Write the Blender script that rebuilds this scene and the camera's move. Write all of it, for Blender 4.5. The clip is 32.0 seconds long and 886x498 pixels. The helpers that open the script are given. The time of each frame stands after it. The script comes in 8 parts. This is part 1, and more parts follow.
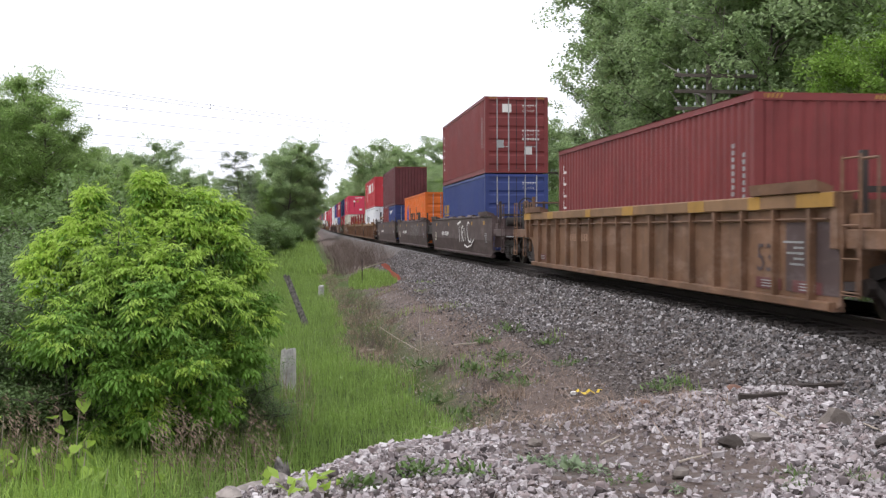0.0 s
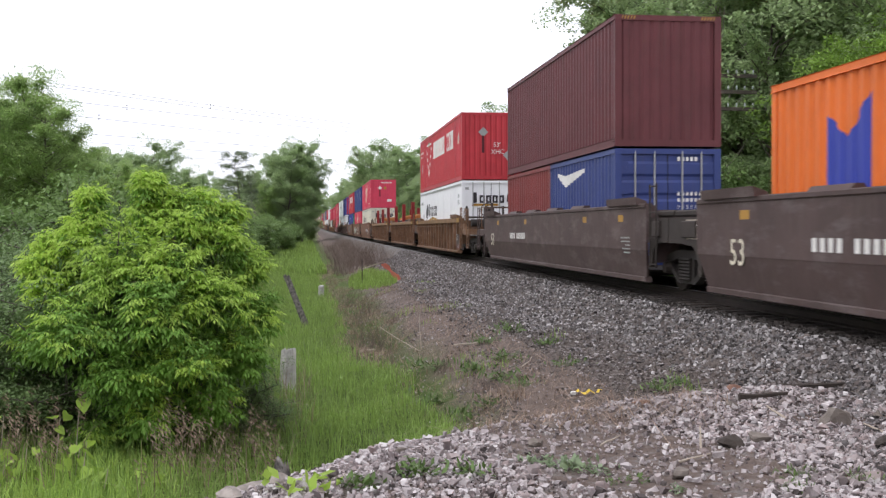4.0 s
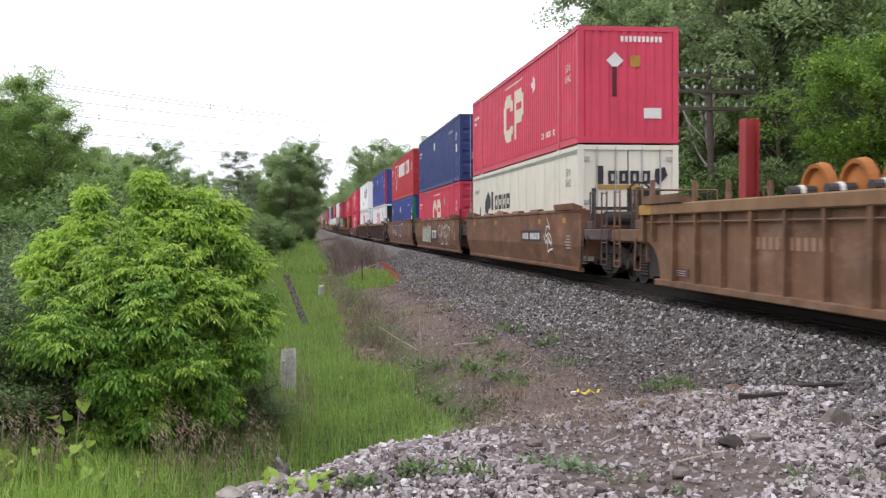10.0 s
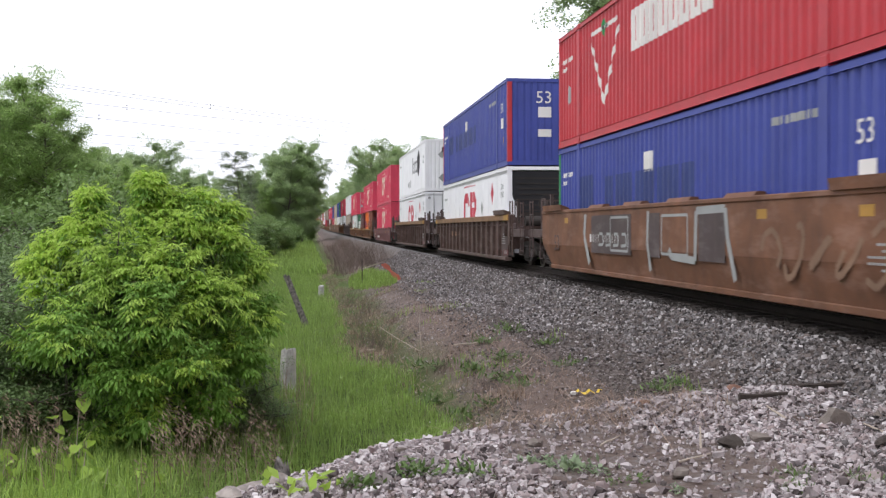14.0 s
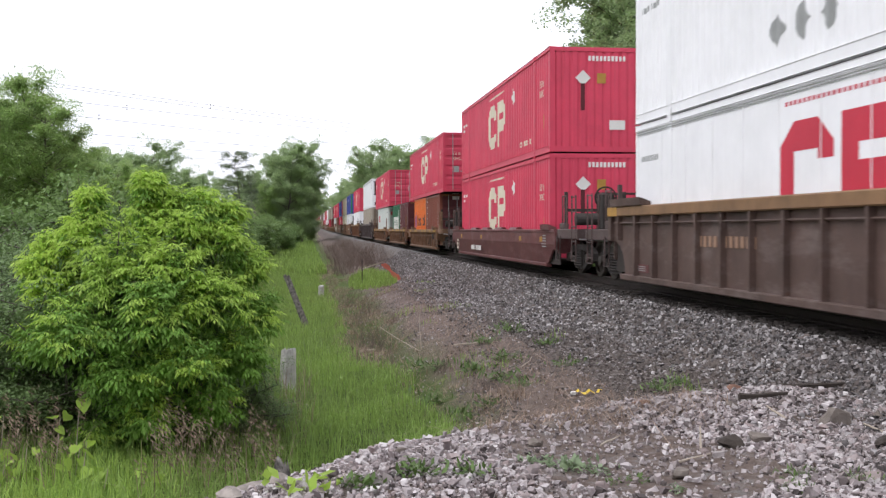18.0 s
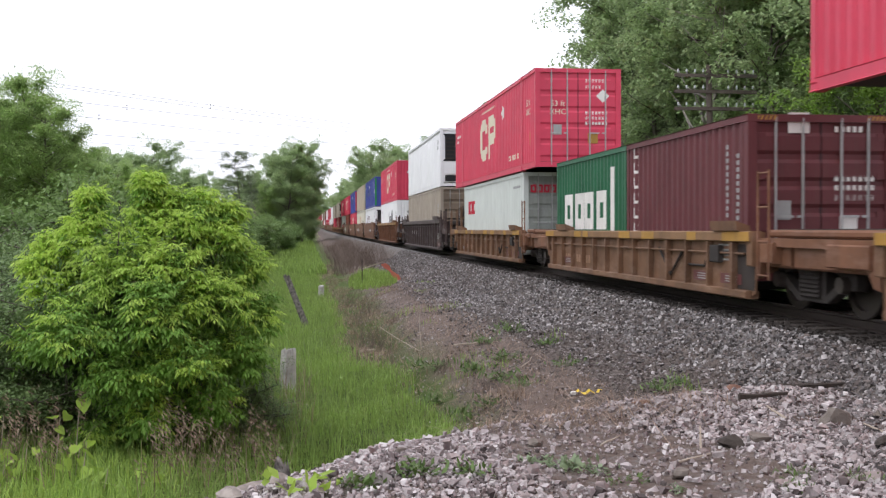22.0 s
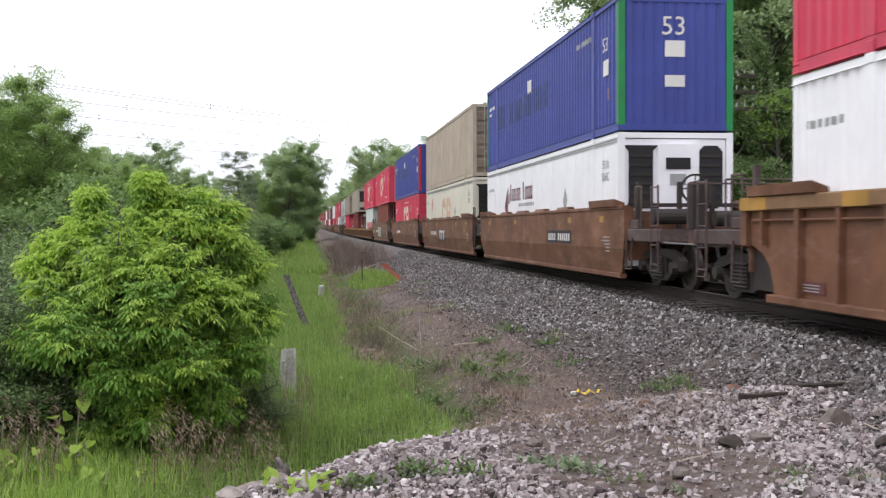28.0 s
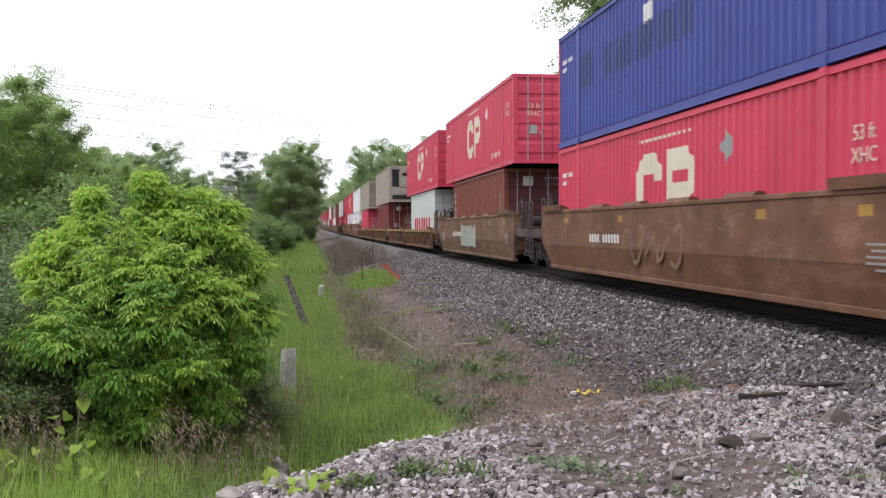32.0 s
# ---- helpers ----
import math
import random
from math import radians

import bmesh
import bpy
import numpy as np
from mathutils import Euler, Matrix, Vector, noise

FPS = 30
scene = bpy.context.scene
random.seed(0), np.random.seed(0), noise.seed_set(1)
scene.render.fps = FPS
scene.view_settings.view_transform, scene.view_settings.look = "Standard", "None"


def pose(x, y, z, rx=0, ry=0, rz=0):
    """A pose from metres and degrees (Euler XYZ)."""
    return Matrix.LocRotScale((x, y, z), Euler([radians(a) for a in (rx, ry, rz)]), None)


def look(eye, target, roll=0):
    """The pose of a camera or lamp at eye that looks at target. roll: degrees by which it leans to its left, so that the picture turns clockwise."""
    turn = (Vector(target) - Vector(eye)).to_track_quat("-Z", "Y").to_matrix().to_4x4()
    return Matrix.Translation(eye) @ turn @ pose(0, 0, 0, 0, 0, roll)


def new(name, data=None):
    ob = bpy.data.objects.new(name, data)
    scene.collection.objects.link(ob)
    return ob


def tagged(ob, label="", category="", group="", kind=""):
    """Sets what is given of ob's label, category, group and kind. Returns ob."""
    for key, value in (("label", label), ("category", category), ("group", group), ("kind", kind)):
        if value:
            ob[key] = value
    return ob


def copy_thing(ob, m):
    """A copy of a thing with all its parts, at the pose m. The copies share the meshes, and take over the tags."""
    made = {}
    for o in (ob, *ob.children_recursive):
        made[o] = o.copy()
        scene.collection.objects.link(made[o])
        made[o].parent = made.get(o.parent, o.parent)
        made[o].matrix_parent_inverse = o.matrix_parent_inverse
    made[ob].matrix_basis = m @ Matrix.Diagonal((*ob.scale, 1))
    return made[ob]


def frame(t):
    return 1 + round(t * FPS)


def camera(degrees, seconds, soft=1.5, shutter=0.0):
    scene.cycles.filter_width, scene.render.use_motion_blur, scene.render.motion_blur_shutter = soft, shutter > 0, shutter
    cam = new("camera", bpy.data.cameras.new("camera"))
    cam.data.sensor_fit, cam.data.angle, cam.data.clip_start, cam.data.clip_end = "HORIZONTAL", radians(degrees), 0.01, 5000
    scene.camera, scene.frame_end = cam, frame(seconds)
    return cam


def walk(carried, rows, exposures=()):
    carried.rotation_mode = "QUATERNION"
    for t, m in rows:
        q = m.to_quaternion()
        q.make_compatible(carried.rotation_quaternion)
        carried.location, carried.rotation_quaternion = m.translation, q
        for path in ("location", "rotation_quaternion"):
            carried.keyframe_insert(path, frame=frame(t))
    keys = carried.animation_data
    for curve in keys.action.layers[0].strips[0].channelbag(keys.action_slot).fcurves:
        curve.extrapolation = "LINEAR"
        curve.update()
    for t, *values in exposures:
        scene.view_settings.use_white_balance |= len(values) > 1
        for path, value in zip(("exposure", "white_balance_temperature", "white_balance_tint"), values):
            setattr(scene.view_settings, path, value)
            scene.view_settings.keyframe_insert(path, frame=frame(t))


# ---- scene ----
cam = camera(46.51, 32.0, soft=1.3, shutter=0.2)
EYE = (0.0, 0.0, 1.174)
YAW, PITCH = radians(7.585), radians(-1.117)
AIM = (EYE[0] + math.sin(YAW) * math.cos(PITCH), EYE[1] + math.cos(YAW) * math.cos(PITCH), EYE[2] + math.sin(PITCH))
walk(cam, [(0.0, look(EYE, AIM, -0.2)), (32.0, look(EYE, AIM, -0.2))], exposures=[(0.0, 0.0), (32.0, 0.0)])

# ---- light: a bright overcast sky ----
SKY_WHITE, SUN = 1.55, 1.0
world = bpy.data.worlds.new("overcast_sky")
scene.world = world
world.use_nodes = True
wt = world.node_tree
for n in list(wt.nodes):
    wt.nodes.remove(n)
w_out, w_bg, w_mix = wt.nodes.new("ShaderNodeOutputWorld"), wt.nodes.new("ShaderNodeBackground"), wt.nodes.new("ShaderNodeMixRGB")
w_sky = wt.nodes.new("ShaderNodeTexSky")
w_sky.sky_type, w_sky.sun_disc = "NISHITA", False
w_sky.sun_elevation, w_sky.sun_rotation = radians(58), radians(250)
w_sky.dust_density, w_sky.air_density = 4.0, 1.0
w_scale = wt.nodes.new("ShaderNodeVectorMath")
w_scale.operation = "SCALE"
w_scale.inputs["Scale"].default_value = 0.1
wt.links.new(w_sky.outputs[0], w_scale.inputs[0])
w_mix.inputs["Fac"].default_value = 0.86
w_mix.inputs["Color2"].default_value = (SKY_WHITE * 0.98, SKY_WHITE * 0.982, SKY_WHITE * 1.09, 1)
wt.links.new(w_scale.outputs[0], w_mix.inputs["Color1"])
wt.links.new(w_mix.outputs[0], w_bg.inputs["Color"])
wt.links.new(w_bg.outputs[0], w_out.inputs["Surface"])
sun = new("sun", bpy.data.lights.new("sun", "SUN"))
sun.data.energy, sun.data.angle, sun.data.color = SUN, radians(35), (1.0, 0.985, 0.97)
sun.matrix_world = look((-30, -12, 52), (0, 0, 0))


# ---- materials ----
def mat_base(name, rough, metal=0.0, spec=0.35):
    m = bpy.data.materials.new(name)
    m.use_nodes = True
    nt = m.node_tree
    bsdf = nt.nodes["Principled BSDF"]
    bsdf.inputs["Roughness"].default_value = rough
    bsdf.inputs["Metallic"].default_value = metal
    bsdf.inputs["Specular IOR Level"].default_value = spec
    return m, nt, bsdf


def noise_node(nt, vec, scale, detail=4.0, rough=0.6):
    n = nt.nodes.new("ShaderNodeTexNoise")
    n.inputs["Scale"].default_value = scale
    n.inputs["Detail"].default_value = detail
    n.inputs["Roughness"].default_value = rough
    nt.links.new(vec, n.inputs["Vector"])
    return n.outputs["Fac"]


def ramp_node(nt, fac, lo, hi):
    r = nt.nodes.new("ShaderNodeMapRange")
    r.inputs["From Min"].default_value, r.inputs["From Max"].default_value = lo, hi
    nt.links.new(fac, r.inputs["Value"])
    return r.outputs["Result"]


def mix_node(nt, fac, a, b, mode="MIX"):
    n = nt.nodes.new("ShaderNodeMixRGB")
    n.blend_type = mode
    for sock, v in ((n.inputs["Fac"], fac), (n.inputs["Color1"], a), (n.inputs["Color2"], b)):
        if isinstance(v, (int, float)):
            sock.default_value = v
        elif isinstance(v, tuple):
            sock.default_value = (*v, 1)
        else:
            nt.links.new(v, sock)
    return n.outputs["Color"]


def mapped(nt, sx=1.0, sy=1.0, sz=1.0):
    tc = nt.nodes.new("ShaderNodeTexCoord")
    mp = nt.nodes.new("ShaderNodeMapping")
    mp.inputs["Scale"].default_value = (sx, sy, sz)
    nt.links.new(tc.outputs["Object"], mp.inputs["Vector"])
    return mp.outputs["Vector"]


def surface(name, color, rough=0.6, metal=0.0, fine=30.0, coarse=1.2, amount=0.3, bump=0.15, streak=0.0, dirt=(0.09, 0.065, 0.05), rust=0.0, each=0.0, spec=0.35, wear=0.0):
    """A painted, weathered or mineral surface: coarse stains, fine grain, optional runs of dirt and specks of rust."""
    m, nt, bsdf = mat_base(name, rough, metal, spec)
    vec = mapped(nt)
    big = ramp_node(nt, noise_node(nt, vec, coarse, 5), 0.3, 0.72)
    small = noise_node(nt, vec, fine, 3)
    dark = tuple(c * (1 - amount) for c in color)
    light = tuple(min(1, c * (1 + amount * 0.45)) for c in color)
    col = mix_node(nt, big, dark, light)
    col = mix_node(nt, amount * 0.55, col, small, "OVERLAY")
    if each:
        info = nt.nodes.new("ShaderNodeObjectInfo")
        col = mix_node(nt, each, col, info.outputs["Random"], "OVERLAY")
    if streak:
        runs = ramp_node(nt, noise_node(nt, mapped(nt, 3.0, 3.0, 0.22), 2.3, 4), 0.52, 0.85)
        mul = nt.nodes.new("ShaderNodeMath")
        mul.operation = "MULTIPLY"
        mul.inputs[1].default_value = streak
        nt.links.new(runs, mul.inputs[0])
        col = mix_node(nt, mul.outputs[0], col, dirt)
    if wear:
        scuffs = ramp_node(nt, noise_node(nt, mapped(nt, 1.0, 0.35, 1.1), 2.6, 7, 0.72), 0.5, 0.78)
        mul = nt.nodes.new("ShaderNodeMath")
        mul.operation = "MULTIPLY"
        mul.inputs[1].default_value = wear
        nt.links.new(scuffs, mul.inputs[0])
        col = mix_node(nt, mul.outputs[0], col, tuple(min(0.6, c * 1.3 + 0.13) for c in color))
    if rust:
        specks = ramp_node(nt, noise_node(nt, vec, 4.5, 8, 0.75), 0.66 - 0.12 * rust, 0.75)
        mul = nt.nodes.new("ShaderNodeMath")
        mul.operation = "MULTIPLY"
        mul.inputs[1].default_value = 0.75
        nt.links.new(specks, mul.inputs[0])
        col = mix_node(nt, mul.outputs[0], col, (0.13, 0.05, 0.022))
    nt.links.new(col, bsdf.inputs["Base Color"])
    rr = nt.nodes.new("ShaderNodeMapRange")
    rr.inputs["To Min"].default_value, rr.inputs["To Max"].default_value = max(0.05, rough - 0.12), min(1, rough + 0.15)
    nt.links.new(small, rr.inputs["Value"])
    nt.links.new(rr.outputs["Result"], bsdf.inputs["Roughness"])
    if bump:
        b = nt.nodes.new("ShaderNodeBump")
        b.inputs["Strength"].default_value = bump
        b.inputs["Distance"].default_value = 0.02
        nt.links.new(small, b.inputs["Height"])
        nt.links.new(b.outputs["Normal"], bsdf.inputs["Normal"])
    return m


def leafy(name, color, vary=0.35, through_light=0.35, tint=(0.9, 1.0, 0.6)):
    """Leaves or blades: each island a little different, part of the light passes through."""
    m, nt, bsdf = mat_base(name, 0.55, 0.0, 0.25)
    geo = nt.nodes.new("ShaderNodeNewGeometry")
    dark = tuple(c * (1 - vary) for c in color)
    light = tuple(min(1, c * (1 + vary)) for c in color)
    col = mix_node(nt, geo.outputs["Random Per Island"], dark, light)
    big = ramp_node(nt, noise_node(nt, mapped(nt), 0.7, 3), 0.3, 0.7)
    col = mix_node(nt, big, col, mix_node(nt, 0.5, col, tuple(c * t for c, t in zip(light, tint))))
    nt.links.new(col, bsdf.inputs["Base Color"])
    tr = nt.nodes.new("ShaderNodeBsdfTranslucent")
    nt.links.new(col, tr.inputs["Color"])
    mx = nt.nodes.new("ShaderNodeMixShader")
    mx.inputs["Fac"].default_value = through_light
    nt.links.new(bsdf.outputs[0], mx.inputs[1])
    nt.links.new(tr.outputs[0], mx.inputs[2])
    nt.links.new(mx.outputs[0], nt.nodes["Material Output"].inputs["Surface"])
    return m


def pebbly(name, colors, rough=0.85, scale=60.0):
    """Loose stone: every stone its own grey or brown."""
    m, nt, bsdf = mat_base(name, rough, 0.0, 0.25)
    geo = nt.nodes.new("ShaderNodeNewGeometry")
    cr = nt.nodes.new("ShaderNodeValToRGB")
    els = cr.color_ramp.elements
    els[0].color, els[1].color = (*colors[0], 1), (*colors[-1], 1)
    for i, c in enumerate(colors[1:-1], 1):
        els.new(i / (len(colors) - 1)).color = (*c, 1)
    nt.links.new(geo.outputs["Random Per Island"], cr.inputs["Fac"])
    small = noise_node(nt, mapped(nt), scale, 4)
    col = mix_node(nt, 0.3, cr.outputs["Color"], small, "OVERLAY")
    patch = ramp_node(nt, noise_node(nt, mapped(nt), 0.5, 4), 0.35, 0.7)
    col = mix_node(nt, patch, mix_node(nt, 0.3, col, (0.12, 0.10, 0.088)), col)
    nt.links.new(col, bsdf.inputs["Base Color"])
    return m


PAINT = {
    "red": surface("container_red_paint", (0.63, 0.055, 0.105), 0.5, amount=0.16, bump=0.05, streak=0.16),
    "tire_red": surface("scarlet_paint", (0.50, 0.038, 0.05), 0.5, amount=0.18, bump=0.05, streak=0.18),
    "maroon": surface("maroon_paint", (0.20, 0.036, 0.034), 0.55, amount=0.22, bump=0.06, streak=0.3, rust=0.3),
    "wine": surface("dark_wine_paint", (0.125, 0.032, 0.036), 0.55, amount=0.22, bump=0.06, streak=0.3, rust=0.3),
    "brown": surface("brown_paint", (0.22, 0.062, 0.04), 0.55, amount=0.22, bump=0.06, streak=0.3, rust=0.3),
    "blue": surface("navy_blue_paint", (0.035, 0.055, 0.19), 0.5, amount=0.2, bump=0.05, streak=0.2),
    "royal": surface("royal_blue_paint", (0.05, 0.07, 0.30), 0.5, amount=0.18, bump=0.05, streak=0.18),
    "orange": surface("orange_paint", (0.75, 0.165, 0.024), 0.5, amount=0.16, bump=0.05, streak=0.2, rust=0.2),
    "green": surface("green_paint", (0.015, 0.115, 0.05), 0.5, amount=0.2, bump=0.05, streak=0.15),
    "kelly": surface("bright_green_paint", (0.02, 0.25, 0.07), 0.5, amount=0.2, bump=0.05, streak=0.15),
    "white": surface("white_paint", (0.89, 0.89, 0.90), 0.42, amount=0.07, bump=0.03, streak=0.10, dirt=(0.42, 0.38, 0.33)),
    "cream": surface("cream_paint", (0.74, 0.70, 0.58), 0.45, amount=0.1, bump=0.03, streak=0.22, dirt=(0.4, 0.33, 0.25)),
    "pale": surface("pale_grey_paint", (0.62, 0.66, 0.62), 0.5, amount=0.1, bump=0.04, streak=0.22, dirt=(0.3, 0.27, 0.22)),
    "sand": surface("weathered_sand_paint", (0.48, 0.405, 0.315), 0.6, amount=0.18, bump=0.05, streak=0.3),
    "taupe": surface("grimy_taupe_paint", (0.40, 0.345, 0.282), 0.6, amount=0.2, bump=0.06, streak=0.35),
    "tan_top": surface("tan_chord_paint", (0.25, 0.142, 0.07), 0.66, amount=0.3, bump=0.08, streak=0.4, rust=0.4, dirt=(0.12, 0.075, 0.045)),
    "plum": surface("purple_brown_car_paint", (0.105, 0.066, 0.054), 0.68, amount=0.4, bump=0.1, streak=0.5, rust=0.45, wear=0.5),
    "tan": surface("tan_car_paint", (0.188, 0.10, 0.055), 0.68, amount=0.42, bump=0.1, streak=0.75, rust=0.6, dirt=(0.085, 0.055, 0.04), wear=0.5),
    "umber": surface("brown_car_paint", (0.182, 0.082, 0.043), 0.68, amount=0.42, bump=0.1, streak=0.55, rust=0.6, dirt=(0.10, 0.058, 0.042), wear=0.5),
    "dark": surface("dark_brown_car_paint", (0.085, 0.055, 0.05), 0.65, amount=0.3, bump=0.1, streak=0.35, rust=0.25, dirt=(0.14, 0.11, 0.09), wear=0.5),
    "oxide": surface("oxide_car_paint", (0.13, 0.04, 0.038), 0.6, amount=0.28, bump=0.08, streak=0.35, rust=0.2, dirt=(0.12, 0.09, 0.075), wear=0.5),
    "iron": surface("grey_black_car_paint", (0.083, 0.06, 0.057), 0.65, amount=0.3, bump=0.1, streak=0.3, rust=0.25, dirt=(0.15, 0.12, 0.1), wear=0.5),
}
DOOR_TAUPE = surface("rust_stained_taupe_door", (0.25, 0.195, 0.145), 0.65, amount=0.35, bump=0.08, streak=0.5, rust=0.4)
DOOR_GREY = surface("darker_grey_door_paint", (0.30, 0.32, 0.29), 0.6, amount=0.25, bump=0.06, streak=0.4)
YELLOW = surface("worn_yellow_paint", (0.42, 0.23, 0.045), 0.6, amount=0.3, bump=0.08, streak=0.35, rust=0.4)
MARK_WHITE = surface("white_marking", (0.74, 0.72, 0.68), 0.55, amount=0.15, bump=0.0)
MARK_CREAM = surface("cream_marking", (0.70, 0.64, 0.50), 0.55, amount=0.12, bump=0.0)
MARK_RED = surface("red_marking", (0.55, 0.02, 0.05), 0.5, amount=0.12, bump=0.0)
MARK_WINE = surface("dark_wine_marking", (0.13, 0.02, 0.035), 0.5, amount=0.12, bump=0.0)
MARK_BLUE = surface("blue_marking", (0.04, 0.06, 0.35), 0.5, amount=0.1, bump=0.0)
SOOT = surface("soot_streak", (0.10, 0.02, 0.025), 0.8, amount=0.3, bump=0.0)
MARK_BLACK = surface("black_marking", (0.03, 0.025, 0.03), 0.5, amount=0.1, bump=0.0)
MARK_GREY = surface("grey_placard", (0.34, 0.35, 0.34), 0.45, amount=0.2, bump=0.0)
MARK_GHOST = surface("faded_marking", (0.33, 0.20, 0.13), 0.6, amount=0.25, bump=0.0)
SPRAY_GHOST = surface("worn_off_spray_paint", (0.225, 0.135, 0.085), 0.65, amount=0.35, bump=0.0)
FADED_ORANGE = surface("faded_orange_marking", (0.66, 0.45, 0.30), 0.6, amount=0.15, bump=0)
SPRAY_GREY = surface("faded_grey_spray_paint", (0.26, 0.235, 0.215), 0.65, amount=0.4, bump=0.0)
SEAL = surface("black_rubber", (0.02, 0.02, 0.022), 0.7, amount=0.2, bump=0.05)
GALV = surface("galvanised_bar", (0.42, 0.42, 0.41), 0.45, 0.6, amount=0.2, bump=0.04, streak=0.3)
# sooty black of the end parts; also painted shade behind the well cutaways
SOOT_SHADE = surface("soot_and_shade_black", (0.045, 0.035, 0.03), 0.75, amount=0.4, bump=0.15, rust=0.2)
GRIME = surface("grimy_running_gear", (0.042, 0.035, 0.031), 0.8, amount=0.4, bump=0.25)
STEEL = surface("worn_wheel_steel", (0.085, 0.07, 0.062), 0.5, 0.6, amount=0.35, bump=0.08)
RAIL = surface("rail_steel", (0.045, 0.034, 0.029), 0.65, 0.3, amount=0.3, bump=0.1)
RAIL_TOP = surface("polished_rail_head", (0.45, 0.43, 0.40), 0.3, 0.9, amount=0.15, bump=0.02)
RUST = surface("rusty_orange_steel", (0.42, 0.15, 0.035), 0.75, amount=0.35, bump=0.15)
STAKE = surface("red_stake_paint", (0.33, 0.035, 0.035), 0.6, amount=0.25, bump=0.1, rust=0.3)
AXLE = surface("dark_axle_steel", (0.07, 0.055, 0.05), 0.6, 0.2, amount=0.3, bump=0.1)


# ---- mesh building ----
class Geo:
    """Collects faces; part() turns them into one mesh object."""

    def __init__(self):
        self.v, self.f = [], []

    def quad(self, a, b, c, d):
        n = len(self.v)
        self.v += [a, b, c, d]
        self.f.append((n, n + 1, n + 2, n + 3))

    def box(self, x0, y0, z0, x1, y1, z1, b=0.0):
        if b <= 0:
            n = len(self.v)
            self.v += [(x0, y0, z0), (x1, y0, z0), (x1, y1, z0), (x0, y1, z0), (x0, y0, z1), (x1, y0, z1), (x1, y1, z1), (x0, y1, z1)]
            self.f += [(n, n + 3, n + 2, n + 1), (n + 4, n + 5, n + 6, n + 7), (n, n + 1, n + 5, n + 4), (n + 1, n + 2, n + 6, n + 5), (n + 2, n + 3, n + 7, n + 6), (n + 3, n, n + 4, n + 7)]
            return self
        self.prism([(x0 + b, z0), (x1 - b, z0), (x1, z0 + b), (x1, z1 - b), (x1 - b, z1), (x0 + b, z1), (x0, z1 - b), (x0, z0 + b)], y0, y1)
        return self

    def prism(self, prof, y0, y1):
        """A closed outline in x, z drawn along y."""
        n, k = len(self.v), len(prof)
        self.v += [(x, y0, z) for x, z in prof] + [(x, y1, z) for x, z in prof]
        self.f += [tuple(range(n, n + k)), tuple(range(n + 2 * k - 1, n + k - 1, -1))]
        self.f += [(n + (i + 1) % k, n + i, n + k + i, n + k + (i + 1) % k) for i in range(k)]
        return self

    def plate(self, prof, x0, x1):
        """A closed outline in y, z drawn along x."""
        n, k = len(self.v), len(prof)
        self.v += [(x0, y, z) for y, z in prof] + [(x1, y, z) for y, z in prof]
        self.f += [tuple(range(n, n + k)), tuple(range(n + 2 * k - 1, n + k - 1, -1))]
        self.f += [(n + (i + 1) % k, n + i, n + k + i, n + k + (i + 1) % k) for i in range(k)]
        return self

    def rod(self, a, b, r0, r1=None, seg=8):
        r1 = r0 if r1 is None else r1
        a, b = Vector(a), Vector(b)
        q = (b - a).to_track_quat("Z", "Y")
        n = len(self.v)
        for p, r in ((a, r0), (b, r1)):
            for i in range(seg):
                t = 2 * math.pi * i / seg
                self.v.append(tuple(p + q @ Vector((r * math.cos(t), r * math.sin(t), 0))))
        self.f += [tuple(range(n + seg - 1, n - 1, -1)), tuple(range(n + seg, n + 2 * seg))]
        self.f += [(n + i, n + (i + 1) % seg, n + seg + (i + 1) % seg, n + seg + i) for i in range(seg)]
        return self

    def tube(self, pts, r, seg=6):
        """One round bar along points."""
        n = len(self.v)
        for i, p in enumerate(pts):
            d = (Vector(pts[min(i + 1, len(pts) - 1)]) - Vector(pts[max(i - 1, 0)])).normalized()
            q = d.to_track_quat("Z", "Y")
            self.v += [tuple(Vector(p) + q @ Vector((r * math.cos(6.2832 * j / seg), r * math.sin(6.2832 * j / seg), 0))) for j in range(seg)]
        for i in range(len(pts) - 1):
            a, b = n + i * seg, n + (i + 1) * seg
            self.f += [(a + j, a + (j + 1) % seg, b + (j + 1) % seg, b + j) for j in range(seg)]
        return self

    def lathe(self, prof, centre, seg=20):
        """A closed outline of (radius, x) turned about the x axis through centre."""
        n, k = len(self.v), len(prof)
        cx, cy, cz = centre
        for i in range(seg):
            t = 2 * math.pi * i / seg
            self.v += [(cx + x, cy + r * math.cos(t), cz + r * math.sin(t)) for r, x in prof]
        for i in range(seg):
            for j in range(k):
                a, b = i * k, ((i + 1) % seg) * k
                self.f.append((n + a + j, n + a + (j + 1) % k, n + b + (j + 1) % k, n + b + j))
        return self

    def mesh(self, name, material, smooth=False):
        me = bpy.data.meshes.new(name)
        me.from_pydata(self.v, [], self.f)
        me.materials.append(material)
        if smooth:
            me.polygons.foreach_set("use_smooth", [True] * len(me.polygons))
        me.update()
        return me


def part(name, geo, material, parent, label="", smooth=False):
    ob = new(name, geo.mesh(name, material, smooth) if isinstance(geo, Geo) else geo)
    ob.parent = parent
    return tagged(ob, label) if label else ob


def thing(name, label, category, group=""):
    ob = new(name)
    ob.empty_display_size = 0.3
    return tagged(ob, label, category, group)


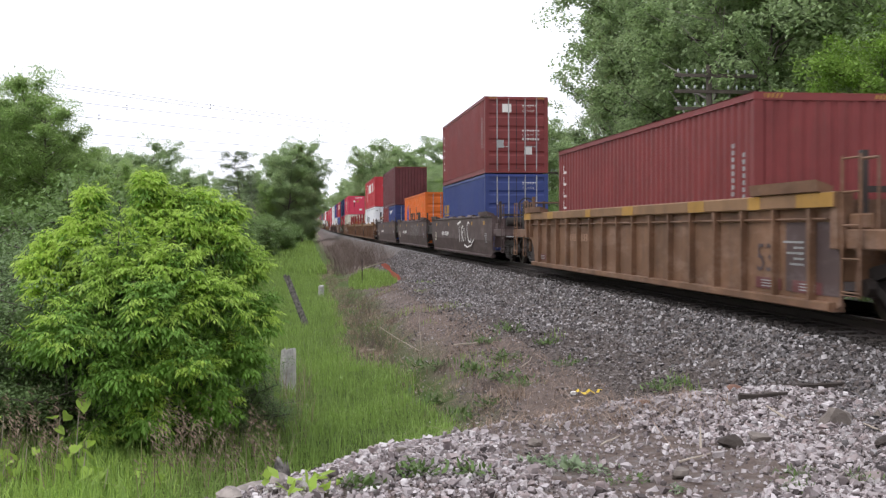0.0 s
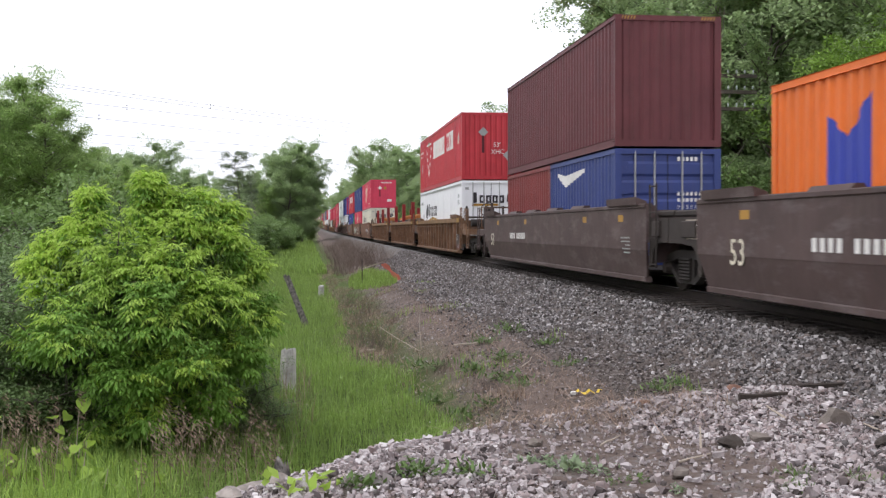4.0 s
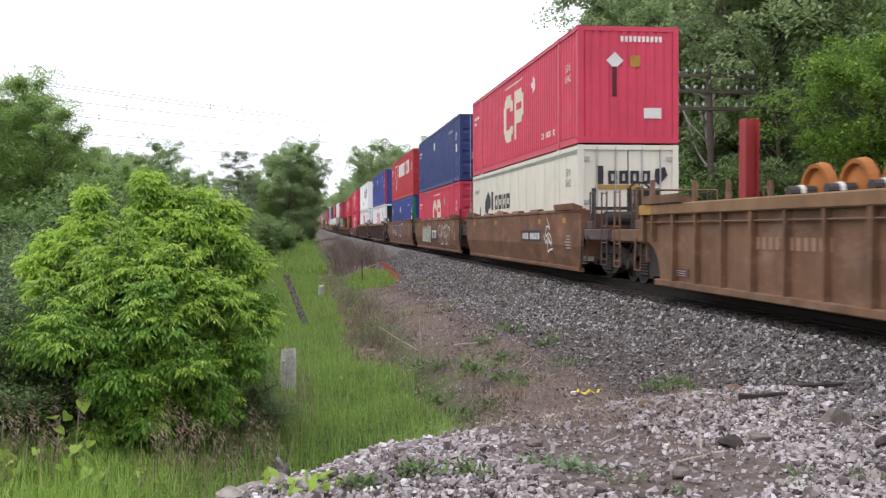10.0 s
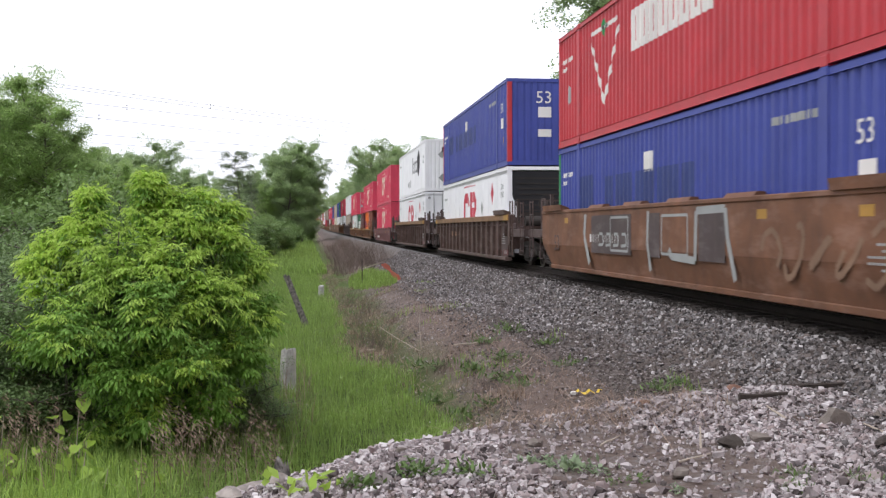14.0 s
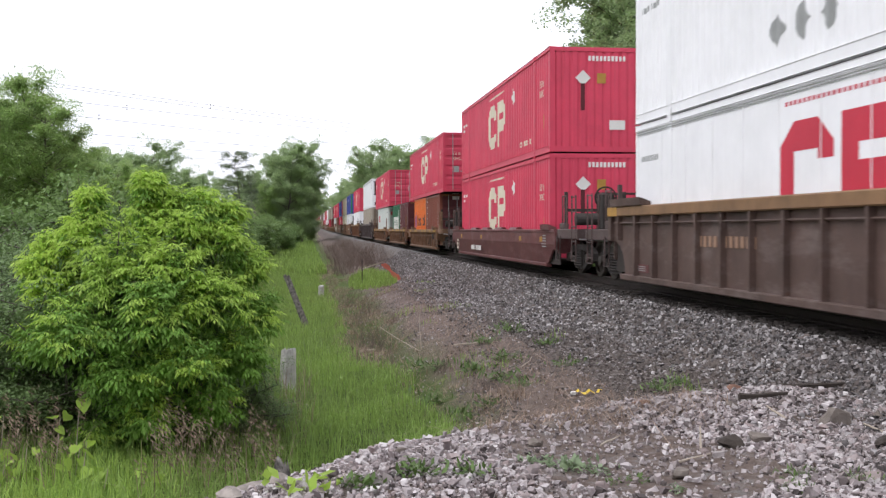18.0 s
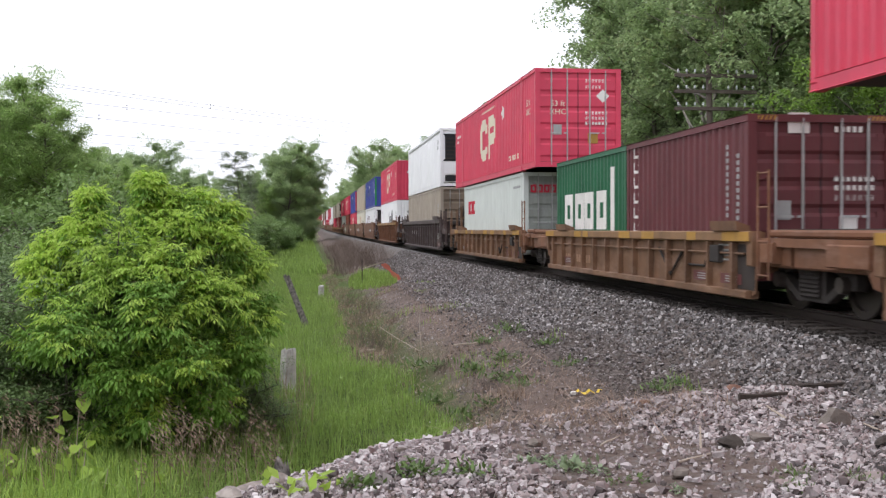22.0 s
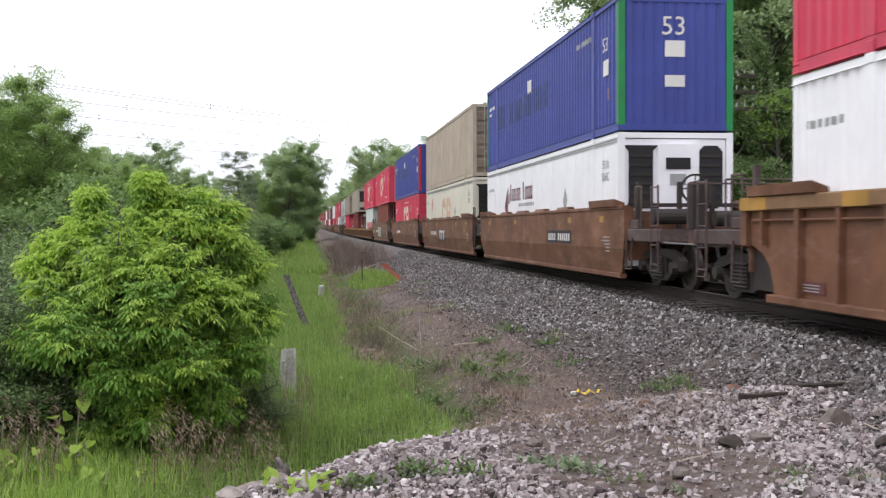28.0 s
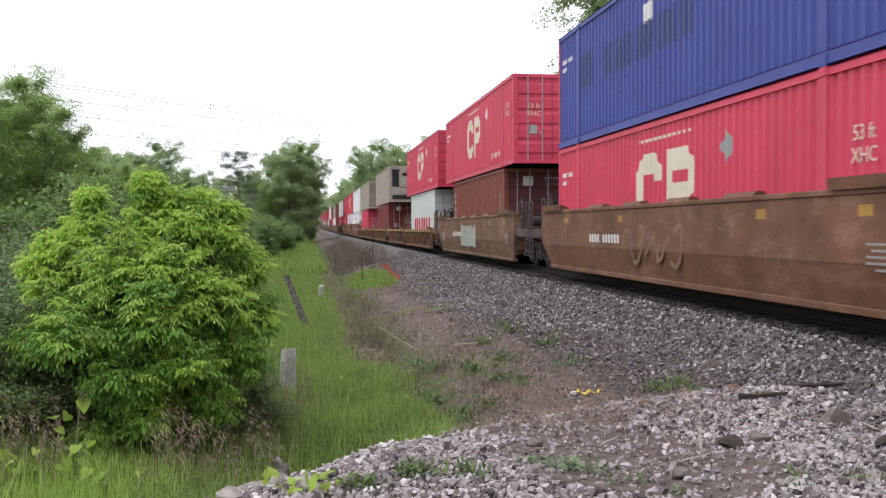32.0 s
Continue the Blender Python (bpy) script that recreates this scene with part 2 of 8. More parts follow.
def big_mesh(name, verts, faces, material, smooth=False):
    """A mesh from numpy arrays of vertices and of faces with equal corner counts."""
    me = bpy.data.meshes.new(name)
    k = faces.shape[1]
    me.vertices.add(len(verts))
    me.vertices.foreach_set("co", verts.astype(np.float32).ravel())
    me.loops.add(faces.size)
    me.loops.foreach_set("vertex_index", faces.astype(np.int32).ravel())
    me.polygons.add(len(faces))
    me.polygons.foreach_set("loop_start", np.arange(0, faces.size, k, dtype=np.int32))
    me.polygons.foreach_set("loop_total", np.full(len(faces), k, dtype=np.int32))
    me.polygons.foreach_set("use_smooth", np.full(len(faces), smooth))
    me.materials.append(material)
    me.update(calc_edges=True)
    return me


FONT_CACHE = {}


def lettering(text, height, material):
    """Flat letters in the x, y plane, centred."""
    key = (text, height, material.name)
    if key not in FONT_CACHE:
        cu = bpy.data.curves.new("lettering", "FONT")
        cu.body, cu.size, cu.align_x, cu.align_y, cu.extrude = text, height * 1.38, "CENTER", "CENTER", 0.002
        cu.resolution_u = 2
        tmp = bpy.data.objects.new("lettering", cu)
        me = bpy.data.meshes.new_from_object(tmp)
        me.materials.clear()
        me.materials.append(material)
        bpy.data.objects.remove(tmp)
        FONT_CACHE[key] = me
    return FONT_CACHE[key]


def words(text, height, material, parent, place, side, label=""):
    """Letters on the side (facing -x) or on the end (facing -y) of a thing."""
    ob = new("lettering", lettering(text, height, material))
    ob.parent = parent
    turn = Matrix(((0, 0, -1), (-1, 0, 0), (0, 1, 0))) if side else Matrix(((1, 0, 0), (0, 0, -1), (0, 1, 0)))
    ob.matrix_basis = Matrix.Translation(place) @ turn.to_4x4()
    return tagged(ob, label) if label else ob

# ---- the place in plan ----
TRACK_X = 8.0
RISE = 0.8e-5


def travel(t):
    """How far the train has come, in metres from where it is at 16 s."""
    u = t - 16.0
    return 13.379 * u - 0.00461 * u * u - 0.0000571 * u ** 3 - 0.00005579 * u ** 4


def track_z(y):
    return RISE * max(0.0, y) ** 2


# ---- containers ----
def span(a, b):
    return (a, b) if a < b else (b, a)


def wave(y, period, depth):
    """Depth of the corrugation at a place along the wall."""
    p = (y / period) % 1.0
    if p < 0.3:
        return 0.0
    if p < 0.5:
        return depth * (p - 0.3) / 0.2
    if p < 0.8:
        return depth
    return depth * (1.0 - (p - 0.8) / 0.2)


def wave_breaks(y0, y1, period):
    ks = [y0]
    k = math.floor(y0 / period)
    while k * period < y1:
        for q in (0.0, 0.3, 0.5, 0.8):
            y = (k + q) * period
            if y0 + 1e-4 < y < y1 - 1e-4:
                ks.append(y)
        k += 1
    return ks + [y1]


class Wall:
    """The near side wall of a box: turns flat shapes into paint that follows its corrugation. u runs from the far end to the near one."""

    def __init__(self, length, hw, period, depth):
        self.length, self.hw, self.period, self.depth = length, hw, period, depth

    def sheet(self, geo, y0, y1, z0, z1, sign=-1, proud=0.0):
        ys = wave_breaks(y0, y1, self.period) if self.depth else [y0, y1]
        for a, b in zip(ys, ys[1:]):
            xa, xb = (sign * (self.hw - wave(y, self.period, self.depth) + proud) if self.depth else sign * (self.hw + proud) for y in (a, b))
            q = [(xa, a, z0), (xb, b, z0), (xb, b, z1), (xa, a, z1)]
            geo.quad(*(q[::-1] if sign < 0 else q))

    def shape(self, geo, u0, u1, lo0, lo1, hi0, hi1):
        """A four-sided patch between u0 and u1 with sloping lower and upper edges."""
        y1, y0 = self.length / 2 - u0, self.length / 2 - u1
        ys = wave_breaks(y0, y1, self.period) if self.depth else [y0, y1]
        for a, b in zip(ys, ys[1:]):
            fa, fb = (y1 - a) / (y1 - y0), (y1 - b) / (y1 - y0)
            xa, xb = (-(self.hw - (wave(y, self.period, self.depth) if self.depth else 0) + 0.004) for y in (a, b))
            la, lb, ha, hb = lo0 + (lo1 - lo0) * fa, lo0 + (lo1 - lo0) * fb, hi0 + (hi1 - hi0) * fa, hi0 + (hi1 - hi0) * fb
            geo.quad((xb, b, lb), (xa, a, la), (xa, a, ha), (xb, b, hb))

    def bar(self, geo, u0, u1, z0, z1):
        self.shape(geo, u0, u1, z0, z0, z1, z1)


def block_row(wall, geo, u0, u1, z0, z1, n, gap=0.18):
    """A word drawn as a row of plain blocks."""
    step = (u1 - u0) / n
    for i in range(n):
        wall.bar(geo, u0 + i * step, u0 + (i + 1 - gap) * step, z0, z1)


def ring_row(wall, geo, u0, u1, z0, z1, n, gap=0.2, tall=0):
    """A word drawn as a row of alike open frames; the first may be a taller plain bar."""
    step = (u1 - u0) / n
    w = step * (1 - gap)
    t = min(w * 0.34, (z1 - z0) * 0.3)
    for i in range(n):
        a, b = u0 + i * step, u0 + i * step + w
        if i == 0 and tall:
            wall.bar(geo, a, a + w * 0.7, z0, z1 + tall)
            continue
        wall.bar(geo, a, a + t, z0, z1)
        wall.bar(geo, b - t, b, z0, z1)
        wall.bar(geo, a + t, b - t, z1 - t, z1)
        wall.bar(geo, a + t, b - t, z0, z0 + t)


class EndFace:
    """The near end of a box as a plain face for flat marks; u runs across it."""

    def __init__(self, y):
        self.y = y

    def bar(self, geo, u0, u1, z0, z1):
        geo.box(u0, self.y, z0, u1, self.y + 0.005, z1)


def emblem_bracket(wall, geo, u0, u1, z0, z1):
    """An open bracket of plain bars."""
    w, h = u1 - u0, z1 - z0
    t = w * 0.13
    m = u0 + w * 0.47
    wall.shape(geo, u0, u0 + t, z0 + t * 0.8, z0, z1 - t * 0.8, z1)
    wall.bar(geo, u0 + t, m - t, z1 - t, z1)
    wall.bar(geo, u0 + t, m - t, z0, z0 + t)
    wall.shape(geo, m - t, m, z1 - h * 0.36, z1 - h * 0.36, z1, z1 - t * 0.8)
    wall.shape(geo, m - t, m, z0, z0 + t * 0.8, z0 + h * 0.32, z0 + h * 0.32)


def emblem_ring(wall, geo, u0, u1, z0, z1):
    """A stem with a ring of plain bars, beside the bracket."""
    w, h = u1 - u0, z1 - z0
    t = w * 0.13
    k = u0 + w * 0.53
    wall.bar(geo, k, k + t, z0, z1)
    wall.bar(geo, k + t, u1 - t, z1 - t, z1)
    wall.bar(geo, k + t, u1 - t, z0 + h * 0.32, z0 + h * 0.32 + t)
    wall.shape(geo, u1 - t, u1, z0 + h * 0.32, z0 + h * 0.32 + t * 0.8, z1, z1 - t * 0.8)


def diamond(wall, geo, u, z, w, h):
    wall.shape(geo, u - w, u, z, z - h, z, z + h)
    wall.shape(geo, u, u + w, z - h, z, z + h, z)


def end_geo_diamond(x, y, z, w, h):
    g = Geo()
    g.quad((x - w, y, z), (x, y, z - h), (x + w, y, z), (x, y, z + h))
    return g


def side_marks(c, wall, style, h, length):
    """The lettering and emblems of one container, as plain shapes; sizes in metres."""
    def put(name, mat, draw, label=""):
        g = Geo()
        draw(g)
        o = part(name, g, mat, c, label)
        if name in ("lettering_bar", "number_bar", "word_mark", "ghost_word"):
            o["kind"] = "stuff"

    paint_dark = style in ("br", "tire", "plain53", "br_low")
    u5 = length - 1.0
    if style in ("br", "br_white", "br_ghost", "br_low"):
        m = {"br": MARK_CREAM, "br_low": MARK_CREAM, "br_white": MARK_RED, "br_ghost": FADED_ORANGE}[style]
        put("emblem_bracket", m, lambda g: emblem_bracket(wall, g, 6.45, 9.65, 0.75, 2.3), "bracket of the large block emblem")
        put("emblem_ring", m, lambda g: emblem_ring(wall, g, 6.45, 9.65, 0.75, 2.3), "ring of the large block emblem")
        if style != "br_ghost":
            put("lettering_bar", m, lambda g: block_row(wall, g, 6.6, 9.5, 2.53, 2.59, 22, 0.4))
        put("placard", MARK_GREY if style != "br" else MARK_WHITE, lambda g: diamond(wall, g, 11.0, 2.15 if style.startswith("br_l") or style == "br" else 1.6, 0.26, 0.28), "diamond placard")
        if style == "br":
            put("number_bar", m, lambda g: ring_row(wall, g, 12.1, 13.7, 0.42, 0.58, 8, 0.35))
            put("yellow_label", YELLOW, lambda g: wall.bar(g, u5 + 0.1, u5 + 0.25, 0.7, 1.1))
        if style == "br_white" or style == "br_ghost":
            put("red_diamond", MARK_RED, lambda g: diamond(wall, g, 2.6 if style == "br_ghost" else 13.2, 2.1, 0.28, 0.42), "red diamond emblem")
            put("lettering_bar", MARK_RED, lambda g: block_row(wall, g, 12.4, 13.7, 0.72, 0.86, 6))
    elif style == "herd":
        put("emblem", MARK_BLACK, lambda g: (diamond(wall, g, 1.7, 1.4, 0.22, 0.3), wall.shape(g, 2.7, 3.4, 1.45, 1.35, 1.8, 2.2), wall.shape(g, 3.4, 3.9, 1.5, 1.6, 2.2, 1.95), ring_row(wall, g, 4.05, 7.6, 1.5, 2.0, 5, 0.22, 0.15)), "dark emblem and word")
        put("swoosh", YELLOW, lambda g: (wall.shape(g, 2.75, 3.1, 1.28, 1.28, 1.3, 1.4), wall.shape(g, 3.9, 5.6, 1.26, 1.26, 1.29, 1.46), wall.shape(g, 5.6, 7.8, 1.26, 1.26, 1.46, 1.32)), "yellow swoosh")
        put("lettering_bar", MARK_GREY, lambda g: block_row(wall, g, 0.5, 1.5, 2.2, 2.32, 8))
    elif style == "herd_top":
        put("emblem", MARK_BLACK, lambda g: (ring_row(wall, g, 9.0, 11.7, 1.3, 2.0, 5, 0.22, 0.3), wall.bar(g, 9.0, 9.2, 1.35, 2.3), wall.shape(g, 11.8, 12.5, 1.3, 1.0, 2.2, 2.6), wall.shape(g, 12.5, 13.1, 1.0, 1.6, 2.6, 2.2)), "black emblem and word")
        for pu in (6.3, 7.05, 7.8):
            put("placard", MARK_GREY, lambda g: diamond(wall, g, pu, 0.72, 0.24, 0.28), "grey diamond placard")
    elif style == "herd_small":
        put("emblem", MARK_BLACK, lambda g: (ring_row(wall, g, 8.6, 10.9, 1.2, 1.8, 5, 0.22, 0.3), wall.shape(g, 11.05, 11.55, 1.2, 1.05, 2.0, 2.35), wall.shape(g, 11.55, 12.0, 1.05, 1.4, 2.35, 1.9)), "black emblem and word")
    elif style == "tire":
        put("emblem", MARK_WHITE, lambda g: (wall.shape(g, 3.0, 4.1, 2.25, 0.6, 2.4, 0.85), wall.shape(g, 4.1, 5.2, 0.6, 2.25, 0.85, 2.4), wall.bar(g, 3.1, 5.1, 2.4, 2.5)), "white triangle emblem")
        put("leaf_emblem", PAINT["kelly"], lambda g: diamond(wall, g, 4.1, 2.45, 0.22, 0.28), "green emblem")
        put("word_mark", MARK_WHITE, lambda g: (ring_row(wall, g, 6.1, 10.5, 1.55, 2.4, 8, 0.14), ring_row(wall, g, 11.1, 13.4, 1.55, 2.4, 4, 0.14)), "white word in plain blocks")
        put("lettering_bar", MARK_WHITE, lambda g: block_row(wall, g, 0.8, 15.2, 0.06, 0.11, 11, 0.75))
        for pu, pz in ((1.0, 1.3), (u5 - 0.1, 1.9)):
            put("placard", MARK_GREY, lambda g: diamond(wall, g, pu, pz, 0.2, 0.25), "grey diamond placard")
    elif style == "plain53":
        put("square_label", MARK_WHITE, lambda g: wall.bar(g, 6.9, 7.35, 1.95, 2.35), "white square label")
        put("lettering_bar", MARK_GREY, lambda g: block_row(wall, g, 12.6, 14.0, 2.3, 2.42, 7))
        put("ghost_word", PAINT["blue"], lambda g: (block_row(wall, g, 4.2, 9.6, 1.3, 2.0, 8, 0.1), wall.bar(g, 2.0, 3.2, 1.3, 2.1)), "darker patch of an old painted-out word")
        put("yellow_label", YELLOW, lambda g: wall.bar(g, u5 + 0.1, u5 + 0.25, 0.75, 1.0))
    elif style == "arrow":
        put("emblem", MARK_WINE, lambda g: (wall.shape(g, 3.3, 3.8, 1.5, 0.95, 1.6, 2.2), wall.shape(g, 3.85, 4.1, 0.85, 1.2, 1.35, 1.35), wall.shape(g, 3.85, 4.1, 1.65, 1.65, 2.25, 1.95)), "dark wine arrow emblem")
        put("word_mark", MARK_WINE, lambda g: (ring_row(wall, g, 4.25, 5.9, 1.72, 2.12, 6, 0.2, 0.15), ring_row(wall, g, 6.2, 7.7, 1.72, 2.12, 5, 0.2, 0.15)), "dark wine word in plain blocks")
        put("lettering_bar", MARK_GREY, lambda g: (block_row(wall, g, 5.6, 7.8, 1.52, 1.62, 16), block_row(wall, g, 4.6, 7.4, 1.1, 1.18, 18)))
        put("placard", MARK_GREY, lambda g: diamond(wall, g, 11.5, 1.55, 0.22, 0.34), "grey diamond placard")
    elif style == "blocks":
        put("emblem", MARK_BLUE, lambda g: (wall.shape(g, 1.6, 2.1, 1.25, 1.05, 2.3, 1.95), wall.shape(g, 2.1, 2.6, 1.05, 1.25, 1.95, 2.5)), "blue emblem")
        put("word_mark", MARK_BLACK, lambda g: (ring_row(wall, g, 3.3, 6.6, 1.2, 1.8, 5, 0.2, 0.35), ring_row(wall, g, 7.0, 9.6, 1.2, 1.8, 5, 0.2, 0.35)), "black word in plain blocks")
        put("yellow_label", YELLOW, lambda g: (wall.shape(g, 10.2, 10.5, 2.1, 2.1, 2.15, 2.4), wall.bar(g, 10.9, 11.1, 2.1, 2.4)))
    elif style == "blocks20":
        put("emblem", MARK_BLUE, lambda g: (wall.shape(g, 0.3, 0.6, 0.95, 0.85, 1.75, 1.5), wall.shape(g, 0.6, 1.0, 0.85, 1.0, 1.5, 1.85)), "blue emblem")
        put("word_mark", MARK_BLACK, lambda g: (ring_row(wall, g, 1.6, 3.6, 1.0, 1.45, 5, 0.2, 0.2), ring_row(wall, g, 3.9, 5.3, 1.0, 1.45, 4, 0.2, 0.2), wall.bar(g, 3.9, 4.05, 1.0, 1.6), wall.bar(g, 5.15, 5.3, 1.0, 1.6)), "black word in plain blocks")
        put("yellow_label", YELLOW, lambda g: (wall.bar(g, 4.4, 4.6, 1.9, 2.1), wall.bar(g, 5.3, 5.5, 1.8, 2.1)))
    elif style == "bigword":
        put("word_mark", MARK_WHITE, lambda g: ring_row(wall, g, 0.8, 4.6, 0.8, 1.7, 4, 0.14), "large white word in plain shapes")
        put("white_stripe", MARK_WHITE, lambda g: wall.bar(g, 4.9, 5.2, 0.5, 2.2), "upright white stripe")
    elif style == "redword":
        put("word_mark", MARK_RED, lambda g: ring_row(wall, g, 1.05, 2.75, 1.42, 1.95, 4, 0.12), "red emblem of plain blocks")
        put("lettering_bar", MARK_GREY, lambda g: block_row(wall, g, 10.4, 11.6, 2.12, 2.2, 9))
    elif style == "slogan":
        put("word_mark", MARK_RED, lambda g: [wall.shape(g, 2.0 + i * 1.2, 2.8 + i * 1.2, 0.7, 0.8, 1.4, 1.5) for i in range(7)], "red slanted blocks of a word")
    elif style == "vertical":
        put("word_mark", MARK_WHITE, lambda g: [(wall.bar(g, 0.42, 0.72, 0.72 + i * 0.31, 0.78 + i * 0.31), wall.bar(g, 0.42, 0.5, 0.78 + i * 0.31, 0.94 + i * 0.31), wall.bar(g, 0.64, 0.72, (0.78 if i % 2 else 0.86) + i * 0.31, 0.94 + i * 0.31)) for i in range(6)], "white upright word in plain bars")
        put("number_bar", MARK_GREY, lambda g: ([wall.bar(g, u5 + 0.15, u5 + 0.21, 1.0 + i * 0.11, 1.07 + i * 0.11) for i in range(11)], [wall.bar(g, u5 + 0.5, u5 + 0.56, 0.95 + i * 0.11, 1.02 + i * 0.11) for i in range(10)]))
        put("yellow_label", YELLOW, lambda g: wall.bar(g, u5 + 0.5, u5 + 0.6, 0.7, 0.85))
    elif style == "yellowword":
        put("emblem", YELLOW, lambda g: (block_row(wall, g, 0.5, 2.1, 1.55, 1.95, 5, 0.15), wall.bar(g, 0.5, 2.1, 1.42, 1.5)), "yellow word in plain blocks")
        put("red_emblem", MARK_RED, lambda g: wall.bar(g, 0.5, 1.1, 1.05, 1.2))
    elif style == "star20":
        put("emblem", MARK_WHITE, lambda g: (wall.shape(g, 0.8, 1.6, 2.2, 1.9, 2.3, 2.2), wall.shape(g, 1.6, 3.4, 1.9, 2.2, 2.2, 2.3), block_row(wall, g, 1.6, 5.4, 0.7, 1.2, 6, 0.2)), "white emblem and word in plain blocks")
    if style in ("br", "tire", "plain53", "br_white", "herd", "herd_top", "br_ghost", "arrow", "br_low", "herd_small"):
        put("number_bar", MARK_WHITE if style in ("br", "tire", "plain53", "br_low") else MARK_GREY, lambda g: ([wall.bar(g, 0.35 + 0.11 * i, 0.42 + 0.11 * i, 2.15, 2.26) for i in range(9)], [wall.bar(g, 0.35 + 0.11 * i, 0.42 + 0.11 * i, 1.95, 2.05) for i in range(4 if paint_dark else 0)]))


def container(label, paint, length, style="", near="door", smooth=False, h=2.9, posts=None, fine=True):
    """A box on its corner castings; local origin under its middle. near: what its nearer end shows."""
    wide = length > 15
    hw = 1.295 if wide else 1.219
    mat = PAINT[paint]
    c = thing("shipping_container", label, "container", "containers on the train")
    period, depth = (0.0, 0.0) if smooth else ((0.272, 0.045) if wide else (0.278, 0.042))
    wall = Wall(length, hw - 0.012, period, depth)
    y0, y1 = -length / 2, length / 2
    post_mat = PAINT[posts] if posts else mat
    for sx in (-1, 1):
        side = Geo()
        wall.sheet(side, y0 + 0.12, y1 - 0.12, 0.17, h - 0.1, sx)
        part("side_wall", side, mat, c)
        part("bottom_rail", Geo().box(sx * (hw - 0.09), y0 + 0.1, 0.0, sx * hw, y1 - 0.1, 0.175, 0.012), mat, c)
        part("top_rail", Geo().box(sx * (hw - 0.08), y0 + 0.1, h - 0.105, sx * hw, y1 - 0.1, h, 0.012), mat, c)
        for sy in (-1, 1):
            part("corner_post", Geo().box(sx * (hw - 0.15), sy * (length / 2 - 0.14), 0.0, sx * (hw + 0.002), sy * length / 2, h, 0.015), post_mat, c)
            if wide and fine:
                (xa, xb), (xc, xd) = span(sx * (hw - 0.1), sx * (hw + 0.006)), span(sx * (hw - 0.12), sx * (hw + 0.02))
                part("lifting_post", Geo().box(xa, sy * 6.1 - 0.1, 0.0, xb, sy * 6.1 + 0.1, h, 0.02).box(xc, sy * 6.1 - 0.1, -0.03, xd, sy * 6.1 + 0.1, 0.12, 0.01).box(xc, sy * 6.1 - 0.1, h - 0.11, xd, sy * 6.1 + 0.1, h + 0.02, 0.01), mat, c)
            for zz in (0.0, h - 0.115) if fine and sx < 0 else ():
                part("corner_casting", Geo().box(sx * (hw - 0.16), sy * (length / 2 - 0.175), zz + 0.002, sx * (hw + 0.006), sy * (length / 2 + 0.004), zz + 0.117, 0.02), mat, c)
    if smooth:
        seams = Geo()
        k = y0 + 1.2
        while k < y1 - 0.6:
            seams.box(-hw - 0.001, k - 0.008, 0.2, -hw + 0.03, k + 0.008, h - 0.12)
            k += 1.22
        part("panel_seams", seams, mat, c)["kind"] = "stuff"
        part("drip_rail", Geo().box(-hw - 0.012, y0 + 0.1, h - 0.16, -hw, y1 - 0.1, h - 0.13).box(-hw - 0.012, y0 + 0.1, h - 0.2, -hw, y1 - 0.1, h - 0.185), GALV, c)
    roof = Geo()
    n = int(length / 0.55)
    for i in range(n):
        a, b = y0 + 0.1 + (length - 0.2) * i / n, y0 + 0.1 + (length - 0.2) * (i + 1) / n
        roof.box(-hw + 0.06, a + 0.02, h - 0.045, hw - 0.06, b - 0.1, h - 0.012)
        roof.box(-hw + 0.06, b - 0.1, h - 0.055, hw - 0.06, b + 0.02, h - 0.03)
    part("roof", roof, mat, c)
    part("floor", Geo().box(-hw + 0.09, y0 + 0.05, 0.08, hw - 0.09, y1 - 0.05, 0.16), GRIME, c)
    far = Geo().box(-hw + 0.1, y1 - 0.06, 0.1, hw - 0.1, y1 - 0.02, h - 0.06)
    for i in range(9):
        x = -hw + 0.2 + (2 * hw - 0.4) * (i + 0.5) / 9
        far.box(x - 0.07, y1 - 0.021, 0.2, x + 0.07, y1 - 0.002, h - 0.15)
    part("end_wall", far, mat, c)
    part("end_header", Geo().box(-hw + 0.13, y0 + 0.004, h - 0.12, hw - 0.13, y0 + 0.13, h - 0.003, 0.012), mat, c)
    part("end_sill", Geo().box(-hw + 0.13, y0 + 0.004, 0.003, hw - 0.13, y0 + 0.13, 0.15, 0.012), mat, c)
    hazard = Geo()
    for i in range(5):
        for sx in (-1, 1):
            x = sx * (hw - 0.3) + (i - 2) * 0.07
            hazard.quad((x - 0.03, y0 + 0.001, h - 0.09), (x + 0.005, y0 + 0.001, h - 0.09), (x + 0.03, y0 + 0.001, h - 0.02), (x - 0.005, y0 + 0.001, h - 0.02))
    if near == "plain":
        g = Geo().box(-hw + 0.14, y0 + 0.08, 0.14, hw - 0.14, y0 + 0.1, h - 0.11)
        k, step = -hw + 0.16, 0.235
        while k < hw - 0.3:
            a, b, c2, d = k, k + 0.04, k + 0.15, k + 0.19
            for p, q, s, t in ((a, b, 0.045, 0.02), (b, c2, 0.02, 0.02), (c2, d, 0.02, 0.045), (d, k + step, 0.045, 0.045)):
                g.quad((p, y0 + s, 0.14), (q, y0 + t, 0.14), (q, y0 + t, h - 0.11), (p, y0 + s, h - 0.11))
            k += step
        part("front_wall", g, mat, c)
        if length < 15:
            part("hazard_stripe", hazard, YELLOW, c)["kind"] = "stuff"
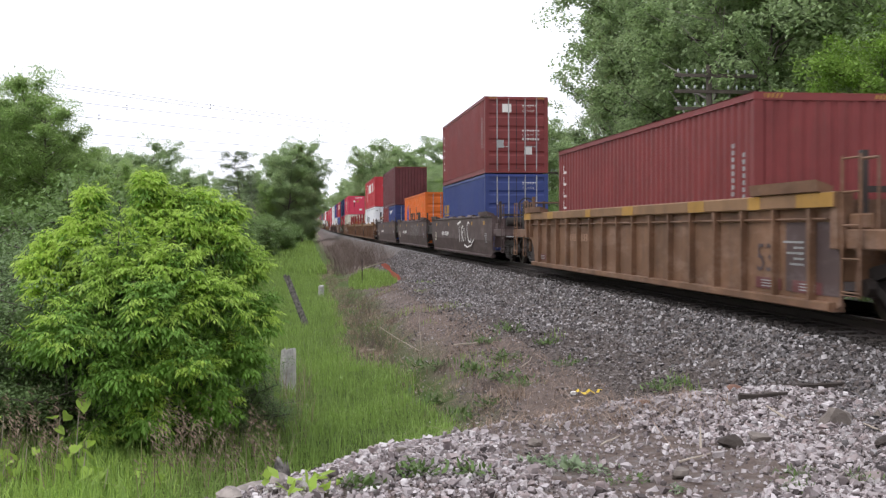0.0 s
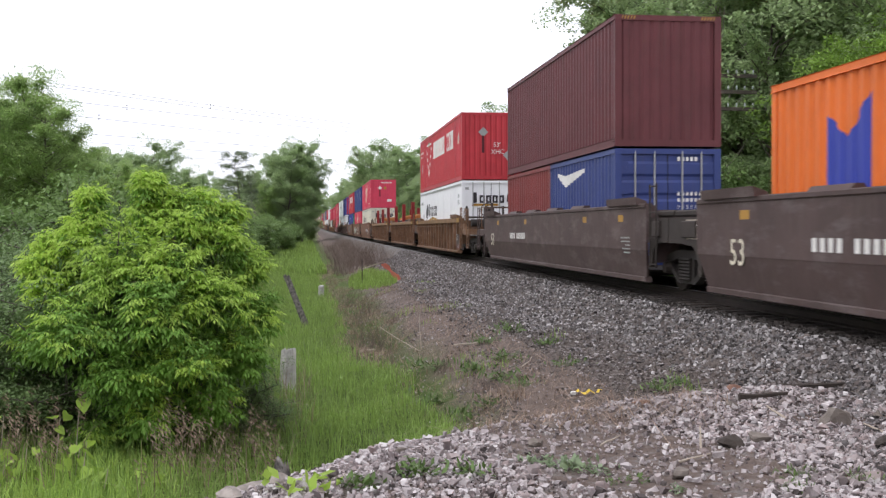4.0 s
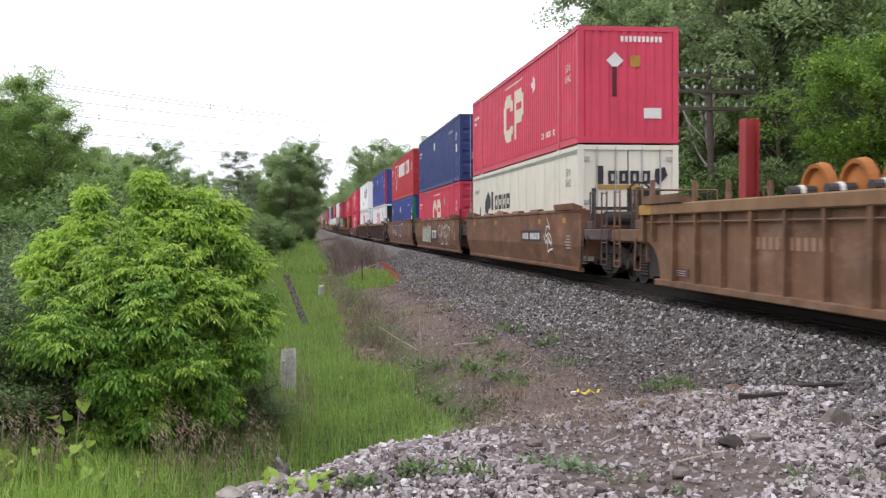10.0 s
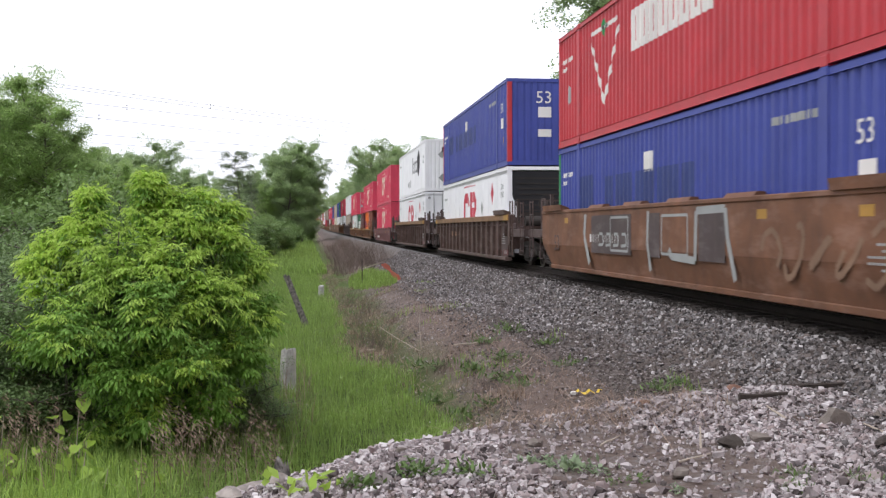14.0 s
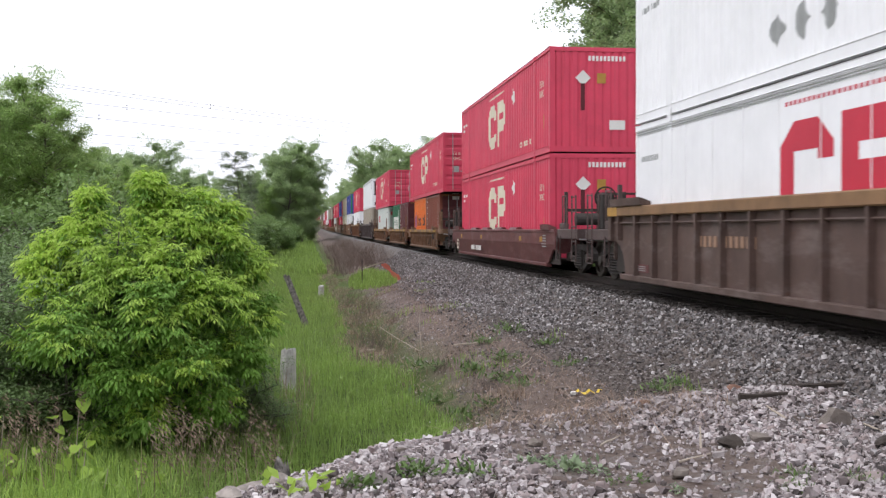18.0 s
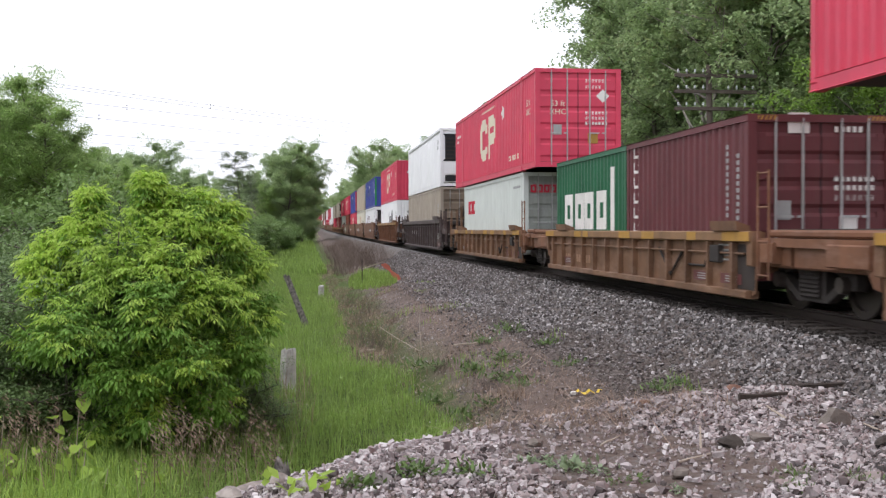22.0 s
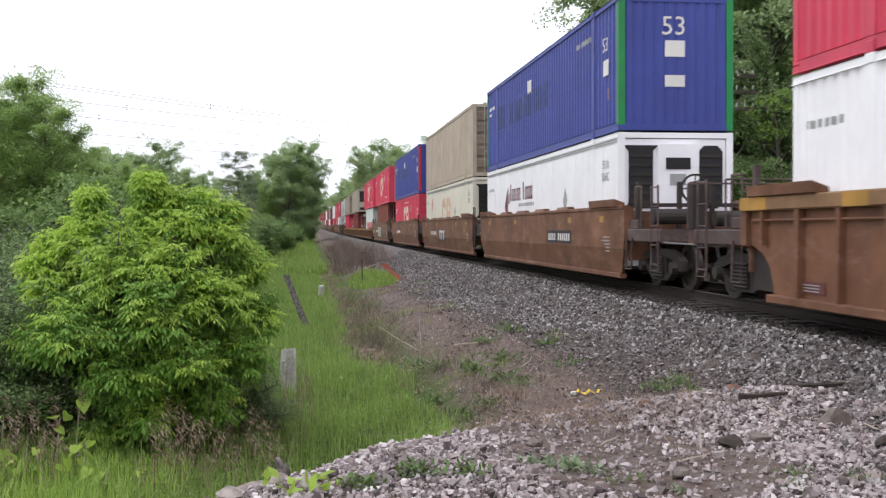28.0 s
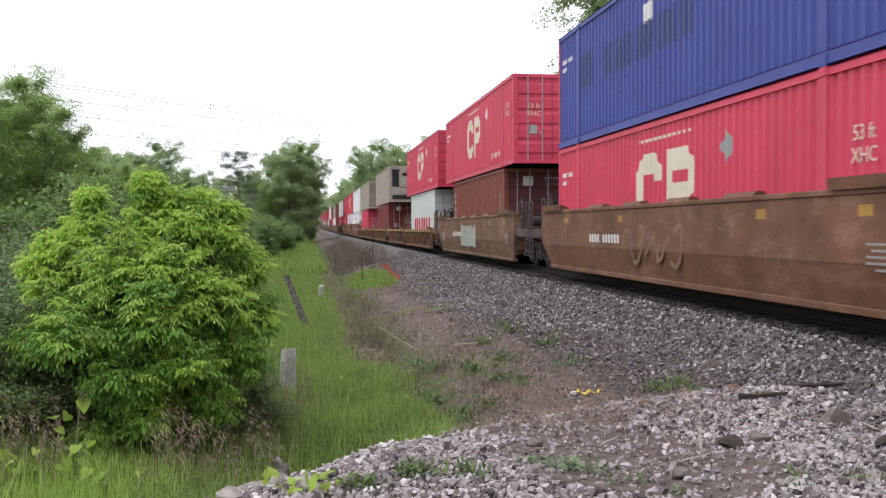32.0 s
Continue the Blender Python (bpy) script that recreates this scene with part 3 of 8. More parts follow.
        if wide and fine:
            dm = MARK_WHITE if paint == "red" else MARK_GREY
            if paint in ("red", "tire_red"):
                part("soot_streak", Geo().plate([(y0 + 0.009, 1.15), (y0 + 0.013, 1.15), (y0 + 0.013, 1.9), (y0 + 0.009, 1.9)], -0.42, -0.3), SOOT, c, "dark streak of soot")
            if style != "plain53":
                part("placard", end_geo_diamond(-0.35, y0 + 0.012, 2.05, 0.22, 0.22), dm, c, "diamond placard")
            if style == "tire":
                part("placard", end_geo_diamond(0.75, y0 + 0.012, 1.05, 0.24, 0.24), dm, c, "diamond placard")
                words("53'", 0.2, MARK_WHITE, c, (0.25, y0 + 0.012, 1.5), False)
                words("XHC", 0.2, MARK_WHITE, c, (0.28, y0 + 0.012, 1.2), False)
            elif style == "plain53":
                words("53", 0.42, MARK_WHITE, c, (-0.05, y0 + 0.012, 2.25), False)
                part("square_label", Geo().box(-0.25, y0 + 0.008, 1.6, 0.2, y0 + 0.016, 1.95), MARK_WHITE, c, "white square label")
                part("weight_label", Geo().box(-0.25, y0 + 0.008, 0.95, 0.2, y0 + 0.016, 1.2), MARK_WHITE, c, "white printed label")
            elif style in ("herd_top", "herd_small"):
                words("53'", 0.24, YELLOW, c, (0.1, y0 + 0.012, 1.75), False)
                g2 = Geo()
                ring_row(EndFace(y0 + 0.008), g2, -0.35, 0.6, 2.2, 2.42, 5, 0.2, 0.06)
                g2.plate([(y0 + 0.008, 2.15), (y0 + 0.016, 2.15), (y0 + 0.016, 2.5), (y0 + 0.008, 2.5)], 0.65, 0.9)
                part("word_mark", g2, MARK_BLACK, c, "black word in plain blocks")
                for dx, dz in ((-0.3, 0.75), (0.0, 1.0), (0.25, 0.72), (0.5, 0.98)):
                    part("placard", end_geo_diamond(dx, y0 + 0.012, dz, 0.24, 0.24), MARK_GREY, c, "grey diamond placard")
            else:
                g2 = Geo()
                for i in range(10):
                    g2.box(-0.2 + i * 0.11, y0 + 0.008, 2.52, -0.13 + i * 0.11, y0 + 0.016, 2.66)
                part("number_bar", g2, MARK_WHITE, c)["kind"] = "stuff"
                part("yellow_label", Geo().box(0.05, y0 + 0.008, 1.9, 0.3, y0 + 0.016, 2.18), YELLOW, c, "yellow label")
                part("weight_label", Geo().box(0.4, y0 + 0.008, 0.62, 0.85, y0 + 0.016, 0.88), MARK_WHITE, c, "white printed label")
    elif near == "reefer":
        part("unit_panel", Geo().box(-hw + 0.16, y0 + 0.03, 0.2, hw - 0.16, y0 + 0.09, h - 0.14, 0.02), mat, c)
        unit = part("cooling_unit", Geo().box(-0.42, y0 - 0.06, 1.2, 0.5, y0 + 0.06, h - 0.25, 0.05), mat, c, "white cooling unit cover")
        for sx in (-1, 1):
            g = Geo().box(sx * 0.52, y0 + 0.0, 1.25, sx * 1.06, y0 + 0.04, h - 0.28, 0.12)
            part("grille", g, SEAL, c, "black cooling grille")
            g = Geo()
            for i in range(6):
                g.box(sx * 0.54, y0 - 0.02, 1.36 + i * 0.2, sx * 1.04, y0 + 0.0, 1.42 + i * 0.2)
            part("louvres", g, GRIME, c)
        part("control_box", Geo().box(-0.25, y0 - 0.08, 2.1, 0.3, y0 - 0.055, 2.35), SEAL, unit)
        part("badge", Geo().box(-0.16, y0 - 0.075, 1.75, 0.2, y0 - 0.055, 2.0), MARK_GREY, unit)
        part("lower_cover", Geo().box(-1.0, y0 - 0.03, 0.62, 1.0, y0 + 0.04, 1.14, 0.04), mat, c)
        part("lower_vent", Geo().box(-1.05, y0 + 0.01, 0.24, 1.05, y0 + 0.035, 0.55), SEAL, c, "black lower vent")
    elif near == "recess":
        g = Geo().plate([(y0 + 0.02, 0.15), (y0 + 0.1, 0.15), (y0 + 0.1, 0.9), (y0 + 0.02, 0.9)], -hw + 0.14, hw - 0.14)
        part("lower_panel", g, mat, c)
        part("dark_recess", Geo().prism([(-0.75, 0.92), (0.75, 0.92), (1.12, 1.9), (1.12, h - 0.16), (-1.12, h - 0.16), (-1.12, 1.9)], y0 + 0.06, y0 + 0.1), SEAL, c, "dark recess with cooling grille")
        g = Geo()
        for i in range(9):
            g.box(-0.72 - 0.035 * i, y0 + 0.04, 1.05 + i * 0.18, 0.72 + 0.035 * i, y0 + 0.058, 1.09 + i * 0.18)
        part("louvres", g, GRIME, c)
        for sx in (-1, 1):
            part("cheek", Geo().prism([(sx * 0.76, 0.92), (sx * 1.155, 0.92), (sx * 1.155, 1.9), (sx * 1.13, 1.9)], y0 + 0.02, y0 + 0.058), mat, c)
    else:
        for sx in (-1, 1):
            # brown boxes: the shade on their recessed doors is put in as wine paint
            dm = DOOR_GREY if style == "redword" else (PAINT["wine"] if paint == "brown" else (DOOR_TAUPE if paint in ("taupe", "sand") else mat))
            xa, xb = sorted((sx * 0.012, sx * (hw - 0.145)))
            outline = [(y0 + 0.095, 0.15), (y0 + 0.058, 0.15)]
            for i in range(0 if smooth else 5):
                z, st = 0.3 + i * (h - 0.5) / 5, (h - 0.5) / 5
                outline += [(y0 + 0.058, z), (y0 + 0.03, z + 0.06), (y0 + 0.03, z + st - 0.14), (y0 + 0.058, z + st - 0.08)]
            outline += [(y0 + 0.058, h - 0.12), (y0 + 0.095, h - 0.12)]
            door = part("door", Geo().plate(outline, xa, xb), dm, c)
            for fx in (0.3, 0.72):
                x = xa + (xb - xa) * fx
                part("locking_bar", Geo().rod((x, y0 + 0.02, 0.06), (x, y0 + 0.02, h - 0.05), 0.022, seg=6), GALV, door, "steel locking bar")
                part("handle", Geo().box(x - 0.03, y0 - 0.012, 0.98, x + 0.28 * (1 if fx < 0.5 else -0.4), y0 + 0.0, 1.02), GALV, door)
            hg = Geo()
            for i in range(4 if not smooth else 3):
                z = 0.35 + i * (h - 0.75) / (3 if not smooth else 2)
                hg.box(sx * (hw - 0.3), y0 + 0.02, z, sx * (hw - 0.02), y0 + 0.05, z + 0.11)
            part("hinge_set", hg, GALV if smooth else dm, door)["kind"] = "stuff"
        part("door_seal", Geo().box(-0.012, y0 + 0.05, 0.16, 0.012, y0 + 0.085, h - 0.13), SEAL, c)
        if paint not in ("white", "cream", "pale", "taupe", "sand"):
            g2 = Geo()
            for r, n2 in ((2.5, 6), (2.32, 5), (1.55, 7), (1.4, 7), (1.25, 7)):
                for i in range(n2):
                    g2.box(0.22 + i * 0.1, y0 + 0.03, r, 0.28 + i * 0.1, y0 + 0.034, r + 0.09)
            part("number_bar", g2, MARK_WHITE, c)["kind"] = "stuff"
            part("label_sticker", Geo().box(-0.75, y0 + 0.029, 0.95, -0.5, y0 + 0.033, 1.25), MARK_GREY, c)
            part("label_sticker", Geo().box(0.3, y0 + 0.029, 0.7, 0.6, y0 + 0.033, 1.0), YELLOW if paint == "red" else MARK_WHITE, c)
            if style == "tire":
                g2 = Geo()
                for (xa, za), (xb, zb) in (((0.1, 2.5), (1.0, 2.5)), ((1.0, 2.5), (0.55, 1.75)), ((0.55, 1.75), (0.1, 2.5))):
                    d = Vector((xb - xa, 0, zb - za)).normalized() * 0.05
                    g2.quad((xa - d.z, y0 + 0.026, za + d.x), (xa + d.z, y0 + 0.026, za - d.x), (xb + d.z, y0 + 0.026, zb - d.x), (xb - d.z, y0 + 0.026, zb + d.x))
                part("triangle_emblem", g2, FADED_ORANGE, c, "faded orange triangle outline")
            if paint == "red":
                part("placard", end_geo_diamond(0.75, y0 + 0.028, 2.1, 0.2, 0.2), MARK_WHITE, c, "white diamond placard")
                words("53 ft", 0.17, MARK_CREAM, c, (-0.62, y0 + 0.027, 1.86), False)
                words("XHC", 0.17, MARK_CREAM, c, (-0.62, y0 + 0.027, 1.62), False)
            elif length < 15 and style == "vertical":
                part("square_label", Geo().box(-0.55, y0 + 0.027, 2.3, -0.2, y0 + 0.033, 2.62), MARK_WHITE, c, "white square label")
                part("hazard_stripe", hazard, YELLOW, c)["kind"] = "stuff"
        elif style == "redword":
            g2 = Geo()
            ring_row(EndFace(y0 + 0.026), g2, -1.0, -0.15, 1.95, 2.2, 4, 0.12)
            part("word_mark", g2, MARK_RED, c, "red word in plain shapes")["kind"] = "stuff"
        elif style.startswith("herd") or style.startswith("br_"):
            g2 = Geo()
            if style == "herd":
                ring_row(EndFace(y0 + 0.026), g2, -0.8, 0.62, 1.93, 2.26, 5, 0.2, 0.12)
                g2.prism([(0.68, 2.0), (0.8, 1.9), (1.02, 2.15), (0.95, 2.36), (0.7, 2.3)], y0 + 0.026, y0 + 0.031)
                part("word_mark", g2, MARK_BLACK, c, "dark word in plain blocks")
                part("swoosh", Geo().box(-0.85, y0 + 0.027, 1.8, 0.3, y0 + 0.032, 1.9), YELLOW, c, "yellow swoosh")
            else:
                part("placard", end_geo_diamond(0.7, y0 + 0.028, 1.2, 0.24, 0.24), MARK_GREY, c, "grey diamond placard")
                part("square_label", Geo().box(0.6, y0 + 0.028, 0.5, 0.82, y0 + 0.033, 0.8), MARK_GREY, c)
    if wide and style not in ("", "plain53"):
        m2 = MARK_GREY if paint in ("white", "cream", "taupe", "sand") else MARK_CREAM
        xw = -hw - 0.004
        words("53 ft" if style != "tire" else "53'", 0.2, m2, c, (xw, -7.1, 2.25 if smooth else 1.98), True)
        words("XHC", 0.2, m2, c, (xw, -7.1, 1.97 if smooth else 1.7), True)
    if style == "plain53":
        words("53", 0.32, MARK_WHITE, c, (-hw - 0.004, -7.1, 1.98), True)
        part("square_label", Geo().box(-hw - 0.006, -7.35, 1.3, -hw - 0.001, -6.95, 1.65), MARK_WHITE, c, "white square label")
    side_marks(c, wall, style, h, length)
    return c

# ---- well cars ----
MOVERS, WHEELS_A, WHEELS_B = [], [], []
WHEEL_R = 0.42


def wheelset_geo(r=WHEEL_R, axle=1.0):
    g = Geo()
    for sx in (-1, 1):
        g.lathe([(0.06, -0.05 * sx), (0.09, -0.07 * sx), (r * 0.80, -0.02 * sx), (r * 0.82, -0.065 * sx), (r, -0.06 * sx), (r + 0.028, 0.05 * sx), (r + 0.026, 0.075 * sx), (r * 0.82, 0.075 * sx), (r * 0.80, 0.03 * sx), (0.1, 0.02 * sx), (0.09, 0.07 * sx)][::-sx], (-sx * 0.0 + sx * 0.745 * 1.0, 0, 0), 24)
    g.rod((-axle, 0, 0), (axle, 0, 0), 0.085, seg=10)
    return g


WHEELSET = wheelset_geo().mesh("wheelset", STEEL)


def truck(car, y):
    """A two-axle truck: side frames with spring pockets, bolster, bearing caps and two wheelsets that turn."""
    t = part("truck", Geo().box(-0.95, y - 0.16, 0.42, 0.95, y + 0.16, 0.66, 0.03), GRIME, car, "grimy cast-steel truck")
    for sx in (-1, 1):
        x0, x1 = sorted((sx * 0.93, sx * 1.07))
        upper = [(-1.16, 0.36), (-1.16, 0.55), (-0.9, 0.68), (-0.45, 0.76), (0.45, 0.76), (0.9, 0.68), (1.16, 0.55), (1.16, 0.36), (0.98, 0.36), (0.9, 0.5), (0.45, 0.6), (-0.45, 0.6), (-0.9, 0.5), (-0.98, 0.36)]
        lower = [(-0.98, 0.45), (-0.42, 0.15), (0.42, 0.15), (0.98, 0.45), (0.9, 0.54), (0.38, 0.25), (-0.38, 0.25), (-0.9, 0.54)]
        frame_geo = Geo()
        for prof in (upper, lower, [(-0.38, 0.2), (-0.29, 0.2), (-0.29, 0.66), (-0.38, 0.66)], [(0.29, 0.2), (0.38, 0.2), (0.38, 0.66), (0.29, 0.66)]):
            frame_geo.plate([(y + p, q) for p, q in prof], x0, x1)
        part("side_frame", frame_geo, GRIME, t)
        coils = [(sx * 1.0, 0.2)] + [(sx * (1.1 + 0.035 * (i % 2)), 0.2 + 0.03 * i) for i in range(15)] + [(sx * 1.0, 0.62)]
        part("spring_pack", Geo().prism(coils, y - 0.26, y + 0.26), GRIME, t)
        for a in (-0.9, 0.9):
            part("bearing_cap", Geo().rod((sx * 1.05, y + a, WHEEL_R), (sx * 1.17, y + a, WHEEL_R), 0.13, 0.11, 12), STEEL, t)
    for a, pool in ((-0.9, WHEELS_A), (0.9, WHEELS_B)):
        w = part("wheelset", WHEELSET, None, t, "steel wheels on their axle")
        w.matrix_basis = Matrix.Translation((0, y + a, WHEEL_R))
        pool.append((w, y + a))
    return t


def ladder(car, x, y, z0, z1, paint, rungs=5, w=0.42):
    lad = part("ladder", Geo().rod((x, y, z0), (x, y, z1), 0.02, seg=6).rod((x, y + w, z0), (x, y + w, z1), 0.02, seg=6), paint, car, "steel corner ladder")
    for i in range(rungs):
        z = z0 + 0.06 + (z1 - z0 - 0.1) * i / max(1, rungs - 1)
        part("rung", Geo().rod((x, y, z), (x, y + w, z), 0.014, seg=5), paint, lad)


def ybox(geo, x0, x1, ya, yb, z0, z1, b=0.0):
    (y0, y1), (xa, xb) = span(ya, yb), span(x0, x1)
    return geo.box(xa, y0, z0, xb, y1, z1, b)


def car_end(car, sy, half, truck_y, paint, free, with_truck, kind, detail=True, zt=1.62):
    """The platform over a truck at one end of a car; sy is the end's sign."""
    y_end = sy * (truck_y + (1.12 if free else -0.03))
    part("end_platform", ybox(Geo(), -0.9, 0.9, sy * (half - 0.1), y_end, 0.84, 1.12, 0.03), paint, car)
    part("end_bulkhead", ybox(Geo(), -1.4, 1.4, sy * (half - 0.1), sy * (half - 0.02), 0.5, zt - 0.1, 0.02), paint, car)
    if not detail:
        if with_truck:
            truck(car, sy * truck_y)
        return
    part("walkway", ybox(Geo(), -1.1, 1.1, sy * (half + 0.02), y_end - sy * 0.03, 1.125, 1.15), GRIME, car, "grating walkway")
    if with_truck:
        truck(car, sy * truck_y)
    for sx in (-1, 1):
        part("end_post", ybox(Geo(), sx * 1.3, sx * 1.507, sy * (half - 0.16), sy * (half + 0.03), 0.6 if zt < 1.3 else 0.9, zt - 0.01, 0.015), paint, car)
    if not free:
        dim = SOOT_SHADE if kind == "F" else (PAINT["umber"] if paint.name.startswith("tan") else paint)
        ztop = zt - (0.26 if zt > 1.3 else 0.1)
        ya, reach = half + 0.04, truck_y - 0.06 - half
        for sx in (-1, 1):
            arch = [(sy * (ya + f * reach), z) for f, z in ((0, 0.42), (0.07, 0.46), (0.14, 0.72), (0.26, 0.86), (0.6, 0.9), (1.0, 0.9), (1.0, ztop), (0, ztop))]
            x0, x1 = span(sx * 1.34, sx * 1.42)
            part("joint_side", Geo().plate(arch if sy > 0 else arch[::-1], x0, x1), PAINT["plum"] if kind == "R" and zt > 1.3 else dim, car, "side plate over the shared truck")
            part("joint_housing", ybox(Geo(), sx * 0.95, sx * 1.33, sy * (half + 0.04), sy * (truck_y - 0.1), 0.9 if zt > 1.3 else 0.6, ztop, 0.03), dim, car)
            part("joint_box", ybox(Geo(), sx * 1.3, sx * 1.47, sy * (half + 0.22), sy * (half + 0.22 + reach * 0.42), ztop - 0.36, ztop - 0.06, 0.02), dim, car)
            part("joint_cap", ybox(Geo(), sx * 0.8, sx * 1.3, sy * (half + 0.1), sy * (truck_y - 0.04), zt - (0.24 if zt > 1.3 else 0.09), zt - (0.12 if zt > 1.3 else -0.02), 0.03), dim, car)
        if sy < 0:
            ladder(car, -1.47, sy * (half + 0.1) - 0.4, 0.42, 2.0, dim, 4, 0.36)
        return
    rough_paint = PAINT["dark"] if kind == "F" or paint.name.startswith(("purple", "grey", "brown_car")) else paint
    for sx in (-1, 1):
        g = ybox(Geo(), sx * 1.3, sx * 1.44, sy * (half + 0.03), y_end, 0.9, 1.15, 0.02)
        ybox(g, sx * 1.28, sx * 1.4, sy * (half + 0.12), sy * (half + 0.62), 1.15, zt - 0.28 if zt > 1.3 else 1.3, 0.02)
        part("platform_side", g, rough_paint, car, "side sill and gusset of the platform")
        ys = y_end - sy * 0.14
        step = Geo().tube([(sx * 1.43, ys, 1.0), (sx * 1.45, ys, 0.36), (sx * 1.45, ys - sy * 0.42, 0.36), (sx * 1.43, ys - sy * 0.42, 1.0)], 0.02, 6)
        part("stirrup_step", step, rough_paint, car, "bent steel step under the platform")
        ya, yb = sy * (half + 0.08), sy * (half + 0.42)
        step = Geo().tube([(sx * 1.46, ya, 0.98), (sx * 1.48, ya, 0.34), (sx * 1.48, yb, 0.34), (sx * 1.46, yb, 0.98)], 0.02, 6)
        part("stirrup_step", step, rough_paint, car, "bent steel step under the platform")
    posts = Geo()
    for x in (-1.22, -0.35, 0.35, 1.22):
        ybox(posts, x - 0.04, x + 0.04, sy * (half + 0.06), sy * (half + 0.16), 1.14, 2.12, 0.01)
    ybox(posts, -1.22, 1.22, sy * (half + 0.08), sy * (half + 0.14), 1.6, 1.68, 0.01)
    part("end_frame", posts, SOOT_SHADE if sy < 0 else rough_paint, car, "upright end posts")
    part("reservoir", Geo().rod((-1.1, sy * (half + 0.62), 1.4), (-0.15, sy * (half + 0.62), 1.4), 0.16, seg=14).rod((0.2, sy * (half + 0.62), 1.36), (1.0, sy * (half + 0.62), 1.36), 0.16, seg=14), GRIME, car, "grimy air reservoir")
    part("end_sill", ybox(Geo(), -1.45, 1.45, y_end - sy * 0.12, y_end, 0.92, 1.14, 0.02), rough_paint, car)
    coup = part("coupler", ybox(Geo(), -0.13, 0.13, y_end, y_end + sy * 0.5, 0.68, 0.92, 0.04), GRIME, car, "cast-steel coupler")
    part("knuckle", ybox(Geo(), -0.24, 0.2, y_end + sy * 0.38, y_end + sy * 0.6, 0.64, 0.96, 0.06), GRIME, coup)
    part("air_hose", Geo().rod((-0.35, y_end, 0.8), (-0.38, y_end + sy * 0.25, 0.45), 0.03, seg=6).rod((-0.38, y_end + sy * 0.25, 0.45), (-0.2, y_end + sy * 0.5, 0.4), 0.03, seg=6), SEAL, car, "rubber air hose")
    part("cut_lever", Geo().rod((-1.4, y_end + sy * 0.03, 0.9), (-0.3, y_end + sy * 0.1, 0.82), 0.018, seg=5), GALV, car, "steel cut lever")
    for sx in (-1, 1):
        ladder(car, sx * 1.44, span(y_end - sy * 0.16, y_end - sy * 0.54)[0], 0.42, 1.98, rough_paint, 5, 0.38)
        part("grab_iron", Geo().rod((sx * 1.36, sy * (half + 0.3), 1.12), (sx * 1.36, sy * (half + 0.3), 2.0), 0.02, seg=6).rod((sx * 1.36, sy * (half + 0.3), 2.0), (sx * 1.36, sy * (half + 0.7), 2.0), 0.02, seg=6).rod((sx * 1.36, sy * (half + 0.7), 2.0), (sx * 1.36, sy * (half + 0.7), 1.12), 0.02, seg=6), rough_paint, car, "bent grab iron")
    part("grab_rail", Geo().rod((-0.9, y_end - sy * 0.05, 1.12), (-0.9, y_end - sy * 0.05, 2.0), 0.02, seg=6).rod((-0.9, y_end - sy * 0.05, 2.0), (0.9, y_end - sy * 0.05, 2.0), 0.02, seg=6).rod((0.9, y_end - sy * 0.05, 2.0), (0.9, y_end - sy * 0.05, 1.12), 0.02, seg=6), rough_paint, car, "handrail across the platform")
    if sy < 0:
        wh = part("brake_wheel", Geo().lathe([(0.25, -0.015), (0.25, 0.015), (0.29, 0.015), (0.29, -0.015)], (0, 0, 0), 18).rod((0, -0.26, 0), (0, 0.26, 0), 0.014, seg=5).rod((0, 0, -0.26), (0, 0, 0.26), 0.014, seg=5), GRIME, car, "hand-brake wheel")
        wh.matrix_basis = Matrix.Translation((-0.6, y_end - sy * 0.45, 1.92)) @ Matrix.Rotation(radians(90), 4, "Z")
        part("brake_stand", ybox(Geo(), -0.75, -0.45, y_end - sy * 0.42, y_end - sy * 0.2, 1.13, 2.05, 0.03), GRIME, car)
        part("brake_cylinder", Geo().rod((0.1, y_end - sy * 0.5, 1.32), (0.7, y_end - sy * 0.5, 1.32), 0.14, seg=12), GRIME, car)


def stroke(geo, x, pts, w):
    """A painted stroke along points (y, z) on the side."""
    for (a, b), (c, d) in zip(pts, pts[1:]):
        dy, dz = c - a, d - b
        n = math.hypot(dy, dz) or 1
        ny, nz = -dz / n * w, dy / n * w
        q = [(x, a + ny, b + nz), (x, c + ny, d + nz), (x, c - ny, d - nz), (x, a - ny, b - nz)]
        geo.quad(*q)


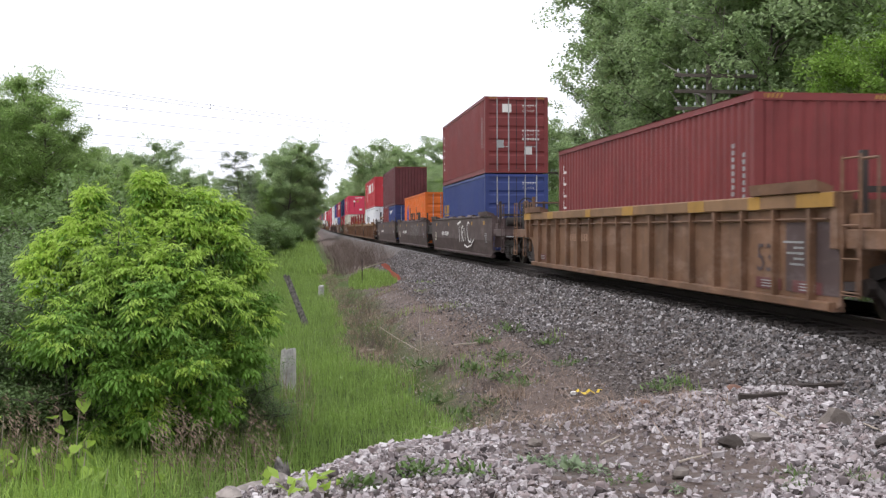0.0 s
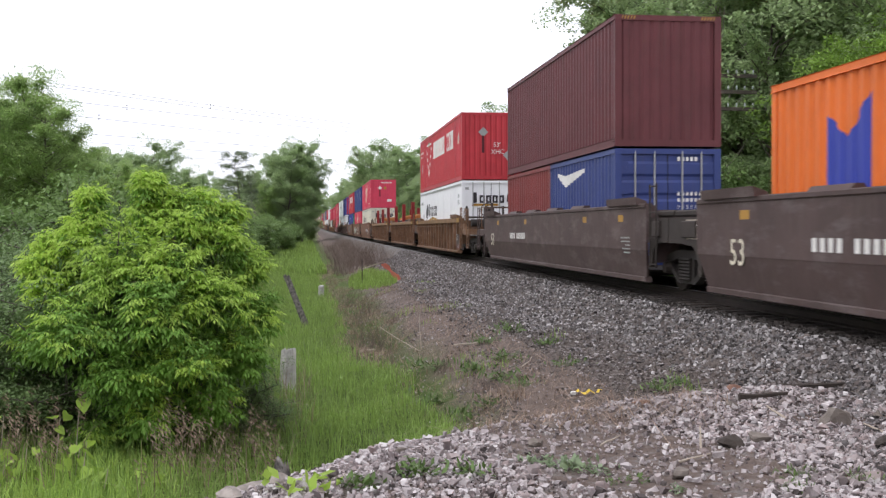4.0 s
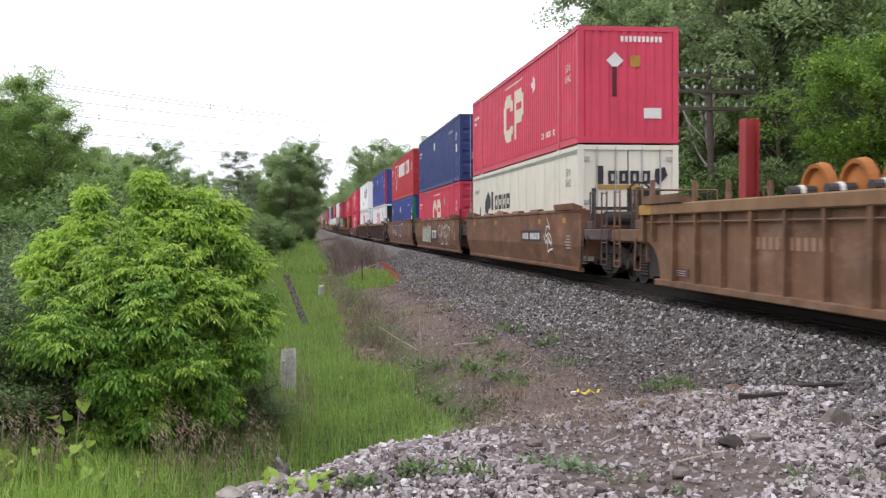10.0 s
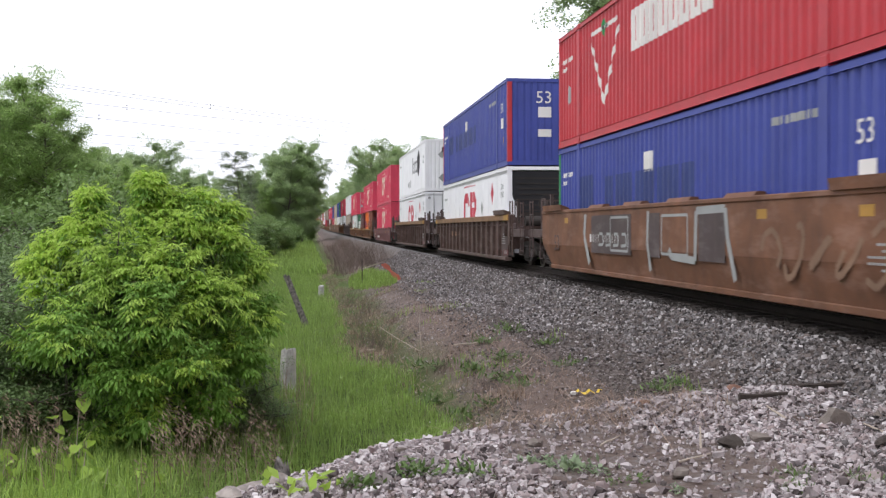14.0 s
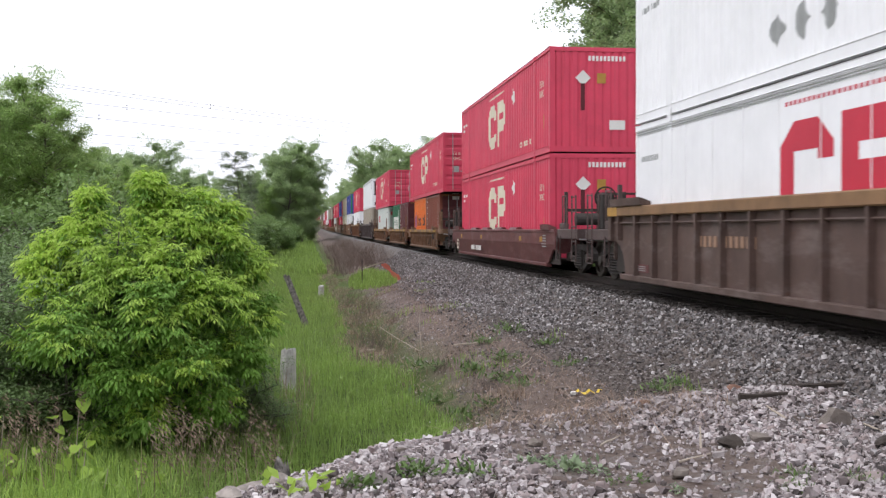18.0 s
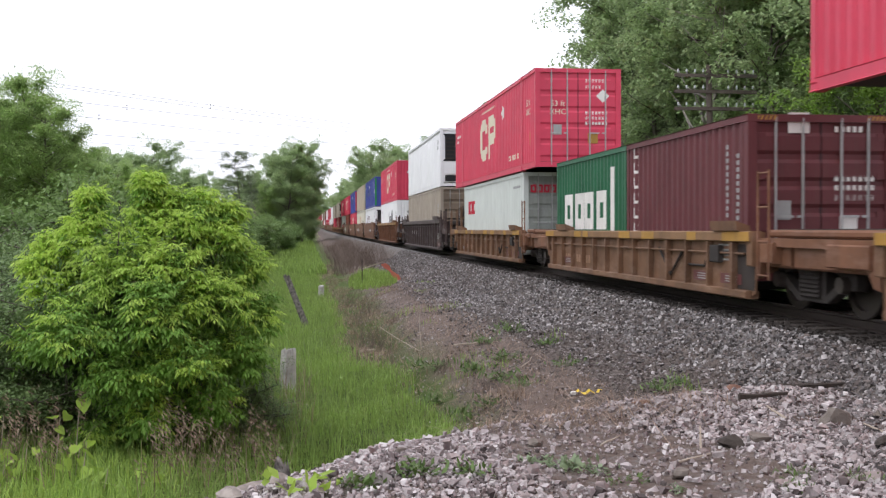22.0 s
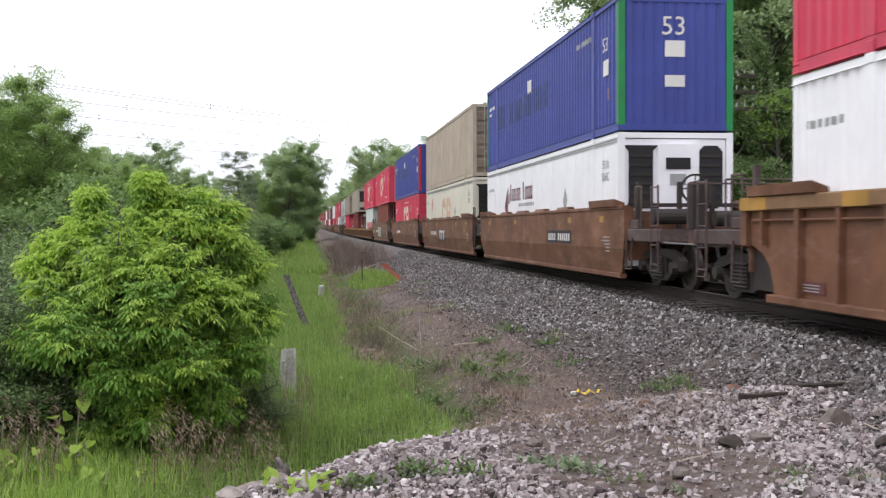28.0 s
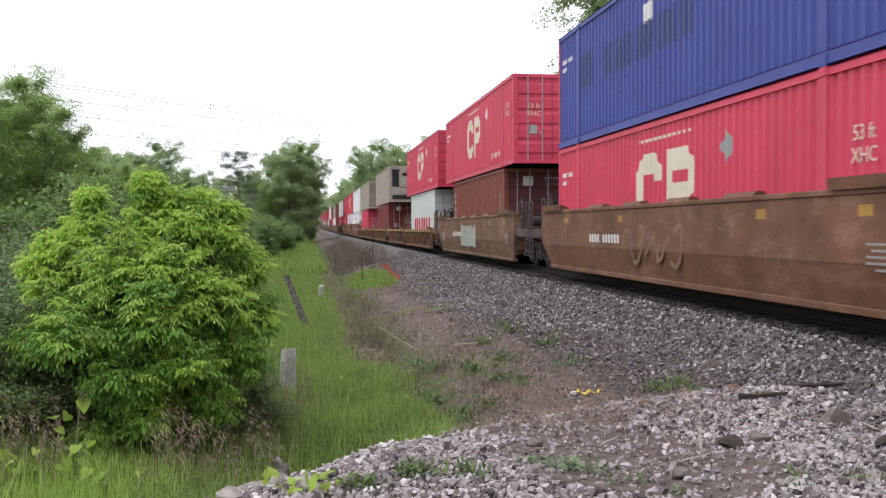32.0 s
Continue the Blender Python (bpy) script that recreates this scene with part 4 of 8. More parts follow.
def graffiti(car, x, y, style, rnd):
    """Sprayed tags as loose strokes and patches, no letters."""
    def put(mat, draw, label):
        g = Geo()
        draw(g)
        part("graffiti", g, mat, car, label)["kind"] = "stuff"

    if style == "loops":
        def draw(g):
            stroke(g, x, [(y + 0.45, 1.36), (y - 0.5, 1.46)], 0.045)
            stroke(g, x, [(y + 0.02, 1.42), (y - 0.22, 0.62)], 0.045)
            stroke(g, x, [(y - 0.72, 1.2), (y - 0.9, 0.62)], 0.04)
            stroke(g, x, [(y - 0.72, 1.2), (y - 1.15, 1.28), (y - 1.22, 1.08), (y - 0.82, 0.94), (y - 1.35, 0.62)], 0.04)
            stroke(g, x, [(y - 1.62, 1.2), (y - 1.8, 0.66)], 0.04)
            stroke(g, x, [(y - 2.75 + 0.55 * math.sin(a * 0.5 + 0.4), 1.02 + 0.4 * math.cos(a * 0.5)) for a in range(-1, 9)][::-1], 0.045)
            stroke(g, x, [(y - 1.5, 0.5), (y - 2.3, 0.42), (y - 3.2, 0.5), (y - 3.9, 0.75)], 0.03)
        put(MARK_WHITE, draw, "looping white spray-painted strokes")
    elif style == "fat":
        def fill(g):
            for k in range(6):
                cy = y - k * 0.64
                g.plate([(cy, 0.5), (cy - 0.56, 0.42 + rnd.uniform(-0.06, 0.06)), (cy - 0.5, 1.2 + rnd.uniform(-0.1, 0.12)), (cy - 0.05, 1.25 + rnd.uniform(-0.1, 0.1))], x - 0.001, x + 0.002)
        put(surface("mint_spray_paint", (0.36, 0.42, 0.33), 0.6, amount=0.3, bump=0), fill, "faded mint spray-painted patch")

        def edge(g):
            for k in range(6):
                cy = y - k * 0.64
                j = lambda w: rnd.uniform(-w, w)
                stroke(g, x - 0.004, [(cy + j(0.1), 0.48), (cy - 0.05 + j(0.12), 1.1 + j(0.15)), (cy - 0.3 + j(0.1), 1.3), (cy - 0.52, 1.05 + j(0.15)), (cy - 0.3 + j(0.15), 0.8 + j(0.1)), (cy - 0.5 + j(0.1), 0.45)], 0.024)
        put(MARK_WHITE, edge, "pale spray-painted outlines")
    elif style == "outline":
        def draw(g):
            for k in range(5):
                cy = y - k * 0.8
                j = lambda w: rnd.uniform(-w, w)
                stroke(g, x, [(cy, 0.42 + j(0.08)), (cy + j(0.2), 1.25 + j(0.1)), (cy - 0.5 + j(0.2), 1.3 + j(0.1)), (cy - 0.45 + j(0.15), 0.95 + j(0.2)), (cy - 0.2 + j(0.15), 0.85 + j(0.15)), (cy - 0.55 + j(0.2), 0.42 + j(0.05))] + ([(cy, 0.42)] if k % 2 else []), 0.026)
        put(MARK_WHITE, draw, "white spray-painted outlines")
    elif style == "scrawl":
        def draw(g):
            for k in range(5):
                cy, cz, r = y - 0.62 * k, 1.0 + rnd.uniform(-0.12, 0.12), rnd.uniform(0.18, 0.34)
                a0, n = rnd.uniform(0, 6.28), rnd.randint(6, 10)
                stroke(g, x, [(cy + r * math.cos(a0 + 0.55 * i) * (1 + 0.05 * i), cz + r * math.sin(a0 + 0.55 * i)) for i in range(n)], 0.024)
                stroke(g, x, [(cy + 0.1, cz + 0.35), (cy - rnd.uniform(0.1, 0.4), cz - 0.4)], 0.02)
        put(SPRAY_GREY, draw, "faded grey spray-painted scrawl")
    elif style == "bands":
        def draw(g):
            stroke(g, x, [(y + 0.1, 1.5), (y + 0.2, 1.0), (y, 0.7), (y - 0.25, 0.36)], 0.09)
            stroke(g, x, [(y - 4.35, 1.5), (y - 4.3, 0.9), (y - 4.5, 0.36)], 0.06)
            stroke(g, x, [(y - 8.4, 0.36), (y - 8.1, 1.0), (y - 8.0, 1.48), (y - 6.8, 1.46), (y - 6.75, 0.62), (y - 5.6, 0.66), (y - 5.5, 0.8)], 0.065)
            for ya, yb in ((y - 5.1, y - 6.4), (y - 1.9, y - 3.1)):
                stroke(g, x, [(ya, 0.7), (ya, 1.4), (yb, 1.4), (yb, 0.7), (ya, 0.7)], 0.025)
            for k in range(4):
                stroke(g, x, [(y - 1.0 - k * 0.55, 0.8), (y - 1.35 - k * 0.55, 0.82), (y - 1.3 - k * 0.55, 1.05), (y - 1.05 - k * 0.55, 1.05)], 0.03)
        put(MARK_GREY, draw, "pale grey spray-painted bands")
        for ya, yb in ((y - 0.4, y - 3.3), (y - 4.4, y - 5.0), (y - 6.9, y - 8.0)):
            part("paint_patch", Geo().box(x + 0.001, yb, 0.62, x + 0.01, ya, 1.46), PAINT["iron"], car, "grey patch of overpainting")
    elif style == "squiggle":
        def draw(g):
            stroke(g, x, [(y - 0.3 * math.sin(i * 0.9) - 0.03 * i, 1.35 - 0.055 * i + 0.1 * math.cos(i * 1.7)) for i in range(16)], 0.022)
            stroke(g, x, [(y + 0.35, 1.0), (y + 0.1, 0.75), (y - 0.2, 0.95), (y - 0.55, 0.7)], 0.022)
        put(MARK_WHITE, draw, "white spray-painted squiggle")
    elif style == "plate":
        part("owner_plate", Geo().box(x - 0.001, y - 1.1, 0.6, x + 0.006, y + 1.1, 1.15), MARK_BLACK, car, "black plate with plain white blocks")
        g = Geo()
        for k in range(3):
            g.plate([(y + 0.9 - k * 0.65, 0.98), (y + 0.35 - k * 0.65, 0.98), (y + 0.35 - k * 0.65, 1.08), (y + 0.9 - k * 0.65, 1.08)], x - 0.004, x - 0.001)
            g.plate([(y + 0.72 - k * 0.65, 0.67), (y + 0.53 - k * 0.65, 0.67), (y + 0.53 - k * 0.65, 0.98), (y + 0.72 - k * 0.65, 0.98)], x - 0.004, x - 0.001)
        part("owner_mark", g, MARK_WHITE, car, "plain white blocks")
    elif style == "ghost":
        def draw(g):
            for k in range(5):
                cy = y - k * 0.7
                stroke(g, x, [(cy + 0.3 * math.cos(i * 0.8 + k * 1.7) + rnd.uniform(-0.05, 0.05), 0.85 + (0.3 + 0.1 * math.sin(k * 2.1)) * math.sin(i * 0.8 + k)) for i in range(6 + k % 3)], 0.045)
        put(SPRAY_GHOST, draw, "worn spray-painted loops")


def well_car(label, kind, paint, side, pitch, near_free, far_free, chord=None, tag=(), seed=0, detail=True):
    """kind F: smooth-sided; R: ribbed sides. side: length of the well's side; pitch: spacing of its trucks."""
    rnd = random.Random(seed)
    car = thing("well_car", label, "rail car", "well cars of the train")
    m = PAINT[paint]
    top = chord or (PAINT["tan_top"] if paint in ("tan", "plum") and kind == "R" else m)
    half = side / 2
    # the end over a shared truck is set back at the far side
    hf = half if far_free else half - 0.75
    low = (kind == "R" and side < 15) or paint == "oxide"
    zt = 1.12 if low else 1.62
    for sx in (-1, 1):
        o = lambda a, b: sorted((sx * a, sx * b))
        if kind == "F":
            ca = 1.25 if low else (0.5 if near_free else 0.28)
            cb = 1.25 if low else (0.62 if far_free else 0.2)
            # upper sheet, and a lower one that slopes in under the waist
            waist = 0.74
            part("side_plate", Geo().plate([(-half, waist), (hf, waist), (hf, zt - 0.02), (-half, zt - 0.02)], *o(1.455, 1.505)), m, car)
            g = Geo()
            na, fb = half - ca, hf - cb
            g.v += [(sx * 1.5, -half, waist), (sx * 1.5, hf, waist), (sx * 1.39, fb, 0.2), (sx * 1.39, -na, 0.2), (sx * 1.45, -half, waist), (sx * 1.45, hf, waist), (sx * 1.34, fb, 0.2), (sx * 1.34, -na, 0.2)]
            g.f += [(0, 1, 2, 3), (7, 6, 5, 4), (0, 4, 5, 1), (1, 5, 6, 2), (2, 6, 7, 3), (3, 7, 4, 0)]
            part("lower_side_plate", g, m, car)
            if low:
                # added black sheet: shade inside the well where the side is cut away
                part("shade_sheet", Geo().box(o(1.315, 1.335)[0], -half + 0.05, 0.2, o(1.315, 1.335)[1], hf - 0.05, 0.95), SOOT_SHADE, car, "black sheet added to darken the cutaway of the well")
            part("top_chord", Geo().box(o(1.37, 1.53)[0], -half, zt - 0.06, o(1.37, 1.53)[1], hf, zt + 0.025, 0.015), m, car)
            part("bottom_chord", Geo().box(o(1.28, 1.425)[0], -half + ca, 0.11, o(1.28, 1.425)[1], hf - cb, 0.215, 0.015), m, car)
            if sx < 0 and detail:
                for i in range(4):
                    y = (i - 1.5) * 2.6
                    part("guide_cap", Geo().prism([(-1.52, zt + 0.02), (-1.3, zt + 0.02), (-1.34, zt + 0.09), (-1.46, zt + 0.09)], y - 0.55, y + 0.55), m, car)
        else:
            curve = [(0.92, 0.13), (0.9, 0.36), (0.78, 0.62), (0.55, 0.8), (0.25, 0.9), (0.0, 0.92)]
            straight = [(0.22, 0.13), (0.03, 0.2), (0.0, 0.92)]
            tight = [(0.62, 0.13), (0.58, 0.4), (0.45, 0.62), (0.25, 0.76), (0.08, 0.8), (0.0, 0.8)]
            near_cut = straight if low else (tight if near_free and not chord else straight)
            far_cut = curve if far_free and not low else straight
            prof = [(-half + p, q) for p, q in near_cut[:1]] + [(hf - p, q) for p, q in far_cut] + [(hf, zt - 0.1), (-half, zt - 0.1)] + [(-half + p, q) for p, q in near_cut[:0:-1]]
            na, fa = near_cut[0][0] - 0.05, far_cut[0][0] - 0.05
            for cut, ya, yb in ((near_cut, -half + 0.03, -half + 1.1), (far_cut, hf - 1.1, hf - 0.03)):
                if cut is not straight:
                    # added black sheet that keeps the arched opening as dark as shade
                    part("shade_sheet", Geo().box(o(1.315, 1.335)[0], ya, 0.25, o(1.315, 1.335)[1], yb, zt - 0.2), SOOT_SHADE, car, "black sheet added to darken the cutaway of the well")
            part("side_plate", Geo().plate(prof, *o(1.40, 1.425)), m, car)
            part("top_chord", Geo().box(o(1.33, 1.54)[0], -half, zt - (0.16 if low else 0.2), o(1.33, 1.54)[1], hf, zt, 0.02), PAINT["tan_top"] if chord else top, car)
            if chord or paint in ("plum", "tan"):
                g = Geo()
                x0, x1 = o(1.33, 1.544)
                for ya, yb in ((-half + 0.02, -half + 1.0), (-half + 2.1, -half + 2.5), (-half + 4.2, -half + 4.9), (-1.2, -0.5), (1.9, 2.3), (hf - 3.6, hf - 3.0), (hf - 0.9, hf - 0.02)) if chord else ((-half + 0.02, -half + 0.75), (hf - 0.7, hf - 0.02)):
                    g.box(x0, ya, zt - 0.15 if low else zt - 0.19, x1, yb, zt - 0.01)
                part("chord_patch", g, YELLOW, car, "worn yellow paint on the top chord")["kind"] = "stuff"
            part("bottom_chord", Geo().box(o(1.3, 1.52)[0], -half + na, 0.11, o(1.3, 1.52)[1], hf - fa, 0.23, 0.015), m, car)
            part("brake_pipe", Geo().rod((sx * 1.47, -half + 0.3, zt - 0.34), (sx * 1.47, hf - 0.3, zt - 0.34), 0.02, seg=6), m, car, "brake pipe along the side")
            n = max(9, int(side / 1.05))
            back_ribs = Geo()
            for i in range(n):
                y = -half + 0.7 + (half + hf - 1.4) * i / (n - 1)
                edge, cut = (y + half, near_cut) if y < 0 else (hf - y, far_cut)
                z0 = 0.23 if edge > 0.95 or cut is straight else (0.5 if edge > 0.8 else 0.92)
                w = 0.055
                w = 0.036 if i % 3 else 0.055
                g = Geo() if sx < 0 else back_ribs
                g.plate([(y - w * 0.7, z0), (y + w * 0.7, z0), (y + w, zt - 0.16), (y - w, zt - 0.16)], *o(1.425, 1.525))
                if sx < 0:
                    part("rib", g, m, car)
            if sx > 0:
                part("rib_row", back_ribs, m, car)["kind"] = "stuff"
        for sy in (-1, 1) if detail else ():
            ya, yb = sorted((sy * ((half if sy < 0 else hf) - 0.35), sy * ((half if sy < 0 else hf) - 2.35)))
            part("corner_guide", Geo().prism([(sx * 1.36, zt - 0.02), (sx * 1.58, zt + 0.01), (sx * 1.6, zt + 0.16), (sx * 1.37, zt + 0.08)], ya, yb if not low else (ya + yb) / 2), m, car, "sloped corner guide")
    part("well_floor", Geo().box(-1.38, -half + 0.9, 0.29, 1.38, hf - 0.9, 0.33), GRIME, car)
    for i in range(5 if detail else 0):
        y = (i - 2) * side / 5.5
        part("cross_bearer", Geo().box(-1.38, y - 0.15, 0.15, 1.38, y + 0.15, 0.288), GRIME, car)
    car_end(car, -1, half, half + 0.95 if near_free else half + 1.0, m, near_free, True, kind, detail, zt)
    car_end(car, 1, hf, half + 0.95 if far_free else pitch - half - 1.0, m, far_free, far_free, kind, detail, zt)
    if detail:
        xs = -1.504 if kind == "F" else -1.43
        for y in (-half + 1.6, -half + 4.4, 2.0, half - 2.6) if kind == "F" else ():
            part("reflector", Geo().box(xs - 0.004, y - 0.16, zt - 0.32, xs + 0.01, y + 0.16, zt - 0.18), YELLOW, car, "yellow reflector patch")
        if kind == "R" and side < 15:
            part("black_panel", Geo().box(xs - 0.002, -half + 0.05, 0.24, xs + 0.012, -half + 0.75, zt - 0.2), SOOT_SHADE, car, "blackened end panel")
            part("valve_pipe", Geo().tube([(xs - 0.03, -half + 0.9, 0.8), (xs - 0.03, -half + 1.7, 0.78), (xs - 0.03, -half + 1.9, 0.55), (xs - 0.03, -half + 2.6, 0.55)], 0.022, 6).tube([(xs - 0.03, -half + 2.9, 0.78), (xs - 0.03, -half + 3.5, 0.34), (xs - 0.03, -half + 4.1, 0.8)], 0.025, 6).box(xs - 0.09, -half + 1.2, 0.62, xs, -half + 1.55, 0.9, 0.02), GRIME, car, "bent brake pipe with its valve")
        if kind == "R" and side > 15:
            part("stencil_panel", Geo().box(xs - 0.002, -half + (0.68 if near_free and not chord else 0.06), 0.3, xs + 0.012, -half + 1.5, zt - 0.38), PAINT["dark"], car, "black stencil panel")
            ladder(car, -1.49, -half - 0.52, 0.32, 2.05, m, 5, 0.42)
            words("53", 0.42, PAINT["dark"] if paint != "iron" else MARK_GHOST, car, (xs - 0.006, -half + 2.15, 0.72), True)
        g = Geo()
        for r in range(5):
            for i in range(rnd.randint(3, 6)):
                g.box(xs - 0.006, -half + 1.0 + i * 0.1, 0.66 + r * 0.075, xs + 0.008, -half + 1.07 + i * 0.1, 0.69 + r * 0.075)
        part("stencil_line", g, MARK_GREY, car, "small stencilled lines")["kind"] = "stuff"
        g = Geo()
        ny = -2.6 if near_free and paint == "umber" and kind == "F" else 4.2
        for i in range(11):
            if i != 4:
                g.box(xs - 0.006, ny - i * 0.21, zt - 0.76, xs + 0.008, ny + 0.12 - i * 0.21, zt - 0.58)
        part("number_bar", g, MARK_WHITE if kind == "F" or paint == "iron" else MARK_GHOST, car, "stencilled number as plain bars")["kind"] = "stuff"
        if kind == "F" and paint == "umber" and near_free:
            part("number_panel", Geo().box(xs - 0.003, ny - 2.3, 0.79, xs + 0.01, ny + 0.3, 1.12), MARK_BLACK, car, "black panel behind the number")
        if kind == "R":
            for py in (-half + 0.9, -half + 2.05, hf - 2.0):
                part("stencil_patch", Geo().box(xs - 0.008, py - 0.4, 0.3, xs + 0.012, py + 0.4, 0.46), PAINT["oxide"], car, "dull red stencil patch")
                g = Geo()
                for i in range(3):
                    g.box(xs - 0.011, py - 0.25, 0.33 + i * 0.04, xs - 0.006, py + 0.2, 0.345 + i * 0.04)
                part("stencil_line", g, MARK_GREY, car)["kind"] = "stuff"
        if kind == "F":
            words("53", 0.42, MARK_CREAM if paint != "umber" else PAINT["dark"], car, (xs - 0.004, hf - 1.6, zt - 0.84 if zt > 1.3 else 0.5), True)
            if not far_free:
                part("axle_plate", Geo().box(-1.435, hf + 0.1, 0.98, -1.424, hf + 0.72, 1.32), PAINT["taupe"], car, "grey end plate")
                words("125T", 0.15, MARK_WHITE, car, (-1.44, hf + 0.41, 1.15), True)
        for style, y in tag:
            graffiti(car, xs - 0.007, y, style, rnd)
    return car


def ride(ob, s, z):
    MOVERS.append((ob, s, z))


FLOOR_Z = 0.345
DECK2 = FLOOR_Z + 2.9 + 0.045


def load(spec, s, deck):
    """spec: list of (length, paint, style, end, smooth, label, extra) along the car from the near end."""
    total = sum(c[0] for c in spec) + 0.06 * (len(spec) - 1)
    y = s - total / 2
    for length, paint, style, end, smooth, label, extra in spec:
        c = container(label, paint, length, style, end, smooth, **extra)
        ride(c, y + length / 2, deck)
        y += length + 0.06


BR53 = lambda end="plain", style="br": (16.15, "red", style, end, False, "bright red corrugated container with a cream block emblem", {})
BLUE53 = lambda posts, end="plain": (16.15, "royal", "plain53", end, False, "royal blue corrugated container with " + posts + " end posts", {"posts": {"green": "kelly", "red": "tire_red"}.get(posts)})
TRI53 = lambda end="plain": (16.15, "tire_red", "tire", end, False, "scarlet corrugated container with white triangle emblem", {})
HERD_W = (16.15, "white", "herd", "door", True, "smooth white container with dark emblem and yellow swoosh", {})
HERD_C = (16.15, "cream", "herd", "door", True, "smooth grimy cream container with dark emblem", {})
C40 = lambda paint, style="vertical", end="door", what="": (12.19, paint, style, end, False, what or paint + " corrugated forty-foot container, weathered", {})
C20 = lambda paint, style="", what="": (6.06, paint, style, "door", False, what or paint + " corrugated twenty-foot container", {"h": 2.59})

